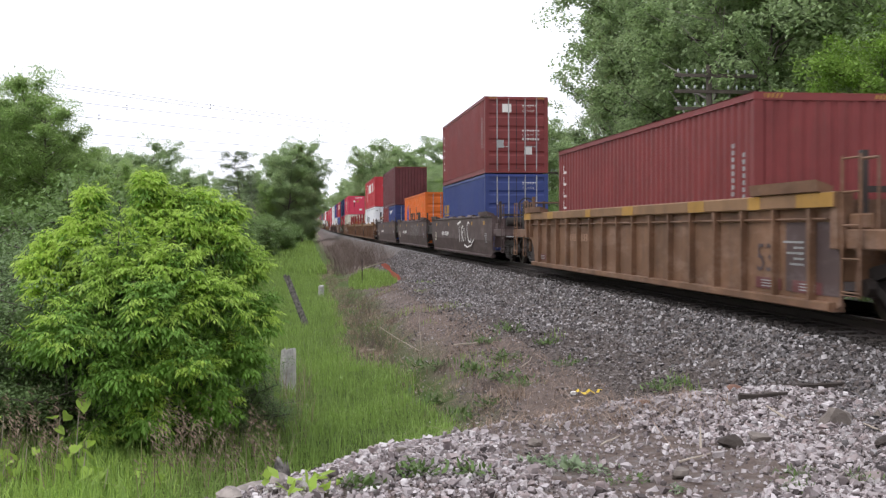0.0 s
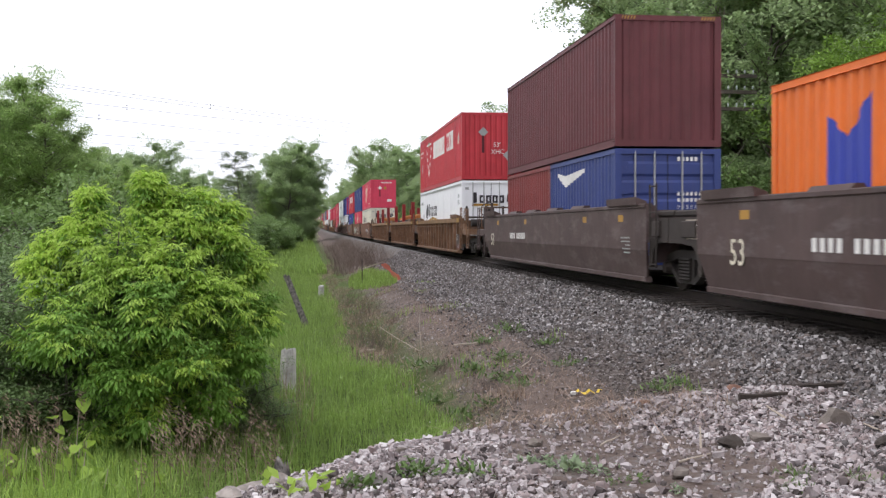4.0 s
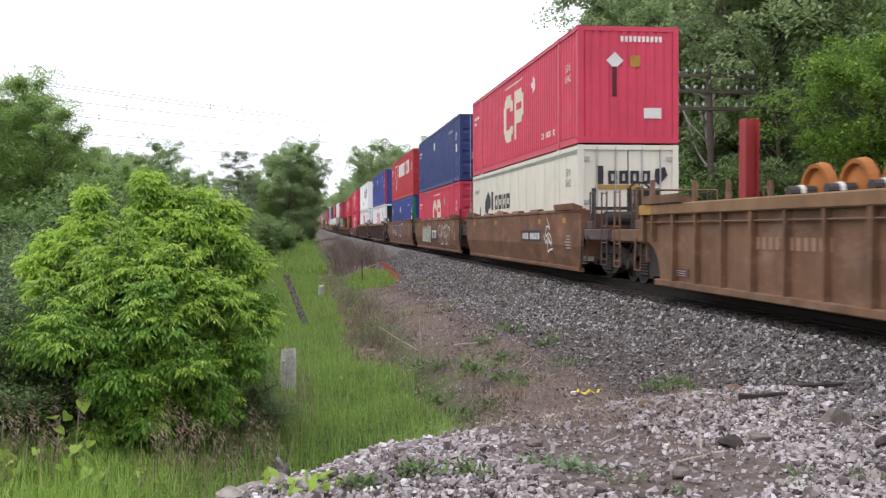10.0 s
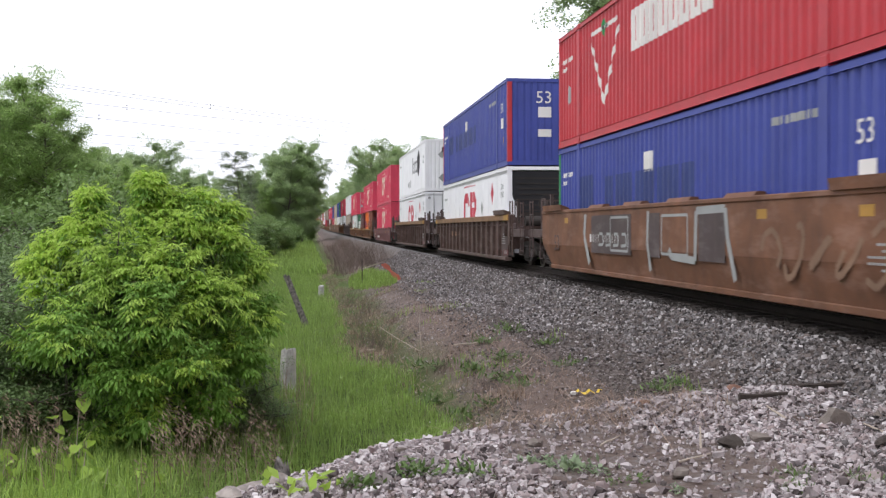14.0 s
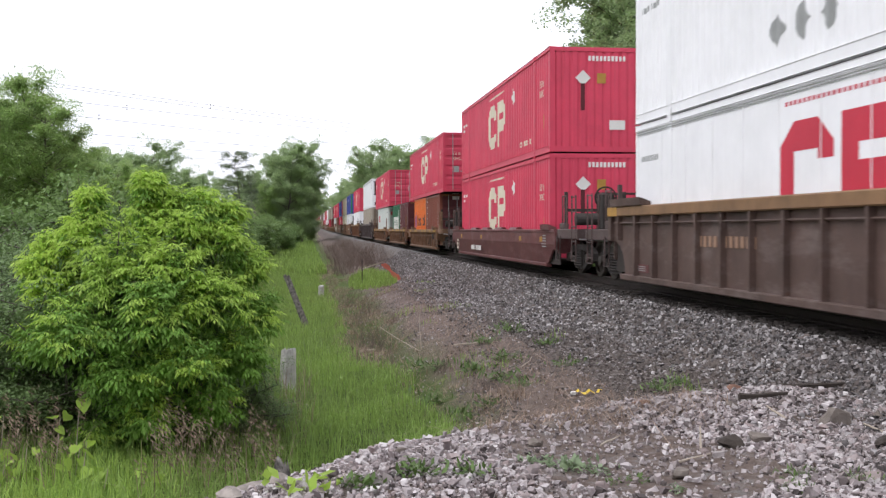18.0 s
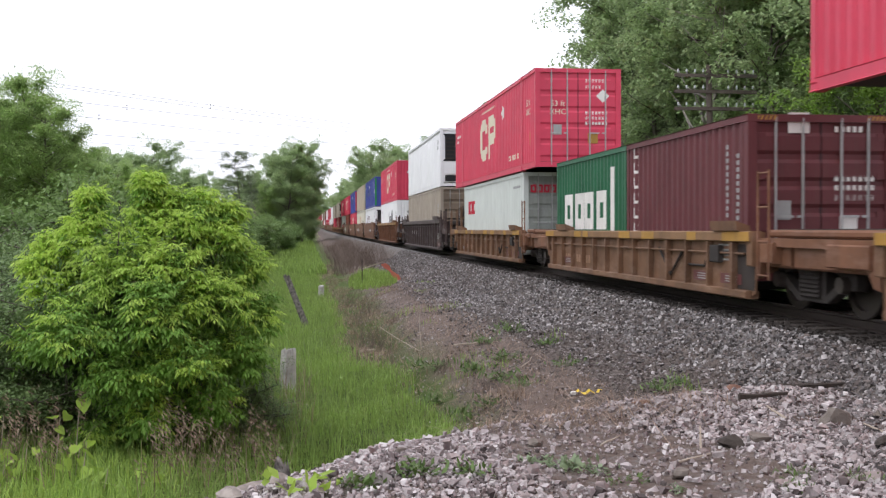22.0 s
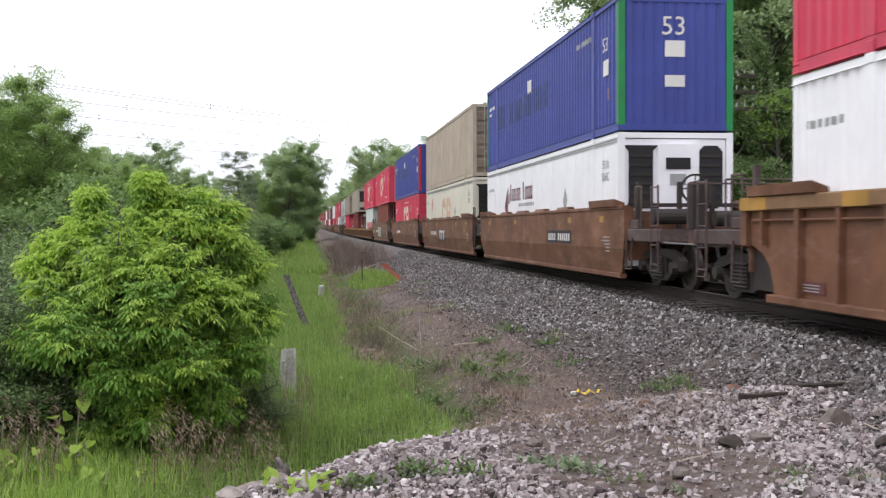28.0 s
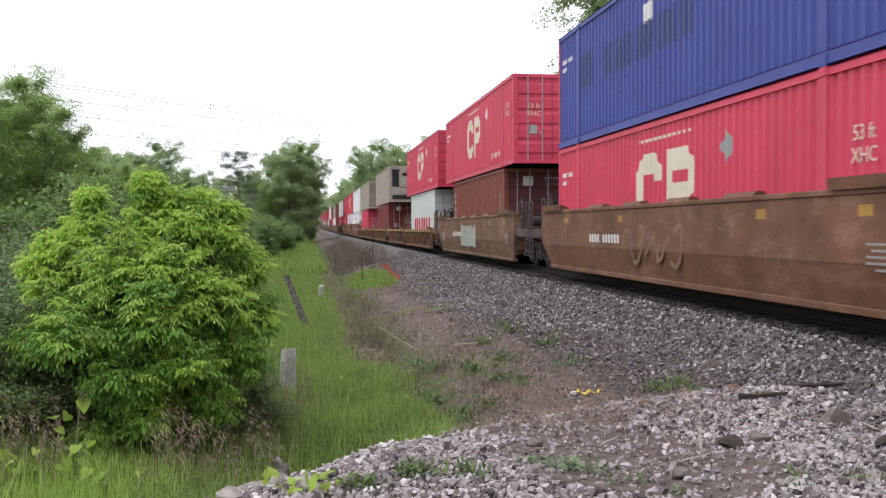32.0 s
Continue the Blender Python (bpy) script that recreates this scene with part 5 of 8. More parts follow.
# mid, kind, paint, side, pitch, near free, far free, yellow chord, tag, lower load, upper load, label
CONSIST = [
    (-222.2, "R", "tan", 18.2, 19.9, False, True, 1, (), [], [], "tan ribbed well car, empty"),
    (-197.6, "R", "tan", 18.2, 19.9, True, True, 1, (), [C40("maroon", "vertical", "plain", "maroon corrugated container sitting alone in its well")], [], "tan ribbed well car with one container"),
    (-173.9, "F", "dark", 18.0, 19.9, True, False, 0, [("loops", -1.2)], [C40("blue", "yellowword", what="navy blue corrugated container under a maroon one")], [C40("maroon", what="maroon corrugated container stacked on a navy one")], "dark brown smooth well car with white sprayed loops"),
    (-154.0, "F", "dark", 18.0, 19.9, False, False, 0, [("scrawl", -1.0), ("scrawl", -3.0)], [(12.19, "orange", "blocks", "door", False, "orange corrugated container with black word blocks", {})], [], "dark brown smooth well car with faded grey scrawl"),
    (-134.1, "F", "dark", 18.0, 19.9, False, True, 0, (), [C20("blue", "star20"), C20("maroon", "")], [C40("wine", "", "plain", "dark maroon corrugated container, plain front end")], "dark brown smooth well car, double stacked"),
    (-110.1, "R", "tan", 17.6, 19.2, True, False, 0, (), [HERD_W], [TRI53()], "tan ribbed well car, double stacked"),
    (-90.95, "R", "tan", 17.2, 19.55, False, False, 0, (), "wheels", [], "tan ribbed well car loaded with rusty wheelsets"),
    (-70.4, "R", "tan", 18.8, 20.0, False, True, 0, (), "wheels", [], "tan ribbed well car loaded with rusty wheelsets"),
    (-47.5, "F", "umber", 18.2, 19.8, True, False, 0, [("squiggle", -5.6)], [HERD_C], [BR53()], "brown smooth well car, double stacked"),
    (-27.7, "F", "umber", 18.2, 19.8, False, False, 0, [("fat", 4.5), ("plate", -0.65), ("outline", -2.6)], [BR53("door", "br_low")], [(16.15, "blue", "plain53", "door", False, "navy blue corrugated container with ladder doors", {})], "brown smooth well car with sprayed outlines"),
    (-8.0, "F", "umber", 18.2, 19.8, False, True, 0, [("bands", 4.6), ("ghost", -5.0)], [BLUE53("green", "door")], [TRI53("door")], "brown smooth well car with pale sprayed bands"),
    (15.2, "R", "plum", 18.6, 20.0, True, True, 0, (), [(16.15, "white", "br_white", "recess", True, "smooth white refrigerated container with red block emblem", {})], [BLUE53("red")], "brown ribbed well car, double stacked"),
    (39.07, "R", "plum", 18.6, 20.0, True, True, 0, (), [(16.15, "white", "br_white", "door", True, "smooth white container with red block emblem", {})], [(16.15, "white", "herd_top", "plain", False, "white corrugated container with black emblem", {})], "brown ribbed well car with two white containers"),
    (62.7, "F", "oxide", 18.9, 20.0, True, True, 0, (), [BR53()], [BR53()], "oxide red smooth well car with two red containers"),
    (85.0, "R", "tan", 13.7, 16.4, True, False, 1, (), [C20("brown", "vertical"), (6.06, "orange", "blocks20", "plain", False, "orange corrugated twenty-foot container with word blocks", {"h": 2.59})], [BR53("door")], "short tan ribbed well car with yellow chord"),
    (101.3, "R", "tan", 13.7, 16.4, False, False, 1, (), [C20("wine", "vertical", "dark wine red twenty-foot container with doors"), (6.06, "green", "bigword", "plain", False, "dark green corrugated container with large white shapes", {"h": 2.59})], [], "short tan ribbed well car with two small containers"),
    (117.8, "R", "tan", 13.7, 16.4, False, True, 1, (), [(12.19, "pale", "redword", "door", False, "pale grey container with red block emblem", {"h": 2.59})], [BR53("door")], "short tan ribbed well car with yellow chord"),
    (139.3, "R", "iron", 18.8, 20.0, True, True, 0, [("scrawl", 2.0)], [(16.15, "taupe", "bare", "door", False, "grimy taupe corrugated container", {})], [(16.15, "white", "blank", "reefer", True, "smooth white refrigerated container with cooling unit", {})], "grey-black ribbed well car, double stacked"),
    (164.1, "R", "umber", 18.6, 20.0, True, True, 1, [("ghost", -3.0)], [(16.15, "white", "herd_small", "plain", False, "white corrugated container with black emblem", {})], [BR53()], "rusty brown ribbed well car with yellow chord"),
    (188.3, "F", "umber", 18.2, 19.8, True, False, 0, (), [(16.15, "white", "arrow", "reefer", True, "smooth white refrigerated container with red word shapes", {})], [BLUE53("green")], "brown smooth well car, double stacked"),
    (207.8, "F", "umber", 18.2, 19.8, False, False, 0, [("plate", 0.0), ("ghost", 5.0)], [(16.15, "cream", "br_ghost", "reefer", True, "cream refrigerated container with faded emblem", {})], [(16.15, "sand", "bare", "door", False, "weathered sand-coloured corrugated container with doors", {})], "brown smooth well car with faded sprayed shapes"),
    (227.8, "F", "umber", 18.2, 19.8, False, True, 0, [("ghost", 1.5)], [BR53("door", "br_low")], [BLUE53("red")], "brown smooth well car, double stacked"),
    (250.0, "F", "tan", 18.2, 19.8, True, True, 0, [("fat", 2.0)], [C40("brown")], [BR53("door")], "tan smooth well car with faded graffiti"),
    (269.3, "R", "tan", 13.7, 16.4, True, True, 1, (), [(12.19, "pale", "slogan", "door", False, "pale container with red slanted blocks", {})], [BR53("door")], "tan ribbed well car, double stacked"),
    (284.6, "R", "tan", 13.7, 16.4, False, False, 1, (), [], [], "tan ribbed well car, empty"),
    (300.0, "R", "tan", 13.7, 16.4, False, False, 1, (), [C40("maroon")], [(16.15, "taupe", "bare", "reefer", False, "taupe container with cream doors", {})], "tan ribbed well car, double stacked"),
    (314.2, "R", "tan", 13.7, 16.4, False, False, 1, (), [], [], "tan ribbed well car, empty"),
    (328.0, "R", "tan", 13.7, 16.4, False, True, 1, (), [C40("red", "")], [(16.15, "taupe", "bare", "door", False, "taupe corrugated freight container", {})], "tan ribbed well car, double stacked"),
    (347.5, "F", "umber", 18.2, 19.8, True, False, 0, (), [(16.15, "white", "br_white", "door", True, "smooth white container with red block emblem", {})], [(16.15, "white", "blank", "door", True, "smooth plain white container", {})], "brown smooth well car with two white containers"),
    (367.3, "F", "umber", 18.2, 19.8, False, False, 0, (), [(16.15, "white", "br_white", "door", True, "smooth white container with red block emblem", {})], [BR53("door")], "brown smooth well car, double stacked"),
    (387.1, "F", "umber", 18.2, 19.8, False, True, 0, (), [BR53("door")], [BR53("door")], "brown smooth well car with two red containers"),
    (410.5, "R", "tan", 18.6, 20.0, True, True, 0, (), [BR53("door")], [(16.15, "white", "blank", "door", True, "smooth plain white container", {})], "tan ribbed well car, double stacked"),
]
FAR_LOADS = [("maroon", "maroon"), ("white", "taupe"), ("red", "maroon"), ("maroon", "white"), ("white", "red"), ("brown", "maroon"), ("taupe", "red"), ("red", "red"), ("white", "maroon"), ("royal", "red"), ("maroon", "taupe"), ("white", "red"), ("brown", "brown"), ("red", "white"), ("taupe", "maroon")]


def wheel_load(s):
    """New rusty wheelsets lying along the car on timber racks between red stakes."""
    for sy in (-1, 1):
        rack = thing("timber_rack", "dark timber rack under rusty wheelsets", "rack")
        for i in range(4):
            part("beam", Geo().box(-1.3, sy * 3.4 - 3.0 + i * 1.8 - 0.12, 0.0, 1.3, sy * 3.4 - 3.0 + i * 1.8 + 0.12, 0.9, 0.015), GRIME, rack)
        ride(rack, s, FLOOR_Z)
    for y in (-6.1, 0.0, 6.1):
        for x in (-1.24, 1.24):
            st = thing("load_stake", "red steel stake beside rusty wheelsets", "stake", "red stakes of the wheel cars")
            part("web", Geo().box(x - 0.1, y - 0.012, 0.0, x + 0.1, y + 0.012, 2.5), STAKE, st)
            part("flange", Geo().box(x - 0.11, y - 0.12, 0.0, x - 0.095, y + 0.12, 2.5), STAKE, st)
            part("flange", Geo().box(x + 0.095, y - 0.12, 0.0, x + 0.11, y + 0.12, 2.5), STAKE, st)
            ride(st, s, FLOOR_Z)
    r = 0.42
    for k in range(12):
        y = -7.0 + k * 1.08
        if any(abs(y - q) < 0.3 for q in (-6.1, 0.0, 6.1)) and k % 2:
            y += 0.12
        if not WHEEL_LOADS:
            ob = thing("wheelset_load", "new rusty orange wheelset with dark banded axle", "wheelset", "wheelsets on the well cars")
            for sx in (-1, 1):
                g = Geo().lathe([(0.1, -0.05 * sx), (0.1, 0.06 * sx), (r * 0.8, 0.0), (r * 0.86, 0.07 * sx), (r, 0.07 * sx), (r + 0.024, -0.06 * sx), (r * 0.86, -0.06 * sx), (r * 0.8, -0.03 * sx)][::-sx], (sx * 0.745, 0, 0), 26)
                part("wheel", g, RUST, ob, "rusty orange wheel")
                part("journal", Geo().rod((sx * 0.8, 0, 0), (sx * 1.2, 0, 0), 0.105, 0.095, 12), AXLE, ob)
                part("wrapping_band", Geo().rod((sx * 0.98, 0, 0), (sx * 1.05, 0, 0), 0.115, seg=12), MARK_WHITE, ob, "white band on the axle")
            part("axle", Geo().rod((-0.7, 0, 0), (0.7, 0, 0), 0.1, seg=12), AXLE, ob)
        else:
            ob = copy_thing(WHEEL_LOADS[0][0], Matrix())
        WHEEL_LOADS.append((ob, 0.0, s + y, FLOOR_Z + 0.9 + r))


WHEEL_LOADS = []
for i, (mid, kind, paint, side, pitch, nf, ff, yc, tag, low, up, label) in enumerate(CONSIST):
    car = well_car(label, kind, paint, side, pitch, nf, ff, YELLOW if yc else None, tag, i, True)
    ride(car, mid, 0.0)
    if low == "wheels":
        wheel_load(mid - (0.05 if mid < -80 else 1.1))
    elif low:
        load(low, mid, FLOOR_Z)
    if up:
        load(up, mid, FLOOR_Z + 0.045 + (max(q[6].get("h", 2.9) for q in low) if low else 0.0))
mid = 434.0
for i, (a, b) in enumerate(FAR_LOADS):
    car = well_car("brown smooth well car far down the line, double stacked", "F", ("umber", "tan", "dark")[i % 3], 18.2, 19.9, i % 3 == 0, i % 3 == 2, None, (), i, False)
    ride(car, mid, 0.0)
    load([(16.15, a, "", "plain", a == "white", a + " freight container far down the line", {"fine": False})], mid, FLOOR_Z)
    load([(16.15, b, "", "plain", b == "white", b + " freight container stacked far down the line", {"fine": False})], mid, DECK2)
    mid += 20.0 if i % 3 != 2 else 23.4

# ---- ground ----
def lerp_table(x, table):
    for (a, za), (b, zb) in zip(table, table[1:]):
        if x <= b:
            f = max(0.0, min(1.0, (x - a) / (b - a)))
            f = f * f * (3 - 2 * f)
            return za + (zb - za) * f
    return table[-1][1]


CROSS = [(-60, -1.0), (-14, -1.15), (-5, -1.25), (-2.2, -1.35), (0.4, -1.55), (1.6, -1.45), (3.2, -1.05), (4.6, -0.9), (5.2, -0.78), (6.35, -0.21), (9.65, -0.21), (10.8, -0.78), (12.5, -1.0), (16, -1.1), (60, -0.6)]
FILL_EDGE = [(-6, 1.5), (-2.5, 4.5), (-0.6, 7.5), (0.22, 8.4), (1.75, 10.2), (3.5, 11.1), (6.5, 10.9), (9.5, 10.6)]


def fill_edge(x):
    for (a, ya), (b, yb) in zip(FILL_EDGE, FILL_EDGE[1:]):
        if x <= b:
            return ya + (yb - ya) * max(0.0, min(1.0, (x - a) / (b - a)))
    return FILL_EDGE[-1][1]


def smooth_bump(x, y, cx, cy, rx, ry):
    d = ((x - cx) / rx) ** 2 + ((y - cy) / ry) ** 2
    return (1 - d) ** 2 if d < 1 else 0.0


def ground_z(x, y):
    base = lerp_table(x, CROSS)
    base += 0.07 * noise.noise((x * 0.6, y * 0.4, 0)) * (1 if x < 5 or x > 11 else 0.15)
    if 0.2 < x < 5.6 and 11 < y < 60:
        # washed-out bank: rills, clods and one hollow
        base += 0.06 * noise.noise((x * 1.7, y * 0.8, 11)) + 0.03 * noise.noise((x * 4.5, y * 3.0, 12))
        base -= 0.4 * smooth_bump(x, y, 1.7, 24.5, 0.75, 3.4)
    top = -0.36 - 0.032 * max(0.0, y) + 0.05 * noise.noise((x * 0.9, y * 0.9, 3))
    top += 0.17 * smooth_bump(x, y, 4.6, 9.9, 2.2, 1.5) + 0.12 * smooth_bump(x, y, 4.4, 7.6, 1.4, 1.6) - 0.08 * smooth_bump(x, y, 2.5, 7.7, 1.3, 1.5) + 0.1 * smooth_bump(x, y, 0.9, 7.4, 0.9, 1.3)
    if x > 5.2:
        top = max(top, base)
    f = max(0.0, min(1.0, (fill_edge(x) + 0.75 - y) / 1.5))
    f = f * f * (3 - 2 * f)
    z = base + (max(top, base) - base) * f
    return z + track_z(y)


BALLAST_TOE = [(8, 5.15), (10.5, 5.3), (14, 5.5), (17.5, 5.25), (20.5, 4.6), (26, 4.05), (40, 4.3), (70, 5.2), (200, 5.3)]


def spaced(pairs):
    out = []
    for a, b, step in pairs:
        n = max(1, round((b - a) / step))
        out += [a + (b - a) * i / n for i in range(n)]
    return out + [pairs[-1][1]]


GX = spaced([(-1500, -200, 260), (-200, -40, 20), (-40, -8, 2.5), (-8, 12, 0.16), (12, 30, 1.5), (30, 200, 17), (200, 1500, 260)])
GY = spaced([(-300, -10, 40), (-10, 3, 1.0), (3, 16, 0.13), (16, 45, 0.4), (45, 160, 2.5), (160, 700, 20), (700, 2600, 200)])


def ground_material():
    m, nt, bsdf = mat_base("earth_gravel_and_turf", 0.92, 0.0, 0.15)
    tc = nt.nodes.new("ShaderNodeTexCoord")
    sep = nt.nodes.new("ShaderNodeSeparateXYZ")
    nt.links.new(tc.outputs["Object"], sep.inputs[0])
    wob = noise_node(nt, mapped(nt), 0.9, 4)
    add = nt.nodes.new("ShaderNodeMath")
    add.operation = "MULTIPLY_ADD"
    add.inputs[1].default_value = 1.6
    nt.links.new(wob, add.inputs[0])
    nt.links.new(sep.outputs["X"], add.inputs[2])
    fine = noise_node(nt, mapped(nt), 55, 5, 0.7)
    mid = noise_node(nt, mapped(nt), 6, 5, 0.65)
    soil = mix_node(nt, ramp_node(nt, mid, 0.3, 0.7), (0.12, 0.09, 0.076), (0.225, 0.18, 0.155))
    soil = mix_node(nt, 0.5, soil, fine, "OVERLAY")
    grit = mix_node(nt, ramp_node(nt, fine, 0.35, 0.65), (0.10, 0.095, 0.09), (0.30, 0.285, 0.275))
    turf = mix_node(nt, ramp_node(nt, mid, 0.3, 0.7), (0.05, 0.075, 0.02), (0.10, 0.14, 0.035))
    toe = mix_node(nt, ramp_node(nt, mid, 0.3, 0.7), (0.088, 0.072, 0.063), (0.175, 0.146, 0.13))
    toe = mix_node(nt, 0.5, toe, fine, "OVERLAY")
    col = mix_node(nt, ramp_node(nt, add.outputs[0], 2.6, 3.4), turf, soil)
    col = mix_node(nt, ramp_node(nt, add.outputs[0], 4.2, 5.2), col, toe)
    col = mix_node(nt, ramp_node(nt, add.outputs[0], 6.4, 7.2), col, grit)
    col = mix_node(nt, ramp_node(nt, add.outputs[0], 18.0, 20.0), col, turf)
    at = nt.nodes.new("ShaderNodeAttribute")
    at.attribute_name = "gravel_fill"
    gm = mix_node(nt, ramp_node(nt, mid, 0.5, 0.72), soil, grit)
    col = mix_node(nt, at.outputs["Fac"], col, gm)
    nt.links.new(col, bsdf.inputs["Base Color"])
    b = nt.nodes.new("ShaderNodeBump")
    b.inputs["Strength"].default_value, b.inputs["Distance"].default_value = 0.7, 0.05
    nt.links.new(fine, b.inputs["Height"])
    nt.links.new(b.outputs["Normal"], bsdf.inputs["Normal"])
    return m


def build_ground():
    nx, ny = len(GX), len(GY)
    verts = np.array([(x, y, ground_z(x, y)) for y in GY for x in GX])
    i = np.arange(nx - 1)[None, :] + nx * np.arange(ny - 1)[:, None]
    faces = np.stack([i, i + 1, i + 1 + nx, i + nx], -1).reshape(-1, 4)
    me = big_mesh("ground", verts, faces, ground_material(), True)
    at = me.attributes.new("gravel_fill", "FLOAT", "POINT")
    at.data.foreach_set("value", np.array([max(0.0, min(1.0, (fill_edge(x) + 0.4 - y) / 0.5)) if -7 < x < 5.6 else 0.0 for y in GY for x in GX], dtype=np.float32))
    tagged(new("ground", me), "trackside earth with grassy ditch and gravel", "ground", "", "structure")


build_ground()


# ---- track ----
def build_track():
    road = thing("railway_track", "single straight track on grey ballast", "railway track")
    road["kind"] = "structure"
    ys = spaced([(-40, 100, 10), (100, 1000, 30)])
    for sx in (-1, 1):
        xc = TRACK_X + sx * 0.755
        prof = [(-0.07, -0.17), (0.07, -0.17), (0.07, -0.155), (0.012, -0.13), (0.012, -0.05), (0.036, -0.035), (0.036, -0.004), (-0.036, -0.004), (-0.036, -0.035), (-0.012, -0.05), (-0.012, -0.13), (-0.07, -0.155)]
        web, head = Geo(), Geo()
        k = len(prof)
        for y in ys:
            web.v += [(xc + a, y, b + track_z(y)) for a, b in prof]
            head.v += [(xc + a, y, b + track_z(y)) for a, b in ((-0.034, -0.003), (0.034, -0.003), (0.03, 0.0), (-0.03, 0.0))]
        for i in range(len(ys) - 1):
            web.f += [(i * k + j, i * k + (j + 1) % k, (i + 1) * k + (j + 1) % k, (i + 1) * k + j) for j in range(k)]
            head.f += [(i * 4 + j, i * 4 + (j + 1) % 4, (i + 1) * 4 + (j + 1) % 4, (i + 1) * 4 + j) for j in range(4)]
        rail = part("rail", web, RAIL, road, "rusty steel rail")
        part("rail_head", head, RAIL_TOP, rail, "polished rail head")
    wood = surface("creosoted_tie_wood", (0.045, 0.036, 0.03), 0.85, amount=0.4, bump=0.4, each=0.3)
    tie = Geo().box(-1.3, -0.115, -0.17, 1.3, 0.115, 0.0, 0.012).mesh("tie", wood)
    for i in range(280):
        o = part("tie", tie, None, road)
        y = -12 + i * 0.5
        o.location = (TRACK_X, y, -0.172 + track_z(y))


build_track()

# ---- loose stone ----
CUBE_V = np.array([(-1, -1, -1), (1, -1, -1), (1, 1, -1), (-1, 1, -1), (-1, -1, 1), (1, -1, 1), (1, 1, 1), (-1, 1, 1)]) * 0.9
CUBE_F = np.array([(0, 2, 1), (0, 3, 2), (4, 5, 6), (4, 6, 7), (0, 1, 5), (0, 5, 4), (1, 2, 6), (1, 6, 5), (2, 3, 7), (2, 7, 6), (3, 0, 4), (3, 4, 7)])


def stones(name, spots, sizes, material, rng, label):
    """Angular broken stones, one mesh."""
    n = len(spots)
    shape = CUBE_V[None] * rng.uniform(0.35, 1.2, (n, 8, 3))
    # each stone narrows to a ridge or a point on one side
    shape[:, 4:, :2] *= rng.uniform(0.15, 0.9, (n, 1, 2))
    shape[:, 4:, :2] += rng.uniform(-0.4, 0.4, (n, 1, 2))
    shape[:, :4, 0] *= rng.uniform(0.55, 1.0, (n, 1))
    axes = rng.uniform(0.6, 1.3, (n, 1, 3)) * np.array([1.2, 1, 0.75])
    v = shape * axes * np.asarray(sizes)[:, None, None]
    a, b = rng.uniform(0, 6.28, n), rng.uniform(-1.5, 1.5, n)
    ca, sa, cb, sb = np.cos(a)[:, None], np.sin(a)[:, None], np.cos(b)[:, None], np.sin(b)[:, None]
    x, y, z = v[..., 0], v[..., 1], v[..., 2]
    y, z = y * cb - z * sb, y * sb + z * cb
    x, y = x * ca - y * sa, x * sa + y * ca
    v = np.stack([x, y, z], -1) + np.asarray(spots)[:, None, :]
    f = (CUBE_F[None] + 8 * np.arange(n)[:, None, None]).reshape(-1, 3)
    ob = new(name, big_mesh(name, v.reshape(-1, 3), f, material))
    return tagged(ob, label, "gravel", "", "stuff")


def ground_many(xy):
    return np.array([ground_z(x, y) for x, y in xy])


def scatter(rng, n, x0, x1, y0, y1, keep=None, power=1.0):
    x = rng.uniform(x0, x1, n)
    y = y0 + (y1 - y0) * rng.uniform(0, 1, n) ** power
    xy = np.stack([x, y], 1)
    if keep is not None:
        xy = xy[np.array([keep(a, b) for a, b in xy])]
    return xy


rng = np.random.default_rng(7)
stone_rnd = random.Random(17)
PALE_STONE = pebbly("pale_crushed_stone", [(0.06, 0.05, 0.048), (0.25, 0.21, 0.207), (0.53, 0.485, 0.485), (0.34, 0.275, 0.26), (0.60, 0.555, 0.555), (0.26, 0.22, 0.21), (0.72, 0.68, 0.67)])
TOE_STONE = pebbly("dirty_brown_stone", [(0.065, 0.056, 0.05), (0.14, 0.118, 0.107), (0.21, 0.185, 0.172), (0.12, 0.10, 0.088), (0.34, 0.31, 0.30)])
# oil stain plus the shade under the cars, both in the colour
OILY_SHADE_STONE = pebbly("oily_stone_with_shade", [(0.013, 0.012, 0.011), (0.024, 0.021, 0.019), (0.042, 0.037, 0.034)])
GREY_STONE = pebbly("grey_ballast_stone", [(0.04, 0.036, 0.036), (0.10, 0.092, 0.09), (0.22, 0.21, 0.21), (0.15, 0.12, 0.108), (0.29, 0.275, 0.272), (0.60, 0.57, 0.56)])


def bare_soil(x, y):
    w = 0.35 * noise.noise((x * 1.3, y * 1.3, 31))
    return ((x - 2.5) / 1.05) ** 2 + ((y - 7.7) / 1.35) ** 2 < 1 + w or ((x - 2.15) / 0.9) ** 2 + ((y - 9.9) / 1.4) ** 2 < 1 + w or ((x - 5.0) / 0.8) ** 2 + ((y - 8.7) / 0.45) ** 2 < 0.8 + w


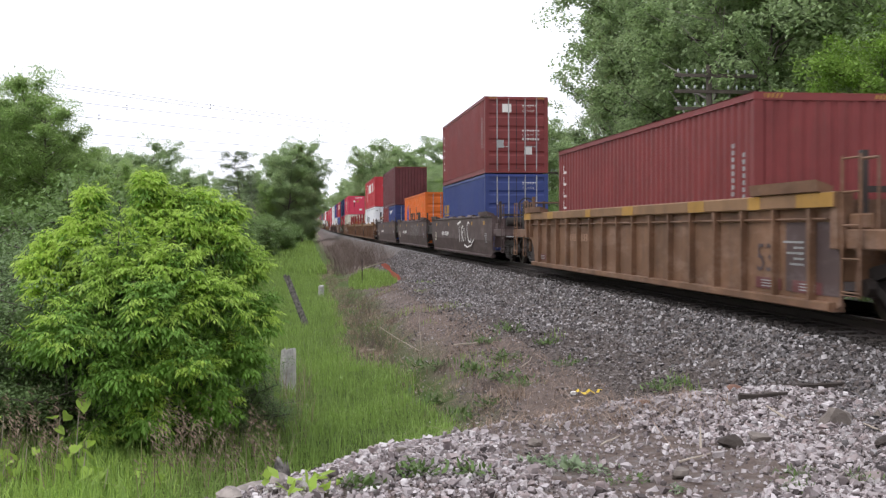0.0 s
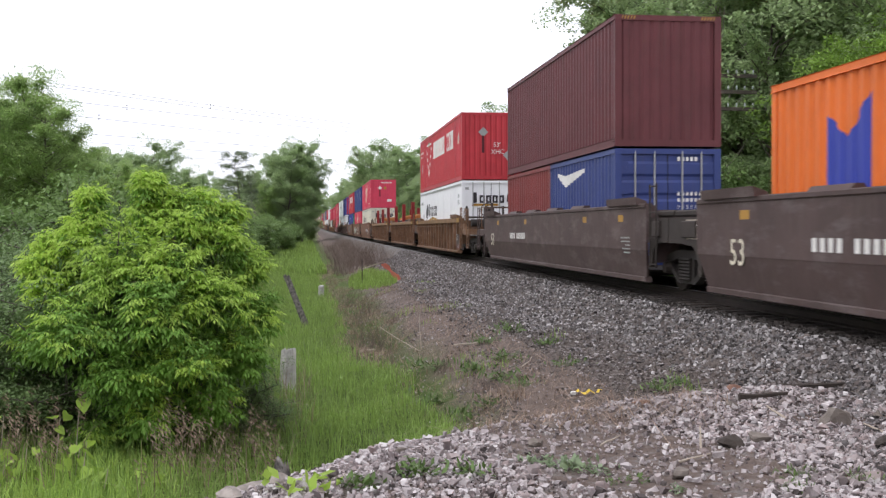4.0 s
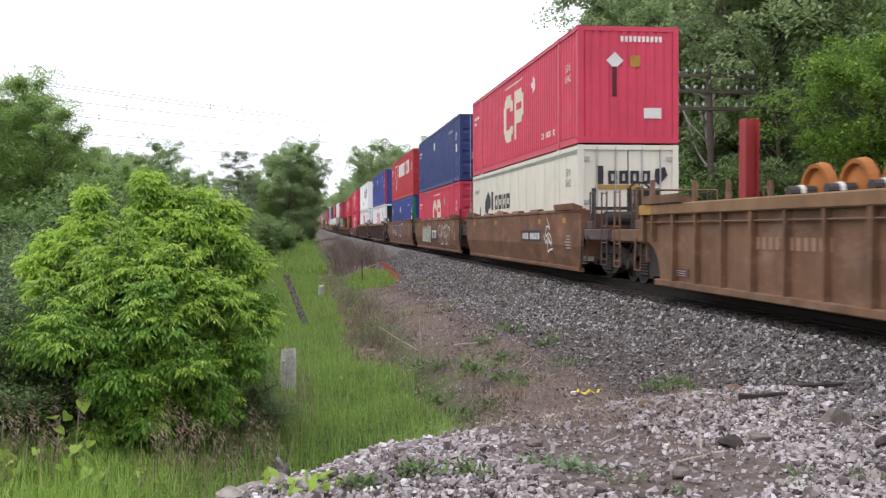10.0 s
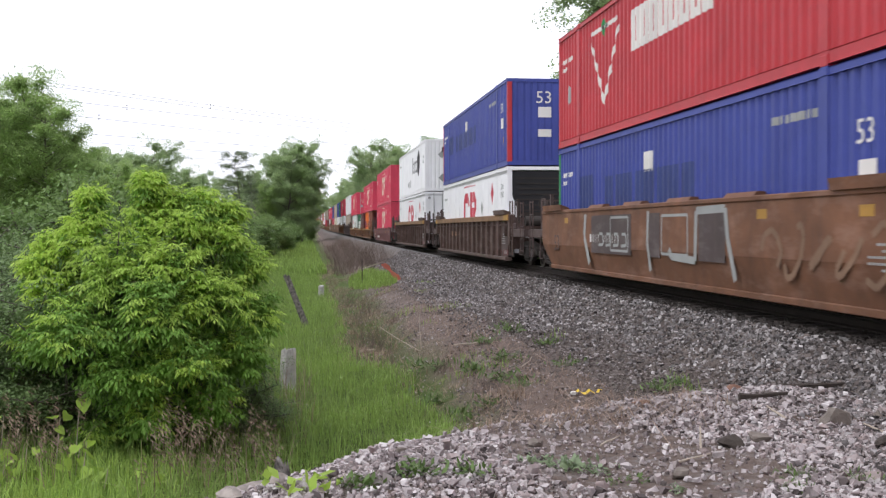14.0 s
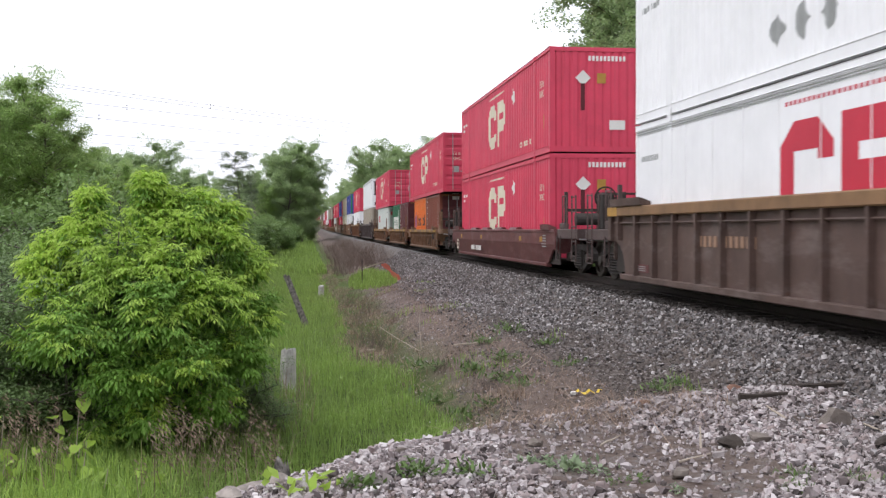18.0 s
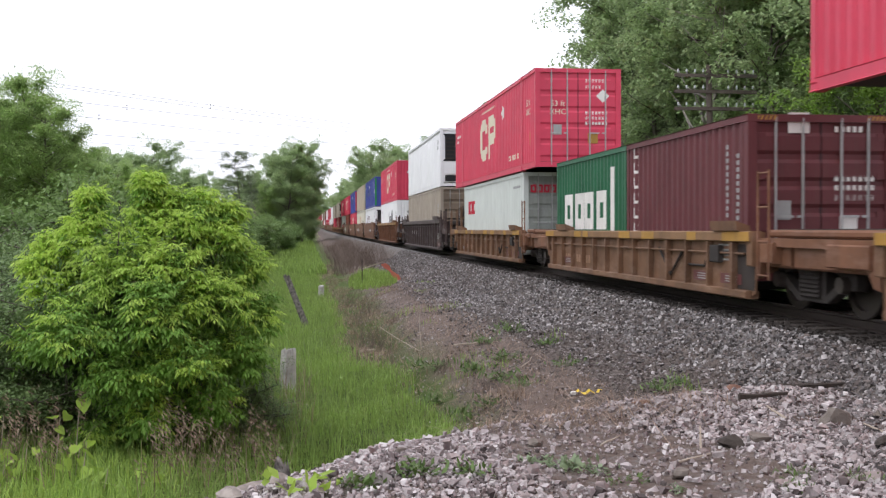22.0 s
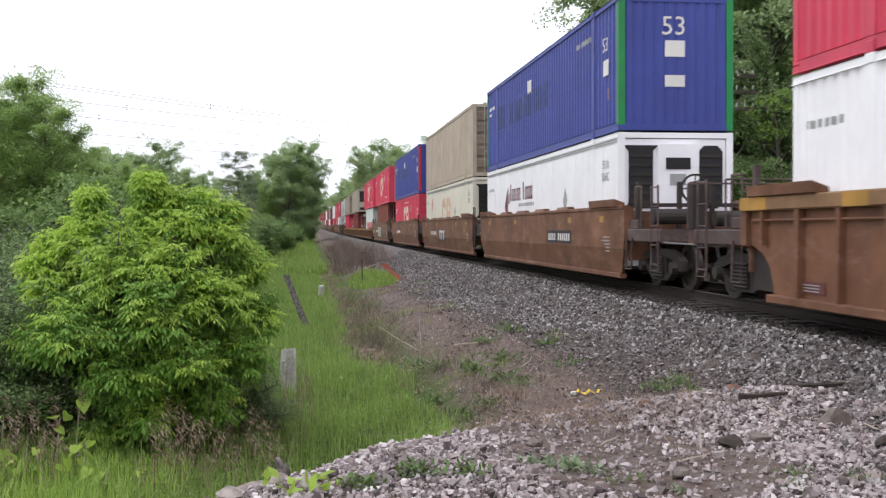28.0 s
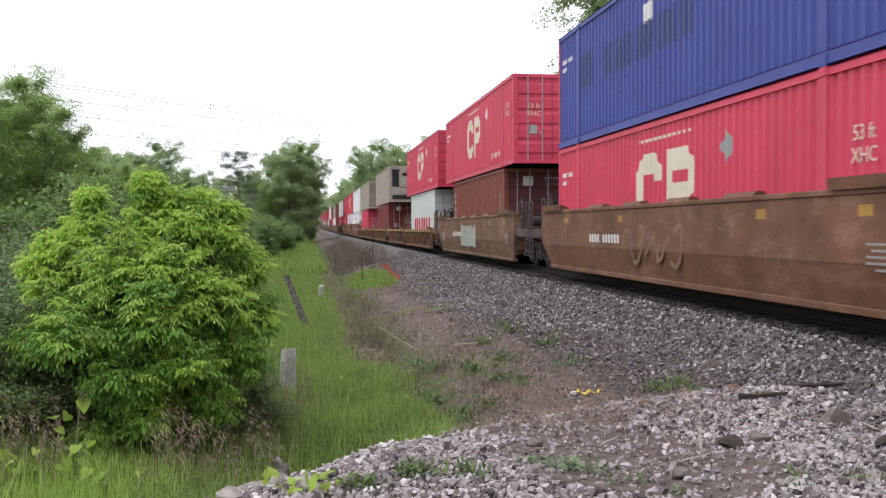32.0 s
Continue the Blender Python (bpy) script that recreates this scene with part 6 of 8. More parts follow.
def build_stones():
    def on_fill(x, y):
        e = fill_edge(x)
        thin = noise.noise((x * 0.55, y * 0.55, 9)) > -0.02 or x > 3.1 or abs(y - e + 0.7) < 0.8
        on_shoulder = lerp_table(x, CROSS) > -0.36 - 0.032 * y + 0.02
        if bare_soil(x, y) and stone_rnd.random() > 0.16:
            return False
        return y < e + 0.3 and (thin or stone_rnd.random() < 0.5) and not on_shoulder
    xy = scatter(rng, 90000, -1.4, 6.4, 5.0, 11.6, on_fill)
    u = rng.uniform(0, 1, len(xy))
    sz = np.where(u < 0.05, rng.uniform(0.028, 0.044, len(xy)), np.where(u < 0.5, rng.uniform(0.014, 0.027, len(xy)), rng.uniform(0.006, 0.015, len(xy))))
    z = ground_many(xy) + sz * rng.uniform(0.1, 1.1, len(xy))
    stones("crushed_stone_heap", np.column_stack([xy, z]), sz, PALE_STONE, rng, "loose pale crushed stone on the crossing approach")

    def on_ballast(x, y):
        toe = lerp_table(y, BALLAST_TOE) + 0.4 * noise.noise((y * 0.35, 1, 1)) + 0.25 * noise.noise((y * 1.4, 4, 1))
        if x > toe:
            return True
        return stone_rnd.random() < 0.22 * max(0.0, 1 - (toe - x) / 1.3)

    xy = scatter(rng, 84000, 3.4, 6.3, 6.0, 66, on_ballast, 1.7)
    sz = rng.uniform(0.016, 0.04, len(xy))
    z = ground_many(xy) + sz * rng.uniform(0.1, 0.8, len(xy))
    stones("ballast", np.column_stack([xy, z]), sz, GREY_STONE, rng, "grey crushed-rock ballast on the track shoulder")
    # track bed stones: near-black colour stands for shade under the train too
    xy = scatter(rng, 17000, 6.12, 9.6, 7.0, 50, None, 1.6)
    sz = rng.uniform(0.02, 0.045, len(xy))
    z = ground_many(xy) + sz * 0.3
    stones("oily_shade_ballast", np.column_stack([xy, z]), sz, OILY_SHADE_STONE, rng, "oil-stained ballast between the rails, blackened as the train's shade")
    xy = scatter(rng, 15000, 4.0, 6.3, 9.5, 24, lambda x, y: lerp_table(y, BALLAST_TOE) - 1.7 < x < lerp_table(y, BALLAST_TOE) + 0.3, 1.3)
    sz = rng.uniform(0.01, 0.034, len(xy)) * rng.uniform(0.6, 1.1, len(xy))
    stones("toe_stones", np.column_stack([xy, ground_many(xy) + sz * 0.4]), sz, TOE_STONE, rng, "dirty brown ballast at the foot of the shoulder")
    # half-buried dark stone and pale chips on the trodden soil between bank and ballast
    xy = scatter(rng, 26000, 2.2, 6.0, 10.4, 40, lambda x, y: noise.noise((x * 1.1, y * 0.6, 21)) > -0.25 + 0.35 * max(0.0, 3.2 - x), 1.7)
    sz = np.where(rng.uniform(0, 1, len(xy)) < 0.15, rng.uniform(0.018, 0.036, len(xy)), rng.uniform(0.006, 0.016, len(xy)))
    stones("stray_stones", np.column_stack([xy, ground_many(xy) + sz * 0.2]), sz, TOE_STONE, rng, "dirty stones half sunk in brown soil")
    xy = scatter(rng, 2600, 1.4, 5.4, 10.4, 36, None, 1.5)
    sz = rng.uniform(0.008, 0.024, len(xy))
    stones("pale_chips", np.column_stack([xy, ground_many(xy) + sz * 0.4]), sz, PALE_STONE, rng, "scattered pale stone chips on soil")


build_stones()

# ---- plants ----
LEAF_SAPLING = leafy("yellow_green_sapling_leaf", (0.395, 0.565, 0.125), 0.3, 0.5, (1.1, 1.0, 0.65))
# mature and inner sapling leaves: darker colours that hold the crown's shade
LEAF_MATURE_SHADE = leafy("mature_leaf_with_shade", (0.17, 0.31, 0.062), 0.3, 0.35, (1.0, 1.0, 0.7))
LEAF_INNER_SHADE = leafy("inner_shade_leaf", (0.10, 0.165, 0.05), 0.35, 0.25)
LEAF_SHRUB = leafy("mid_green_leaf", (0.17, 0.25, 0.095), 0.4, 0.4)
LEAF_DULL = leafy("grey_green_leaf", (0.16, 0.23, 0.10), 0.4, 0.32)
LEAF_WOOD = leafy("forest_leaf", (0.33, 0.415, 0.235), 0.4, 0.5)
LEAF_BRIGHT = leafy("bright_forest_leaf", (0.33, 0.44, 0.18), 0.4, 0.5)
LEAF_LIME = leafy("lime_green_leaf", (0.22, 0.335, 0.075), 0.35, 0.45)
LEAF_PINE = leafy("pine_needles", (0.16, 0.20, 0.13), 0.4, 0.25)
GRASS = leafy("fresh_grass", (0.245, 0.345, 0.10), 0.4, 0.4)
BRIGHT_GRASS = leafy("bright_young_grass", (0.36, 0.48, 0.13), 0.35, 0.45)
STRAW = leafy("dead_straw", (0.25, 0.187, 0.14), 0.6, 0.2, (1.0, 0.95, 0.9))
PALE_BARK = surface("bleached_dead_wood", (0.34, 0.31, 0.28), 0.9, amount=0.35, bump=0.5, fine=18, coarse=3)
BARK = surface("grey_bark", (0.14, 0.12, 0.10), 0.9, amount=0.4, bump=0.6, fine=18, coarse=3)
WEATHERED = surface("weathered_post_wood", (0.56, 0.54, 0.51), 0.9, amount=0.4, bump=0.6, fine=25, coarse=4, streak=0.25)


def leaf_mesh(name, spots, size, material, rng, droop=0.3, slim=0.5):
    """Many small pointed leaves, each a folded rhombus, round the given spots."""
    n = len(spots)
    a = rng.uniform(0, 6.283, n)
    tilt = rng.normal(-droop, 0.45, n)
    d = np.stack([np.cos(a) * np.cos(tilt), np.sin(a) * np.cos(tilt), np.sin(tilt)], 1)
    s = np.stack([-np.sin(a), np.cos(a), rng.normal(0, 0.35, n)], 1)
    L = np.asarray(size) * rng.uniform(0.65, 1.25, n) if np.ndim(size) else size * rng.uniform(0.65, 1.25, n)
    L = L[:, None]
    p = np.asarray(spots)
    v = np.stack([p, p + d * L * 0.45 + s * L * slim * 0.5, p + d * L, p + d * L * 0.45 - s * L * slim * 0.5], 1)
    f = np.arange(4 * n).reshape(n, 4)
    return big_mesh(name, v.reshape(-1, 3), f, material)


def limb(geo, a, b, r0, r1, rnd, bend=0.12, seg=3, sides=6):
    """A crooked tapered limb; returns its points."""
    a, b = Vector(a), Vector(b)
    length = (b - a).length
    pts = [a]
    for i in range(1, seg):
        f = i / seg
        pts.append(a.lerp(b, f) + Vector((rnd.gauss(0, bend), rnd.gauss(0, bend), rnd.gauss(0, bend * 0.5))) * length * 0.4)
    pts.append(b)
    for i in range(seg):
        geo.rod(pts[i], pts[i + 1], r0 + (r1 - r0) * i / seg, r0 + (r1 - r0) * (i + 1) / seg, sides)
    return pts


def make_tree(name, label, seed, height, spread, leaves, leaf, mat, bare=0.22, clump=0.55, limbs=22, trunk_r=0.16, slim=0.6, stems=1, upward=0.5, category="tree", dead=0):
    rnd, rg = random.Random(seed), np.random.default_rng(seed)
    t = thing(name, label, category, category + "s beside the track")
    wood, spots = Geo(), []
    for st in range(stems):
        lean = Vector((rnd.gauss(0, 0.05 if stems == 1 else 0.3), rnd.gauss(0, 0.05 if stems == 1 else 0.3), 1))
        top = lean * height * (1 if st == 0 else rnd.uniform(0.6, 0.95))
        trunk = limb(wood, (0, 0, -0.3), top, trunk_r / (1 if stems == 1 else 1.8), 0.02, rnd, 0.05, 6, 8)
        for i in range(max(3, limbs // stems)):
            f = bare + (1 - bare) * ((i + rnd.random()) / (limbs // stems))
            f = min(f, 0.97)
            k = min(5, int(f * 6))
            p = trunk[k].lerp(trunk[k + 1], f * 6 - k)
            reach = spread * (0.35 + 0.65 * math.sin(math.pi * min(1, (1 - f) * 0.85 + 0.16))) * rnd.uniform(0.65, 1.15)
            a = i * 2.4 + rnd.uniform(-0.5, 0.5)
            tip = p + Vector((math.cos(a) * reach, math.sin(a) * reach, reach * upward * rnd.uniform(0.3, 1.5)))
            pts = limb(wood, p, tip, 0.02 + trunk_r * 0.32 * (1 - f * 0.7), 0.012, rnd, 0.12, 3, 5)
            if rnd.random() < dead:
                continue
            for j in range(5):
                q = pts[1].lerp(pts[3], rnd.random() ** 0.7)
                tw = q + Vector((rnd.gauss(0, 1), rnd.gauss(0, 1), rnd.gauss(0.2, 0.6))) * reach * 0.28
                wood.rod(q, tw, 0.012, 0.005, 4)
                spots.append((tw, clump * rnd.uniform(0.6, 1.3)))
                spots.append((q, clump * rnd.uniform(0.4, 0.9)))
    part("trunk", wood, PALE_BARK if dead > 1 else BARK, t, "bark-covered trunk and limbs")
    if not spots:
        return t
    per = max(3, leaves // max(1, len(spots)))
    c = np.repeat(np.array([tuple(p) for p, _ in spots]), per, 0)
    r = np.repeat(np.array([q for _, q in spots]), per)[:, None]
    way = rg.normal(0, 1, (len(c), 3)) + np.array([0, 0, 0.35])
    way /= np.linalg.norm(way, axis=1, keepdims=True)
    where = c + way * r * rg.uniform(0.25, 1, (len(c), 1)) ** 0.6 * 1.05 * np.array([1, 1, 0.75])
    part("crown", leaf_mesh("crown", where, leaf, mat, rg, 0.3, slim), None, t, "leafy crown")
    return t


def place(ob, x, y, turn=0.0, size=1.0, z=None):
    m = pose(x, y, ground_z(x, y) if z is None else z, 0, 0, turn) @ Matrix.Scale(size, 4)
    ob.matrix_basis = m
    return ob


def copy_at(ob, x, y, turn, size):
    o = copy_thing(ob, Matrix())
    return place(o, x, y, turn, size)


tree_rnd = random.Random(21)
OAK = make_tree("deciduous_tree", "tall leafy deciduous tree beside the line", 1, 15.0, 4.3, 64000, 0.21, LEAF_WOOD, 0.12, 0.95, 36, 0.22, slim=0.7)
ASH = make_tree("deciduous_tree", "tall deciduous tree with open crown and bare limbs", 2, 15.0, 3.6, 46000, 0.2, LEAF_WOOD, 0.2, 0.85, 32, 0.17, upward=0.8, dead=0.25)
ASPEN = make_tree("deciduous_tree", "slender bright green deciduous tree", 3, 12.0, 2.5, 64000, 0.15, LEAF_BRIGHT, 0.03, 0.8, 48, 0.12, upward=0.75)
PINE = make_tree("pine_tree", "dark ragged pine tree", 4, 15.0, 3.4, 34000, 0.3, LEAF_PINE, 0.2, 0.8, 30, 0.2, slim=0.14, upward=0.12)
SNAG = make_tree("bare_tree", "grey leafless dead tree", 6, 13.0, 2.4, 60, 0.1, LEAF_WOOD, 0.3, 0.4, 26, 0.14, upward=1.0, dead=1.1)
SHRUB = make_tree("shrub", "dense green trackside shrub", 5, 2.6, 1.7, 20000, 0.12, LEAF_SHRUB, 0.0, 0.5, 34, 0.06, stems=5, category="shrub")
FINE_SHRUB = make_tree("shrub", "grey-green bush with small leaves", 7, 1.8, 1.3, 36000, 0.055, LEAF_DULL, 0.0, 0.42, 40, 0.05, stems=6, category="shrub")

MAPLE = make_tree("deciduous_tree", "bright lime green young tree beside the wood", 9, 8.0, 2.6, 44000, 0.13, LEAF_LIME, 0.08, 0.6, 36, 0.1)
protos = [OAK, ASH, ASPEN, PINE, SNAG, MAPLE]
# the wood behind the track: tall and close by, lower farther off; x, y, kind, size
spots = [(17.9, 30.0, 5, 0.95), (21, 28.5, 5, 1.25), (17.2, 43.5, 0, 0.75), (33, 58, 0, 1.2), (31, 66, 1, 1.1), (20.5, 32.5, 1, 1.0), (17.8, 37, 1, 0.85), (22, 38, 0, 1.05), (18.8, 42, 1, 1.1), (23.5, 45, 1, 1.2), (16.3, 40.3, 4, 1.05), (16.0, 52, 4, 0.7), (18.5, 51, 0, 0.98), (21.5, 53, 1, 1.15), (20.9, 56.5, 0, 1.0), (22.8, 60, 0, 1.15), (19.2, 62, 1, 1.02), (17.2, 46, 3, 0.5), (26, 27, 2, 0.95), (21.5, 26, 2, 0.95), (27, 52, 0, 1.2), (25, 68, 0, 1.1), (18.2, 30.5, 3, 0.36), (20.0, 67, 4, 0.85)]
for i in range(9):
    y = 74 + i * 11
    spots.append((tree_rnd.uniform(16.5, 19), y, tree_rnd.choice([0, 1, 2, 0]), tree_rnd.uniform(0.58, 0.69)))
    spots.append((tree_rnd.uniform(21, 27), y + 5, tree_rnd.choice([0, 1, 0, 3]), tree_rnd.uniform(0.66, 0.76)))
for i in range(18):
    y = 176 + i * 20
    spots.append((tree_rnd.uniform(15, 17.5), y, tree_rnd.choice([0, 1, 0]), tree_rnd.uniform(0.85, 1.15)))
    spots.append((tree_rnd.uniform(21, 27), y + 8, tree_rnd.choice([0, 0, 3]), tree_rnd.uniform(1.0, 1.2)))
# trees on the ditch side
spots += [(-13.3, 50, 2, 0.74), (-11.4, 48, 2, 0.62), (-14.6, 47, 2, 0.66), (-18.8, 112, 0, 0.568), (-16.2, 150, 0, 0.585), (-13.6, 156, 0, 0.55), (-10.8, 150, 1, 0.4), (-2.0, 184, 0, 1.04), (-15.8, 54, 2, 0.56), (-11.0, 53, 2, 0.506), (-10.2, 57, 2, 0.452), (-19, 60, 0, 0.56), (-14.2, 52, 2, 0.542), (-17.5, 57, 2, 0.542), (-12.2, 60, 2, 0.524), (-10.9, 51, 2, 0.452), (-16, 70, 0, 0.497), (-21, 72, 0, 0.633), (-9.2, 62, 2, 0.416), (-13.5, 75, 0, 0.452), (-15.0, 92, 2, 0.602), (-16.6, 110, 0, 0.654), (-13.0, 114, 0, 0.516), (-22, 118, 0, 0.619), (-20.6, 200, 0, 0.8), (-16, 205, 1, 0.76), (-27, 180, 0, 0.85), (-10.6, 170, 3, 0.98), (-8.2, 176, 4, 0.8), (-8.8, 190, 0, 0.72), (-6.3, 178, 2, 0.75), (-3.4, 180, 0, 0.98), (-0.6, 186, 0, 0.86), (-5.2, 192, 1, 1.0), (0.6, 200, 2, 0.9)]
for i in range(12):
    spots.append((tree_rnd.uniform(-6, -1.5) - (i % 3) * 7, 225 + i * 26, tree_rnd.choice([0, 1]), tree_rnd.uniform(0.85, 1.05)))
# woods that close the view far off
for i in range(22):
    spots.append((-70 + i * 9 + tree_rnd.uniform(-3, 3), tree_rnd.uniform(840, 930), 0, tree_rnd.uniform(1.3, 1.7)))
used = set()
for x, y, k, s in spots:
    if k not in used:
        used.add(k)
        place(protos[k], x, y, tree_rnd.uniform(0, 360), s)
    else:
        copy_at(protos[k], x, y, tree_rnd.uniform(0, 360), s)
place(SHRUB, -5.2, 24, 0, 1.1)
for i in range(46):
    y = 27 + i * 3.1 + tree_rnd.uniform(-1, 1)
    copy_at(SHRUB, -4.6 - tree_rnd.uniform(0, 3.5) + min(2.6, y * 0.018), y, tree_rnd.uniform(0, 360), tree_rnd.uniform(0.75, 1.25))
for i in range(34):
    y = 24 + i * 4.4
    copy_at(SHRUB, 13.8 + tree_rnd.uniform(0, 2.5), y, tree_rnd.uniform(0, 360), tree_rnd.uniform(0.7, 1.5))
place(FINE_SHRUB, -3.7, 13.6, 10, 1.0)
for x, y, s in ((-4.9, 14.8, 1.0), (-3.2, 15.4, 1.0), (-5.6, 17.5, 1.15), (-3.9, 18.5, 1.1), (-2.2, 15.8, 0.8), (-6.8, 20.5, 1.2), (-2.9, 12.6, 0.75), (-1.35, 15.0, 0.5), (-4.0, 12.4, 0.7), (-3.4, 13.0, 0.85), (-0.75, 13.2, 0.42)):
    copy_at(FINE_SHRUB, x, y, tree_rnd.uniform(0, 360), s)


def compound_leaves(name, spots, ways, length, material, rg):
    """Box-elder leaves: an arching stalk with five narrow pointed leaflets that hang from it."""
    n = len(spots)
    d = ways / np.linalg.norm(ways, axis=1, keepdims=True)
    up = np.tile(np.array([[0.0, 0.0, 1.0]]), (n, 1))
    side = np.cross(d, up)
    side /= np.linalg.norm(side, axis=1, keepdims=True) + 1e-6
    L = (length * rg.uniform(0.7, 1.25, n))[:, None]
    out = []
    for f, sgn, size in ((0.45, 1, 0.5), (0.45, -1, 0.5), (0.75, 1, 0.55), (0.75, -1, 0.55), (1.0, 0, 0.65)):
        p = spots + d * L * f - up * L * 0.32 * f * f
        w = d * (0.5 + 0.45 * (sgn == 0)) + side * sgn * 0.7 - up * rg.uniform(0.25, 1.0, (n, 1))
        w /= np.linalg.norm(w, axis=1, keepdims=True)
        cross = np.cross(w, up + 0.5 * rg.normal(0, 0.6, (n, 3)))
        cross /= np.linalg.norm(cross, axis=1, keepdims=True) + 1e-6
        s = L * size
        sag = up * s * 0.12
        out.append(np.stack([p, p + w * s * 0.38 + cross * s * 0.19, p + w * s - sag, p + w * s * 0.38 - cross * s * 0.19], 1))
    v = np.concatenate(out, 0)
    return big_mesh(name, v.reshape(-1, 3), np.arange(4 * len(v)).reshape(-1, 4), material)


# boughs of the sapling: x, y, height and radius of each leafy mass
BOUGHS = [(0.02, 0.0, 3.06, 0.17), (0.0, 0.0, 2.78, 0.2), (0.0, 0.0, 2.45, 0.32), (-0.62, 0.1, 2.88, 0.17), (-0.66, 0.0, 2.58, 0.24), (-0.72, -0.1, 2.25, 0.32), (0.32, 0.1, 2.84, 0.2), (0.62, 0.0, 2.82, 0.2), (0.88, 0.1, 2.72, 0.19), (0.4, -0.2, 2.45, 0.34), (0.85, -0.1, 2.35, 0.3), (1.05, 0.0, 2.08, 0.3), (-1.02, 0.1, 2.38, 0.2), (-1.1, -0.1, 2.08, 0.28), (0.3, -0.6, 2.1, 0.36), (-0.3, -0.5, 2.1, 0.34), (-0.25, -0.6, 1.95, 0.41), (-0.91, -0.3, 1.76, 0.32), (-1.1, -0.4, 1.28, 0.27), (0.77, -0.5, 1.7, 0.43), (1.21, -0.1, 1.53, 0.3), (0.18, -0.9, 1.58, 0.45), (-0.56, -0.9, 1.38, 0.45), (1.0, -0.4, 1.08, 0.31), (0.47, -0.9, 1.03, 0.37), (-0.11, -1.0, 0.96, 0.36), (0.76, -0.6, 0.58, 0.27), (0.14, -0.9, 0.48, 0.28), (-0.43, -0.7, 0.28, 0.22), (-0.54, 0.7, 1.78, 0.45), (0.54, 0.7, 1.78, 0.45), (0.0, 0.7, 1.95, 0.4), (0.0, 0.7, 1.08, 0.45), (0.9, 0.6, 0.98, 0.37), (-0.95, 0.7, 0.98, 0.45)]


def make_sapling():
    rnd, rg = random.Random(12), np.random.default_rng(12)
    t = thing("box_elder_sapling", "bushy yellow-green sapling with hanging leaves by the ditch", "sapling")
    wood = Geo()
    stems = []
    for i in range(7):
        a = i * 0.9 + rnd.uniform(-0.2, 0.2)
        r = rnd.uniform(0.25, 0.8)
        top = (math.cos(a) * r, math.sin(a) * r, rnd.uniform(2.3, 2.9))
        stems.append(limb(wood, (math.cos(a) * 0.1, math.sin(a) * 0.1, -0.15), top, 0.035, 0.008, rnd, 0.06, 6, 6))
    new_spots, new_ways, shade_spots, shade_ways = [], [], [], []
    for bx, by, bz, br in BOUGHS:
        c = Vector((bx, by, bz))
        st = min(stems, key=lambda q: (q[-1] - c).length)
        k = min(5, max(0, int((bz - 0.5) / 3.0 * 6)))
        limb(wood, st[k], c, 0.016, 0.006, rnd, 0.08, 3, 5)
        for j in range(int(24 + 120 * br)):
            # a shoot that ends in a rosette of leaves, most of them on the bough's top and outside
            w = Vector((rnd.gauss(0, 1) + bx * 0.5, rnd.gauss(0, 1) + by * 0.5, rnd.gauss(0.35, 0.8))).normalized()
            reach = br * rnd.uniform(0.45, 1.12)
            tip = c + Vector((w.x * reach * 1.15, w.y * reach * 1.15, w.z * reach * 1.05))
            if j % 3 == 0:
                wood.rod(c, tip, 0.005, 0.002, 3)
            m = rnd.randint(8, 13)
            # undersides, insides and low shoots take the leaf with shade in its colour
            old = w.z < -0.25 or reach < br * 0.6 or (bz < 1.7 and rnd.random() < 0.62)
            for q in range(m):
                a = q * 2.4 + rnd.uniform(-0.3, 0.3)
                way = Vector((math.cos(a), math.sin(a), 0.0)) * 0.8 + w * 0.6 + Vector((0, 0, rnd.uniform(-0.6, 0.5)))
                (shade_spots if old else new_spots).append(tip - w * 0.012 * q)
                (shade_ways if old else new_ways).append(way)
    # leaves added in a dark colour for the crown's shaded inside
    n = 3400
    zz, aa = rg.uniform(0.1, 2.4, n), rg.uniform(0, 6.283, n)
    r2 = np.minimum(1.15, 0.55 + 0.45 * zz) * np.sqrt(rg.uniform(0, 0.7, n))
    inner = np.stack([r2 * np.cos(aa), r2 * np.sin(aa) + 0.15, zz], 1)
    part("woody_stem", wood, BARK, t, "thin grey-brown stems")
    arr = lambda q: np.array([tuple(v) for v in q])
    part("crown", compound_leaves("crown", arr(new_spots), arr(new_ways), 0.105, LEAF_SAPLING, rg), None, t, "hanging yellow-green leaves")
    part("lower_foliage", compound_leaves("lower_foliage", arr(shade_spots), arr(shade_ways), 0.115, LEAF_MATURE_SHADE, rg), None, t, "fuller green leaves under the new growth, darkened as shade")
    part("inner_foliage", compound_leaves("inner_foliage", inner, rg.normal(0, 1, (n, 3)), 0.16, LEAF_INNER_SHADE, rg), None, t, "leaves inside the crown, coloured dark as its shade")
    return t


place(make_sapling(), -1.84, 12.4, 0, 1.0)


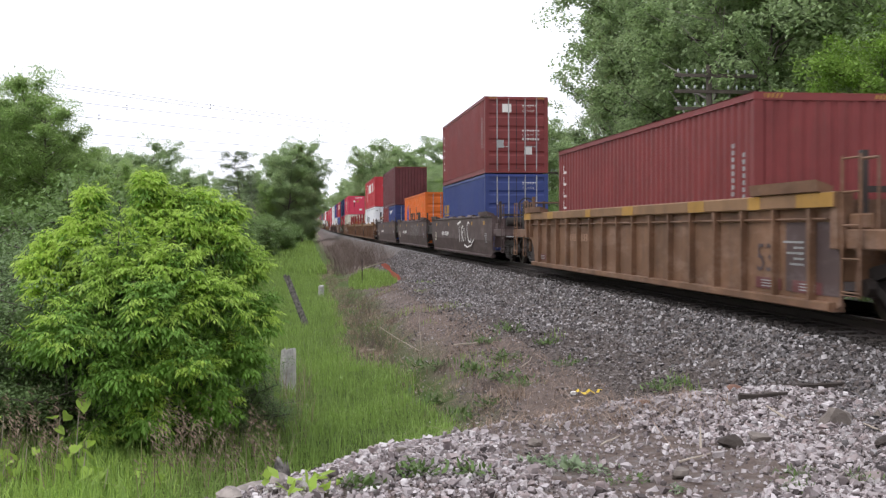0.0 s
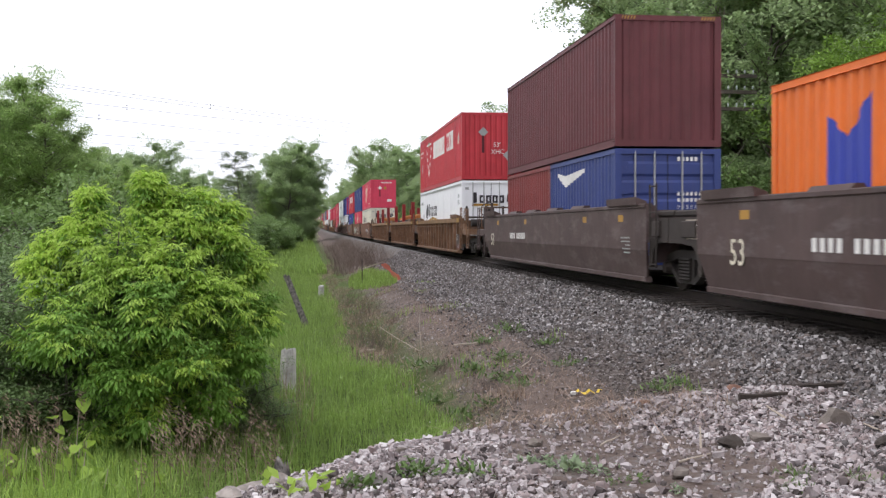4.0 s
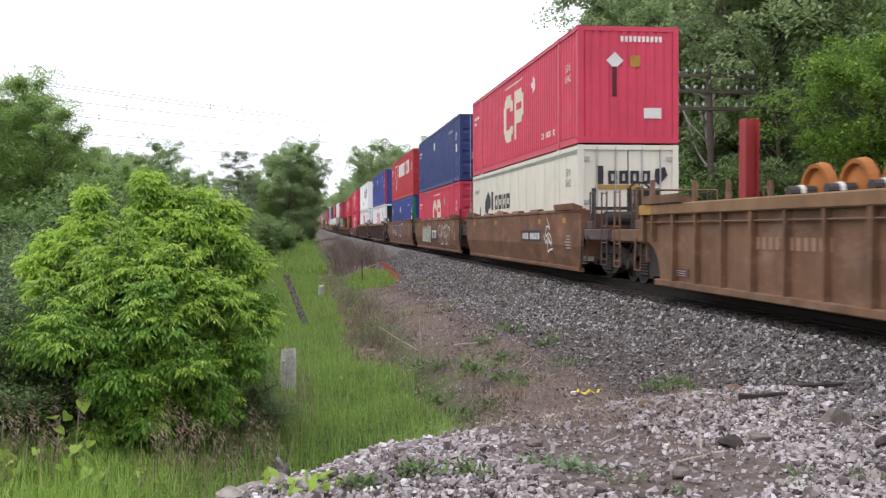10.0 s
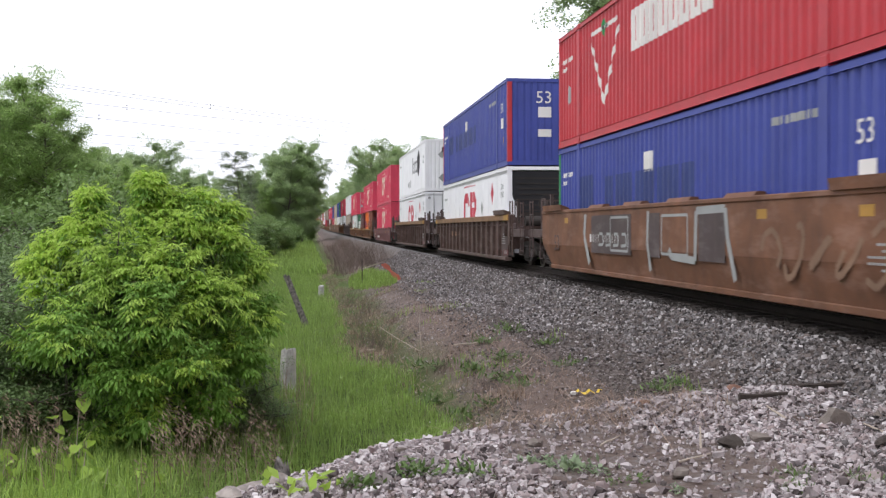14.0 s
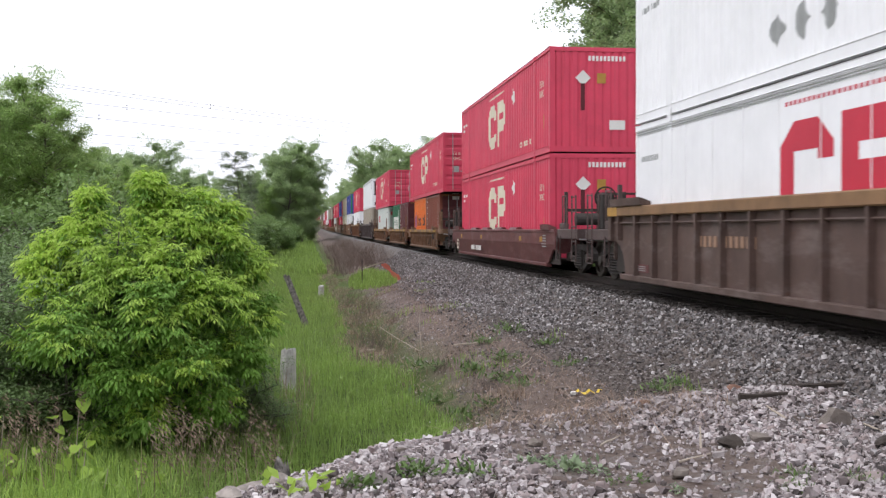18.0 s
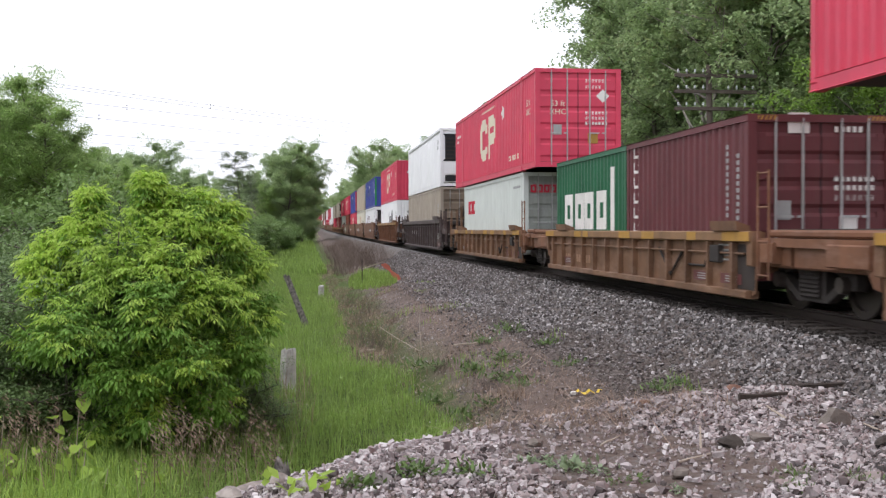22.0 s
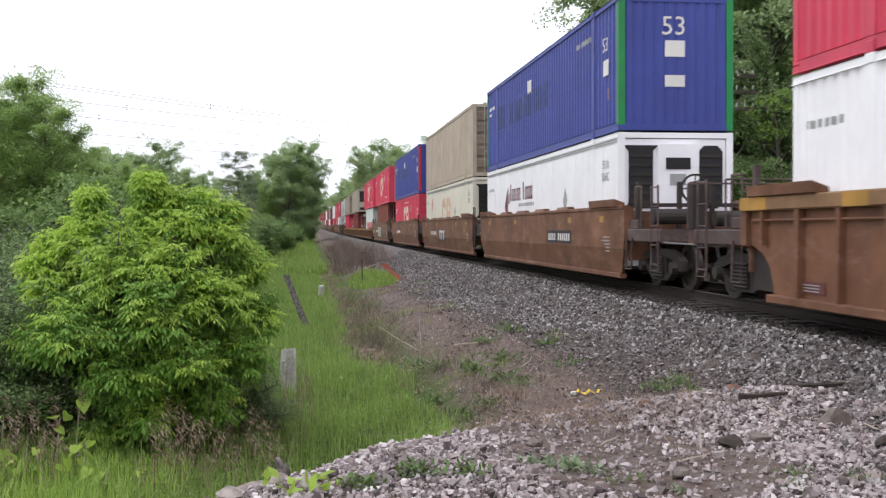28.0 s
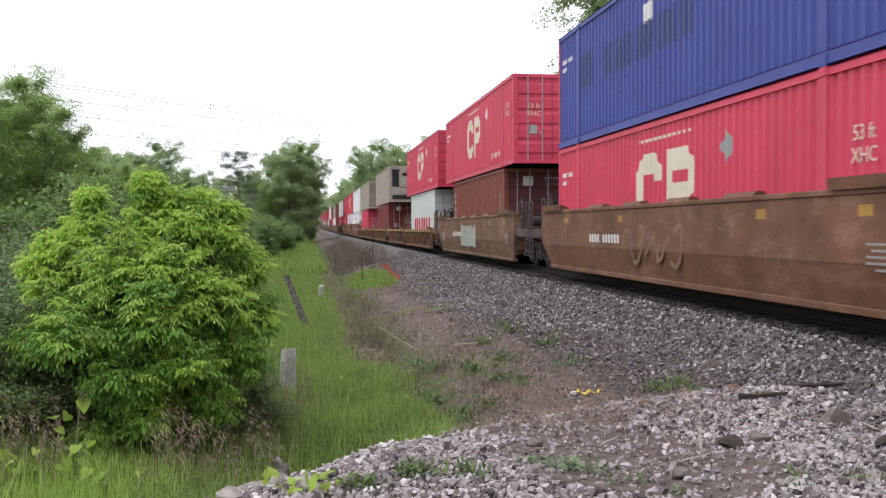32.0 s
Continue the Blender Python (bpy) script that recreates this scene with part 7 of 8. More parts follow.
def blades(name, xy, heights, material, rg, label, width=0.007, category="grass", lean=0.35):
    n = len(xy)
    base = np.column_stack([xy, ground_many(xy) - 0.02])
    a = rg.uniform(0, 6.283, n)
    w = np.stack([np.cos(a), np.sin(a), np.zeros(n)], 1) * (width * rg.uniform(0.6, 1.4, n))[:, None]
    d = np.stack([np.cos(a + 1.57), np.sin(a + 1.57), np.zeros(n)], 1) * rg.normal(0, lean, n)[:, None]
    h = np.asarray(heights)[:, None]
    up = np.array([0, 0, 1.0])
    mid = base + up * h * 0.55 + d * h * 0.3
    tip = base + up * h * (1 - 0.25 * np.abs(d).sum(1, keepdims=True)) + d * h
    v = np.stack([base - w, base + w, mid + w * 0.75, mid - w * 0.75, tip], 1).reshape(-1, 3)
    k = 5 * np.arange(n)[:, None]
    f = np.concatenate([k + np.array([[0, 1, 2]]), k + np.array([[0, 2, 3]]), k + np.array([[3, 2, 4]])])
    return tagged(new(name, big_mesh(name, v, f, material)), label, category, "", "stuff")


GRASS_EDGE = [(9, 1.7), (14, 1.75), (17, 1.8), (19.0, 1.55), (20.6, 0.85), (28, 1.0), (38, 0.95), (60, 0.75)]


def grass_limit(x, y):
    return x < lerp_table(y, GRASS_EDGE) + 0.3 * noise.noise((y * 0.35, 2, 0)) + 0.2 * noise.noise((y * 1.3, x, 4))


def build_grass():
    rg = np.random.default_rng(3)
    xy = scatter(rg, 120000, -4.5, 2.6, 6.0, 60, lambda x, y: y > fill_edge(x) + 0.25 and grass_limit(x, y), 1.9)
    hh = rg.uniform(0.16, 0.42, len(xy)) * (0.8 + 0.5 * np.array([noise.noise((x * 0.9, y * 0.5, 8)) for x, y in xy]))
    tall = scatter(rg, 5000, -4.5, 2.2, 9.0, 45, lambda x, y: y > fill_edge(x) + 0.25 and grass_limit(x + 0.2, y), 1.7)
    blades("tall_grass", tall, rg.uniform(0.35, 0.68, len(tall)), GRASS, rg, "tall seeding grass standing above the ditch turf", 0.004, lean=0.8)
    blades("ditch_grass", xy, hh, GRASS, rg, "lush green grass in the ditch", 0.0055, lean=0.6)
    xy = scatter(rg, 14000, -7, 1.2, 60, 200, None, 1.4)
    blades("far_grass", xy, rg.uniform(0.25, 0.6, len(xy)), GRASS, rg, "grass strip along the line", 0.04)
    xy = scatter(rg, 26000, 0.6, 3.9, 11.3, 75, lambda x, y: not grass_limit(x + 0.2, y) and noise.noise((x * 0.8, y * 0.4, 5)) > -0.1 + 0.5 * (x - 1.45 - 0.01 * y), 1.7)
    blades("dead_grass", xy, rg.uniform(0.06, 0.26, len(xy)), STRAW, rg, "matted dead grass and brush on the bank", 0.005, lean=1.5)
    xy = scatter(rg, 4200, 1.2, 4.0, 9.2, 30, lambda x, y: not grass_limit(x + 0.2, y), 1.5)
    blades("dead_stalks", xy, rg.uniform(0.06, 0.24, len(xy)), STRAW, rg, "flattened dead stalks on brown soil", 0.004, lean=3.5)
    # green growth that comes through on the bank
    xy = scatter(rg, 16000, 0.9, 4.9, 12, 62, lambda x, y: not grass_limit(x, y) and noise.noise((x * 0.9, y * 0.45, 15)) > 0.38 + 0.05 * abs(x - 2.8), 1.7)
    blades("bank_grass", xy, rg.uniform(0.05, 0.2, len(xy)), GRASS, rg, "thin green grass on the brown bank", 0.006)
    xy = scatter(rg, 5000, 1.9, 3.9, 38, 56, lambda x, y: (x - 2.9) ** 2 / 1.0 + (y - 46) ** 2 / 40 < 1, 1.0)
    blades("bright_grass_patch", xy, rg.uniform(0.15, 0.4, len(xy)), GRASS, rg, "bright green grass patch on the bank", 0.012)
    # plumed dry grasses round the sapling's foot
    xy = np.concatenate([scatter(rg, 150, -3.9, -2.2, 9.6, 12.6), scatter(rg, 130, -1.6, -0.2, 9.4, 12.0), scatter(rg, 200, -0.9, 0.1, 12.5, 17.5)])
    blades("dry_plume_grass", xy, rg.uniform(0.3, 0.85, len(xy)), STRAW, rg, "dry tan grass stalks round the sapling", 0.004, lean=0.6)
    xy = scatter(rg, 2600, -4.2, -1.2, 8.4, 11.2, lambda x, y: y > fill_edge(x) + 0.3)
    blades("young_grass", xy, rg.uniform(0.15, 0.42, len(xy)), BRIGHT_GRASS, rg, "bright young grass at the ditch's near edge", 0.006, lean=0.7)
    v, f = [], []
    for x, y in np.concatenate([scatter(rg, 130, -3.9, -2.3, 9.6, 12.4), scatter(rg, 90, -1.5, -0.25, 9.4, 11.6)]):
        zz = ground_z(x, y) + rg.uniform(0.4, 0.85)
        for j in range(16):
            a, l = rg.uniform(0, 6.28), rg.uniform(0.03, 0.07)
            px, py, pz = x + rg.normal(0, 0.02), y + rg.normal(0, 0.02), zz - j * 0.014
            n = len(v)
            v += [(px, py, pz), (px + 0.008, py, pz + 0.01), (px + l * math.cos(a) * 0.7, py + l * math.sin(a) * 0.7, pz + l * 0.6)]
            f.append((n, n + 1, n + 2))
    tagged(new("grass_plumes", big_mesh("grass_plumes", np.array(v), np.array(f), STRAW)), "feathery tan seed heads of dry grass", "grass", "", "stuff")


build_grass()

# ---- poles, wires, posts and litter ----
MOTTLED = surface("mottled_lichen_post", (0.21, 0.195, 0.175), 0.9, amount=0.9, bump=0.6, fine=40, coarse=14)
POLE_WOOD = surface("dark_pole_wood", (0.11, 0.09, 0.075), 0.9, amount=0.35, bump=0.4, streak=0.3)
GLASS_CAP = surface("pale_insulator_glass", (0.42, 0.45, 0.44), 0.2, amount=0.1, bump=0, spec=0.6)
DARK_WOOD = surface("rotten_dark_wood", (0.06, 0.048, 0.04), 0.9, amount=0.4, bump=0.6)
RED_STONE = surface("reddish_stone", (0.22, 0.12, 0.085), 0.9, amount=0.35, bump=0.5, coarse=6)
GREY_ROCK = surface("grey_brown_rock", (0.21, 0.18, 0.155), 0.9, amount=0.35, bump=0.5, coarse=6)
PALE_ROCK = surface("pale_broken_rock", (0.34, 0.30, 0.265), 0.9, amount=0.4, bump=0.7, fine=18, coarse=6)
ORANGE_SHEET = surface("faded_orange_plastic", (0.45, 0.13, 0.085), 0.5, amount=0.2, bump=0.1)
YELLOW_TAPE = surface("yellow_tape", (0.70, 0.50, 0.04), 0.45, amount=0.15, bump=0.05)
PALE_STICK = surface("bleached_stick_wood", (0.42, 0.36, 0.29), 0.85, amount=0.25, bump=0.3)
WIRE = surface("dark_conductor", (0.40, 0.41, 0.43), 0.5, 0.3, amount=0.1, bump=0)
WEED = leafy("weed_leaf", (0.105, 0.16, 0.055), 0.35, 0.25)
BROAD = leafy("broad_pale_leaf", (0.33, 0.46, 0.09), 0.25, 0.45)
SAGE = leafy("sage_weed_leaf", (0.22, 0.28, 0.18), 0.3, 0.3)
TWIG = surface("purple_brown_twigs", (0.19, 0.145, 0.122), 0.9, amount=0.3, bump=0.2)


def telegraph_pole(x, y, arms, top, lean=0.0):
    p = thing("telegraph_pole", "old dark telegraph pole with pin insulators on crossarms", "pole", "poles behind the track")
    z0 = ground_z(x, y)
    part("pole", Geo().rod((0, 0, -0.3), (lean, 0, top - z0), 0.15, 0.1, 10), POLE_WOOD, p, "round weathered pole")
    for z in arms:
        arm = part("crossarm", Geo().box(-1.55, -0.14, z - z0 - 0.06, 1.55, -0.04, z - z0 + 0.06, 0.01), POLE_WOOD, p)
        for i in range(10):
            if i in (4, 5):
                continue
            xx = -1.42 + i * 2.84 / 9
            part("insulator", Geo().rod((xx, -0.09, z - z0 + 0.06), (xx, -0.09, z - z0 + 0.13), 0.015, seg=5).rod((xx, -0.09, z - z0 + 0.12), (xx, -0.09, z - z0 + 0.23), 0.045, 0.03, 8), GLASS_CAP, arm, "pale glass insulator")
    p.location = (x, y, z0)


telegraph_pole(14.8, 36.0, (5.5, 6.12, 6.7), 7.1, -0.25)
telegraph_pole(15.2, 67.5, (4.9,), 6.5)
telegraph_pole(15.2, 100.0, (4.8, 5.4), 6.6)


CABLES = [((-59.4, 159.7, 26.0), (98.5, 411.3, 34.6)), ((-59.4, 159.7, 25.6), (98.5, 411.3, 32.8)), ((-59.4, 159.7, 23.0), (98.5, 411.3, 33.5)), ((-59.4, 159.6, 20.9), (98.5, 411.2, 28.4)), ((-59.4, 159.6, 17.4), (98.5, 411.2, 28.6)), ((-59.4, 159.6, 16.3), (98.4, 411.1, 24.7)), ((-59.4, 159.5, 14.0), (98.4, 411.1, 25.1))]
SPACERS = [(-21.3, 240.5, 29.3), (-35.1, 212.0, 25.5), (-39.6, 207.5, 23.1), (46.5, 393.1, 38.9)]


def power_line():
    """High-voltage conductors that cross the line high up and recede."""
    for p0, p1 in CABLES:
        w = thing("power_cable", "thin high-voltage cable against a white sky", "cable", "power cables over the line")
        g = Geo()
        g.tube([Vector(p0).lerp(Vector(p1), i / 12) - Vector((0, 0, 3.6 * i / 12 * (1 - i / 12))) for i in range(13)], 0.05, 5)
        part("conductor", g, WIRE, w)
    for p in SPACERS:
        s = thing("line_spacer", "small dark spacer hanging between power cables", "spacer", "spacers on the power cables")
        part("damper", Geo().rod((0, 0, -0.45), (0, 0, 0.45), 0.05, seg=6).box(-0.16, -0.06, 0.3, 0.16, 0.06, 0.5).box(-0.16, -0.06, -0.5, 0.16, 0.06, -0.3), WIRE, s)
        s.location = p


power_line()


def fence_post(x, y, h, r, lean_x, lean_y, label, seed, wood=WEATHERED):
    rnd = random.Random(seed)
    p = thing("fence_post", label, "post", "old fence posts in the ditch")
    g = Geo()
    seg, rings = 28, 7
    for j in range(rings):
        f = j / (rings - 1)
        for i in range(seg):
            a = 2 * math.pi * i / seg
            rr = r * (1 - 0.14 * f) * (1 + 0.1 * math.sin(3 * a + seed) + 0.07 * math.sin(11 * a + 2 * seed) + rnd.uniform(-0.03, 0.03))
            zz = -0.2 + (h + 0.2) * f + (rnd.uniform(-0.07, 0.07) if j == rings - 1 else 0)
            g.v.append((rr * math.cos(a) + lean_x * max(0, f - 0.1), rr * math.sin(a) + lean_y * f, zz))
    for j in range(rings - 1):
        g.f += [(j * seg + i, j * seg + (i + 1) % seg, (j + 1) * seg + (i + 1) % seg, (j + 1) * seg + i) for i in range(seg)]
    g.f.append(tuple(range((rings - 1) * seg, rings * seg)))
    part("post", g, wood, p)
    p.location = (x, y, ground_z(x, y))


fence_post(-0.33, 17.3, 0.66, 0.14, 0.03, 0, "short split grey fence post stump in grass", 1)
fence_post(0.02, 28.6, 1.42, 0.095, -0.62, 0.1, "leaning weathered fence post in the ditch", 2, MOTTLED)
fence_post(-0.06, 8.1, 0.42, 0.06, -0.16, 0, "broken dark post stump among dry weeds", 3, MOTTLED)
fence_post(0.62, 42.0, 0.4, 0.12, 0.0, 0, "short dark fence post in far grass", 4)


def rock(x, y, size, sx, sy, sz, mat, label, seed, dz=0.0):
    rg = np.random.default_rng(seed)
    bm = bmesh.new()
    bmesh.ops.create_icosphere(bm, subdivisions=2, radius=1.0)
    cuts = [Vector(rg.normal(0, 1, 3)).normalized() for _ in range(11)]
    for v in bm.verts:
        for c in cuts:
            d = v.co.dot(c)
            if d > 0.55:
                v.co -= c * (d - 0.55)
        v.co = Vector((v.co.x * sx * size, v.co.y * sy * size, v.co.z * sz * size)) + Vector(rg.normal(0, 0.02, 3)) * size
    me = bpy.data.meshes.new("rock")
    bm.to_mesh(me)
    bm.free()
    me.materials.append(mat)
    ob = tagged(new("rock", me), label, "rock", "loose rocks on the gravel")
    ob.matrix_basis = pose(x, y, ground_z(x, y) + size * sz * 0.45 + dz, 0, 0, seed * 47)


rock(4.42, 8.2, 0.17, 1.2, 0.9, 0.85, GREY_ROCK, "brown angular rock on pale gravel", 1)
rock(3.45, 8.0, 0.14, 1.3, 0.9, 0.7, DARK_WOOD, "black charred chunk on pale gravel", 2)
rock(3.66, 7.95, 0.12, 1.2, 0.8, 0.7, GREY_ROCK, "grey rock beside a black chunk", 3)
rock(2.71, 7.2, 0.09, 1.0, 0.9, 0.9, GREY_ROCK, "small grey-brown rock on bare soil", 4)
rock(4.35, 7.3, 0.12, 1.5, 0.7, 0.5, DARK_WOOD, "dark slab of wood in gravel", 5)
rock(4.9, 7.6, 0.14, 1.8, 0.7, 0.4, DARK_WOOD, "dark slab of wood in gravel", 6)
rock(0.02, 8.15, 0.15, 1.3, 0.8, 0.6, PALE_ROCK, "broken brown boulder at the gravel's edge", 7, 0.03)
rock(0.3, 8.45, 0.11, 1.5, 0.8, 0.5, PALE_ROCK, "flat broken stone at the gravel's edge", 8, 0.03)
rock(-0.36, 7.4, 0.24, 1.3, 0.8, 0.42, PALE_ROCK, "pale broken slab at the gravel's edge", 9, 0.0)
rock(-0.2, 7.15, 0.1, 1.3, 0.9, 0.6, PALE_ROCK, "broken piece beside a pale slab", 13, 0.0)
rock(-0.5, 6.9, 0.11, 1.2, 0.9, 0.7, PALE_ROCK, "broken grey stone at the gravel's edge", 14, 0.0)
rock(0.16, 7.3, 0.055, 1.2, 0.9, 0.6, MARK_WHITE, "white scrap on the gravel", 10)
rock(3.3, 9.9, 0.09, 1.6, 0.8, 0.5, RED_STONE, "rusty brown brick piece on gravel", 11)
rock(4.4, 10.2, 0.09, 1.2, 0.9, 0.6, RED_STONE, "reddish stone on pale gravel", 12)
for i, (x, y) in enumerate(((1.2, 7.9), (5.3, 9.0), (2.2, 9.2), (5.0, 8.3), (1.9, 8.4), (4.0, 9.3), (0.7, 7.6))):
    rock(x, y, 0.07 + 0.01 * (i % 3), 1.2, 0.9, 0.7, GREY_ROCK, "fist-sized stone lying on pale gravel", 20 + i)


def stick(x, y, length, turn, r, mat, label, tilt=4):
    s = thing("stick", label, "stick", "sticks and splinters on the ground")
    g = Geo()
    limb(g, (-length / 2, 0, 0), (length / 2, 0, 0), r, r * 0.5, random.Random(int(x * 100)), 0.06, 3, 5)
    part("wood", g, mat, s)
    s.matrix_basis = pose(x, y, ground_z(x, y) + r * 1.2 + length * 0.5 * math.sin(radians(tilt)), 0, -tilt, turn)


for a in ((3.25, 8.2, 0.26, 70, 0.012, PALE_STICK, "bleached splinter on gravel", 35), (3.0, 7.7, 0.34, 20, 0.012, PALE_STICK, "bleached stick on gravel", 6), (4.25, 8.9, 0.25, 110, 0.015, PALE_STICK, "bleached splinter on gravel", 20), (4.55, 7.75, 0.22, 120, 0.014, PALE_STICK, "pale splinter on gravel", 15), (5.4, 10.4, 0.75, 5, 0.045, DARK_WOOD, "dark rotten plank piece on gravel", 2), (4.45, 9.6, 0.5, 0, 0.035, DARK_WOOD, "dark rotten plank piece on gravel", 2), (1.31, 22.3, 0.35, 20, 0.03, PALE_STICK, "short pale branch on the bank", 5), (2.0, 21.3, 1.9, 118, 0.014, PALE_STICK, "long bare branch lying down the bank", 14), (3.0, 19.3, 0.5, 15, 0.025, PALE_STICK, "pale stick on the bank", 4), (2.3, 20.8, 0.75, 90, 0.01, PALE_STICK, "bare twig standing on the bank", 70), (3.5, 16.2, 0.6, 60, 0.012, PALE_STICK, "dry stalk on brown soil", 10), (2.6, 8.6, 0.3, 40, 0.012, PALE_STICK, "bleached stick on gravel", 8)):
    stick(*a)

# a torn strip of tape and an orange marker sheet on a stake
tape = thing("tape_scrap", "crumpled yellow tape on brown soil", "litter")
g = Geo()
for i in range(9):
    a, b = -0.2 + i * 0.045, -0.155 + i * 0.045
    za, zb = 0.03 + 0.03 * math.sin(i * 1.9), 0.03 + 0.03 * math.sin((i + 1) * 1.9)
    g.quad((a, 0.02 * math.sin(i), za), (b, 0.02 * math.sin(i + 1), zb), (b, 0.06 + 0.02 * math.sin(i + 1), zb + 0.02), (a, 0.06 + 0.02 * math.sin(i), za + 0.02))
part("strip", g, YELLOW_TAPE, tape)
part("end_piece", Geo().box(-0.27, -0.01, 0.01, -0.19, 0.06, 0.05, 0.01), MARK_WHITE, tape)
tape.location = (3.7, 13.1, ground_z(3.7, 13.1))
flag = thing("marker_flag", "faded orange plastic sheet sagging from a thin stake", "flag")
part("stake", Geo().rod((0, 0, -0.1), (0, 0, 1.15), 0.02, seg=6), DARK_WOOD, flag)
g = Geo()
for i in range(10):
    f0, f1 = i / 10, (i + 1) / 10
    w0, w1 = 0.1 + 0.05 * math.sin(i * 1.3), 0.1 + 0.05 * math.sin((i + 1) * 1.3)
    g.quad((0.9 + 0.85 * f0 - w0, 0, 0.95 - 0.85 * f0), (0.9 + 0.85 * f1 - w1, 0, 0.95 - 0.85 * f1), (0.9 + 0.85 * f1 + w1, 0.05, 0.98 - 0.85 * f1), (0.9 + 0.85 * f0 + w0, 0.05, 0.98 - 0.85 * f0))
part("sheet", g, ORANGE_SHEET, flag, "sagging orange sheet")
part("cord", Geo().rod((0, 0, 0.75), (0.9, 0, 1.05), 0.015, seg=5), PALE_STICK, flag)
flag.location = (2.35, 43.5, ground_z(2.35, 43.5))


def weed(x, y, size, mat, seed, label, leaves=60, slim=0.45):
    rg = np.random.default_rng(seed)
    w = thing("weed", label, "weed", "weeds on the gravel")
    p = rg.normal(0, 1, (leaves, 3)) * np.array([0.09, 0.09, 0.03]) * size / 0.15
    p[:, 2] = np.abs(p[:, 2]) + 0.01
    part("foliage", leaf_mesh("foliage", p, size * 0.55, mat, rg, -0.4, slim), None, w)
    w.location = (x, y, ground_z(x, y))


for i, (x, y, s, m, n, sl) in enumerate(((0.0, 6.9, 0.2, BROAD, 26, 0.6), (0.36, 6.85, 0.13, WEED, 90, 0.4), (0.75, 6.95, 0.14, WEED, 90, 0.4), (1.95, 7.6, 0.14, SAGE, 80, 0.5), (1.75, 7.7, 0.1, SAGE, 60, 0.5), (2.15, 7.45, 0.1, SAGE, 50, 0.5), (1.1, 6.9, 0.13, WEED, 80, 0.35), (2.35, 7.1, 0.08, WEED, 50, 0.4), (2.1, 6.9, 0.07, WEED, 40, 0.4), (3.4, 6.75, 0.12, WEED, 70, 0.2), (3.2, 6.45, 0.1, WEED, 60, 0.2), (3.75, 6.5, 0.1, WEED, 60, 0.2), (2.45, 6.6, 0.07, SAGE, 40, 0.5))):
    weed(x, y, s, m, 40 + i, "small green weed growing in gravel" if m is not SAGE else "low grey-green weed on bare soil", n, sl)
for i, (x, y, s) in enumerate(((4.03, 20.3, 0.3), (4.3, 18.1, 0.22), (2.9, 15.1, 0.3), (3.05, 14.4, 0.22), (2.4, 13.6, 0.24), (2.05, 13.5, 0.26), (1.85, 15.1, 0.3), (2.7, 16.5, 0.3), (3.3, 17.0, 0.26), (4.0, 15.5, 0.2), (4.5, 12.7, 0.2), (4.7, 12.8, 0.18), (3.4, 19.5, 0.25), (2.2, 18.0, 0.35))):
    weed(x, y, s, WEED if i not in (10, 11) else LEAF_DULL, 70 + i, "tuft of green weeds on the brown bank", 90, 0.22)


def brush(seed):
    rnd = random.Random(seed)
    b = thing("dead_brush", "leafless purple-brown brush on the bank", "brush", "dead brush on the bank")
    g = Geo()
    for i in range(55):
        a, r = rnd.uniform(0, 6.28), rnd.uniform(0, 0.5)
        x, y = r * math.cos(a), r * math.sin(a)
        tip = (x + rnd.gauss(0, 0.28), y + rnd.gauss(0, 0.28), rnd.uniform(0.4, 1.1))
        g.rod((x, y, -0.05), tip, 0.006, 0.002, 3)
        for j in range(2):
            f = rnd.uniform(0.4, 0.9)
            q = Vector((x, y, 0)).lerp(Vector(tip), f)
            g.rod(q, q + Vector((rnd.gauss(0, 0.12), rnd.gauss(0, 0.12), rnd.uniform(0.05, 0.25))), 0.003, 0.001, 3)
    part("twig_clump", g, TWIG, b)
    return b


BRUSH = brush(1)
place(BRUSH, 1.55, 23.5, 0, 0.7)
for i in range(34):
    y = 44 + i * 2.1 + tree_rnd.uniform(-0.6, 0.6)
    copy_at(BRUSH, tree_rnd.uniform(1.7, 4.3), y if i > 8 else 56 + i, tree_rnd.uniform(0, 360), tree_rnd.uniform(0.9, 1.5))
for x, y, s in ((1.3, 24.5, 0.6), (1.8, 25.5, 0.5), (1.4, 28, 0.6), (1.9, 31, 0.7), (1.4, 35, 0.7), (2.3, 27, 0.4), (1.7, 20.0, 0.4), (2.6, 14.8, 0.3), (2.3, 17.3, 0.4)):
    copy_at(BRUSH, x, y, tree_rnd.uniform(0, 360), s)


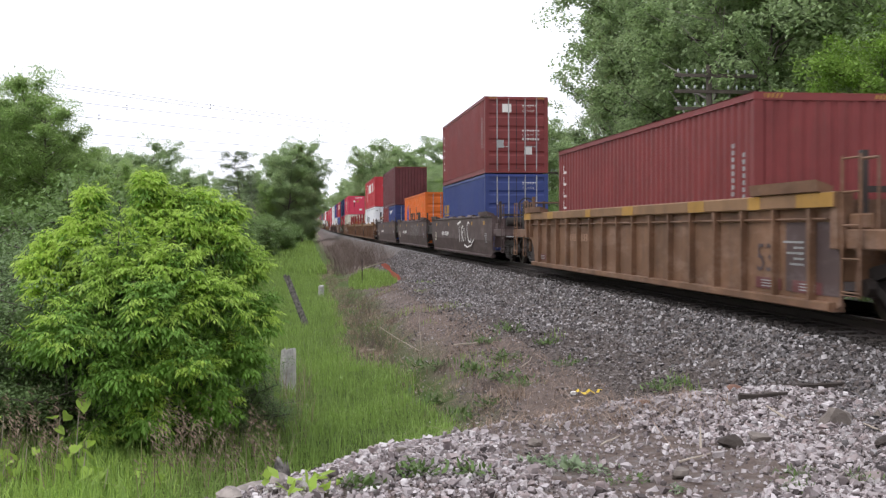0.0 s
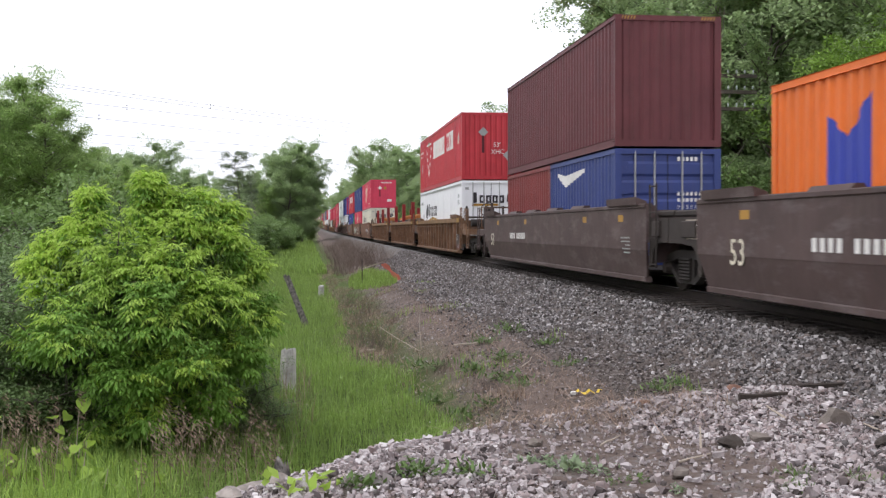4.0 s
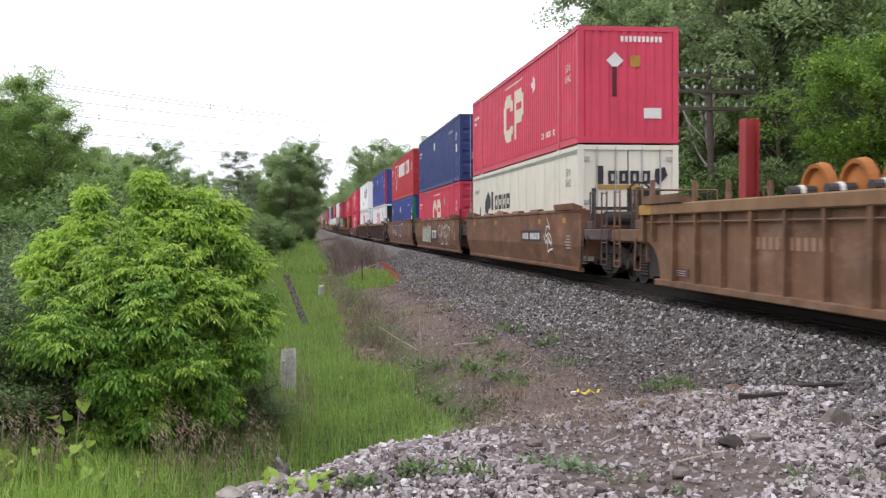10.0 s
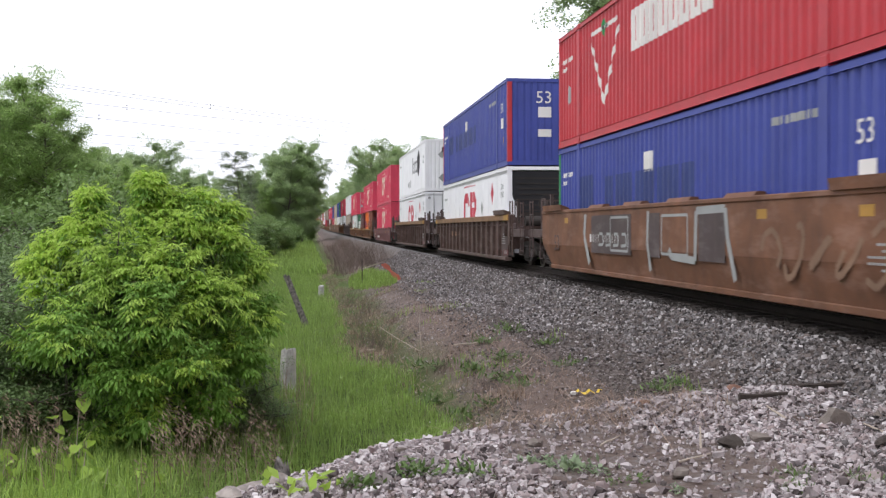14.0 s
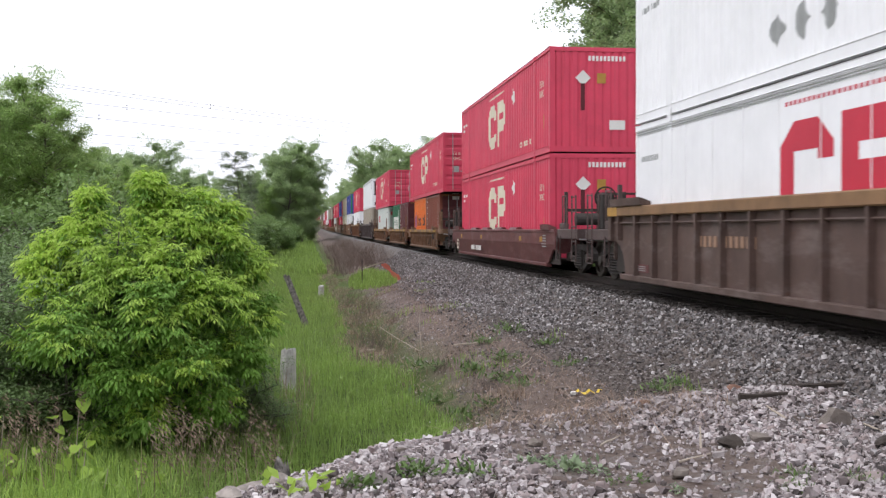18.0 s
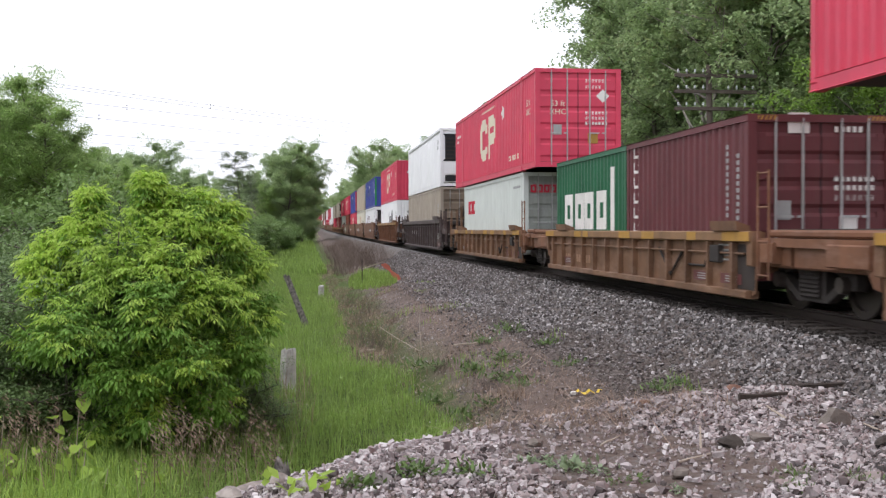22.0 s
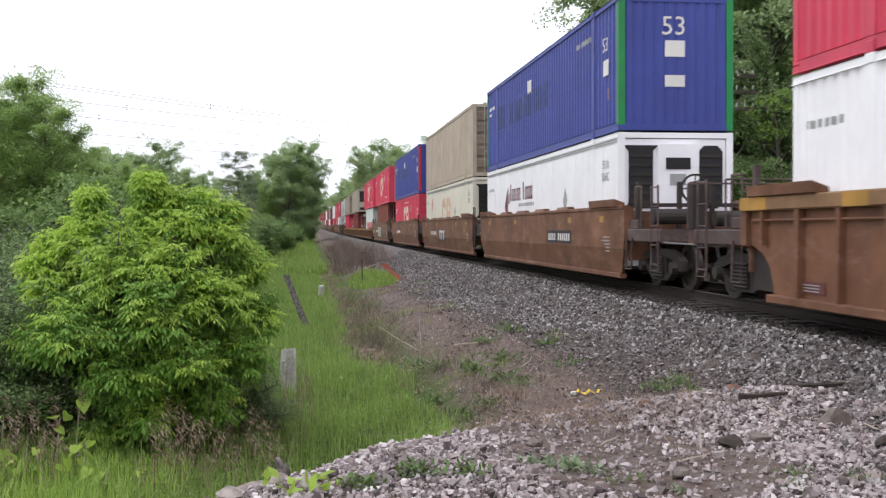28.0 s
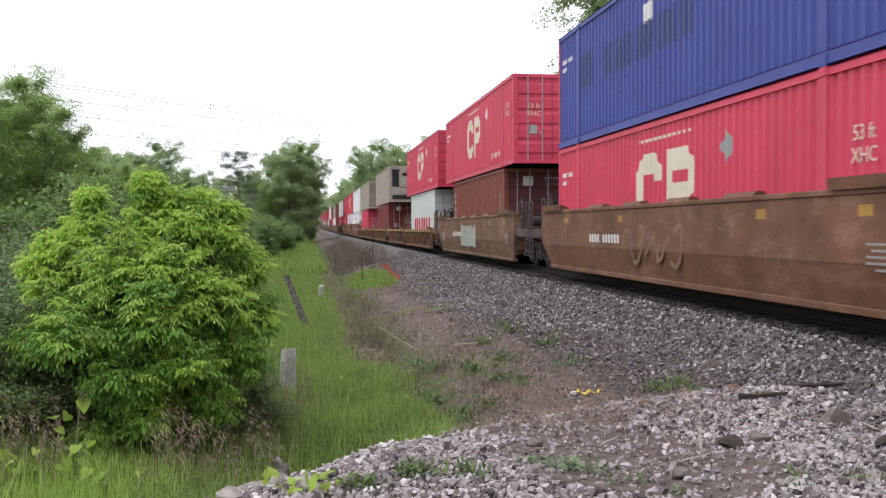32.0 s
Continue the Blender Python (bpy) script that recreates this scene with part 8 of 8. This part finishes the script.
def heart_leaves(name, spots, size, material, rg):
    """Broad heart-shaped leaves that hang from their stalks, folded along the midrib."""
    half = [(0.0, 0.0, 0.0), (0.3, -0.12, 0.05), (0.48, 0.12, 0.07), (0.44, 0.42, 0.05), (0.22, 0.78, 0.02), (0.0, 1.05, -0.05)]
    v, f = [], []
    for p in spots:
        m = Matrix.Rotation(rg.uniform(0, 6.28), 4, "Z") @ Matrix.Rotation(rg.uniform(-1.2, -0.3), 4, "X") @ Matrix.Rotation(rg.normal(0, 0.3), 4, "Y")
        L = size * rg.uniform(0.6, 1.25)
        for sg in (1, -1):
            n = len(v)
            v += [tuple(Vector(p) + m @ (Vector((sg * a, b, c)) * L)) for a, b, c in half]
            f.append(tuple(range(n, n + 6)))
    return big_mesh(name, np.array(v), np.array(f), material)


def broad_leaf_plant(x, y, h, seed):
    rg = np.random.default_rng(seed)
    b = thing("broad_leaved_plant", "tall weed with broad pale green leaves", "weed", "broad-leaved weeds")
    g = Geo().rod((0, 0, 0), (0.06, 0, h), 0.008, 0.004, 5)
    part("stalk", g, PALE_STICK, b)
    n = 5
    p = np.stack([rg.normal(0.03, 0.07, n), rg.normal(0, 0.05, n), np.linspace(0.15, h, n)], 1)
    part("leaves", heart_leaves("leaves", p, 0.13, BROAD, rg), None, b, "broad pale green leaves")
    b.location = (x, y, ground_z(x, y))


for i, (x, y, h) in enumerate(((-2.55, 10.9, 0.62), (-2.4, 11.1, 0.75), (-2.75, 10.4, 0.4), (-2.3, 10.6, 0.35), (-1.5, 10.1, 0.25), (-2.9, 10.2, 0.3), (-2.15, 10.2, 0.5), (-3.1, 10.9, 0.6), (-1.9, 9.9, 0.3))):
    broad_leaf_plant(x, y, h, i)



# ---- everything that moves ----
def motions():
    times = [float(t) for t in range(0, 33)]
    for ob, s, z in MOVERS:
        walk(ob, [(t, pose(TRACK_X, s - travel(t), z + track_z(s - travel(t)))) for t in times])
    for ob, x, s, z in WHEEL_LOADS:
        walk(ob, [(t, pose(TRACK_X + x, s - travel(t), z + track_z(s - travel(t)))) for t in times])
    # the wheels roll without slipping; trucks alike share their turning
    spun = {}
    for w, y in WHEELS_A + WHEELS_B:
        key = round(y, 3)
        if key not in spun:
            rows = []
            for f in range(0, 961):
                t = f / FPS
                rows.append((t, pose(0, y, WHEEL_R) @ Matrix.Rotation(travel(t) / WHEEL_R, 4, "X")))
            walk(w, rows)
            spun[key] = w
        else:
            src = spun[key].animation_data
            w.rotation_mode = "QUATERNION"
            w.animation_data_create()
            w.animation_data.action = src.action
            w.animation_data.action_slot = src.action_slot


motions()
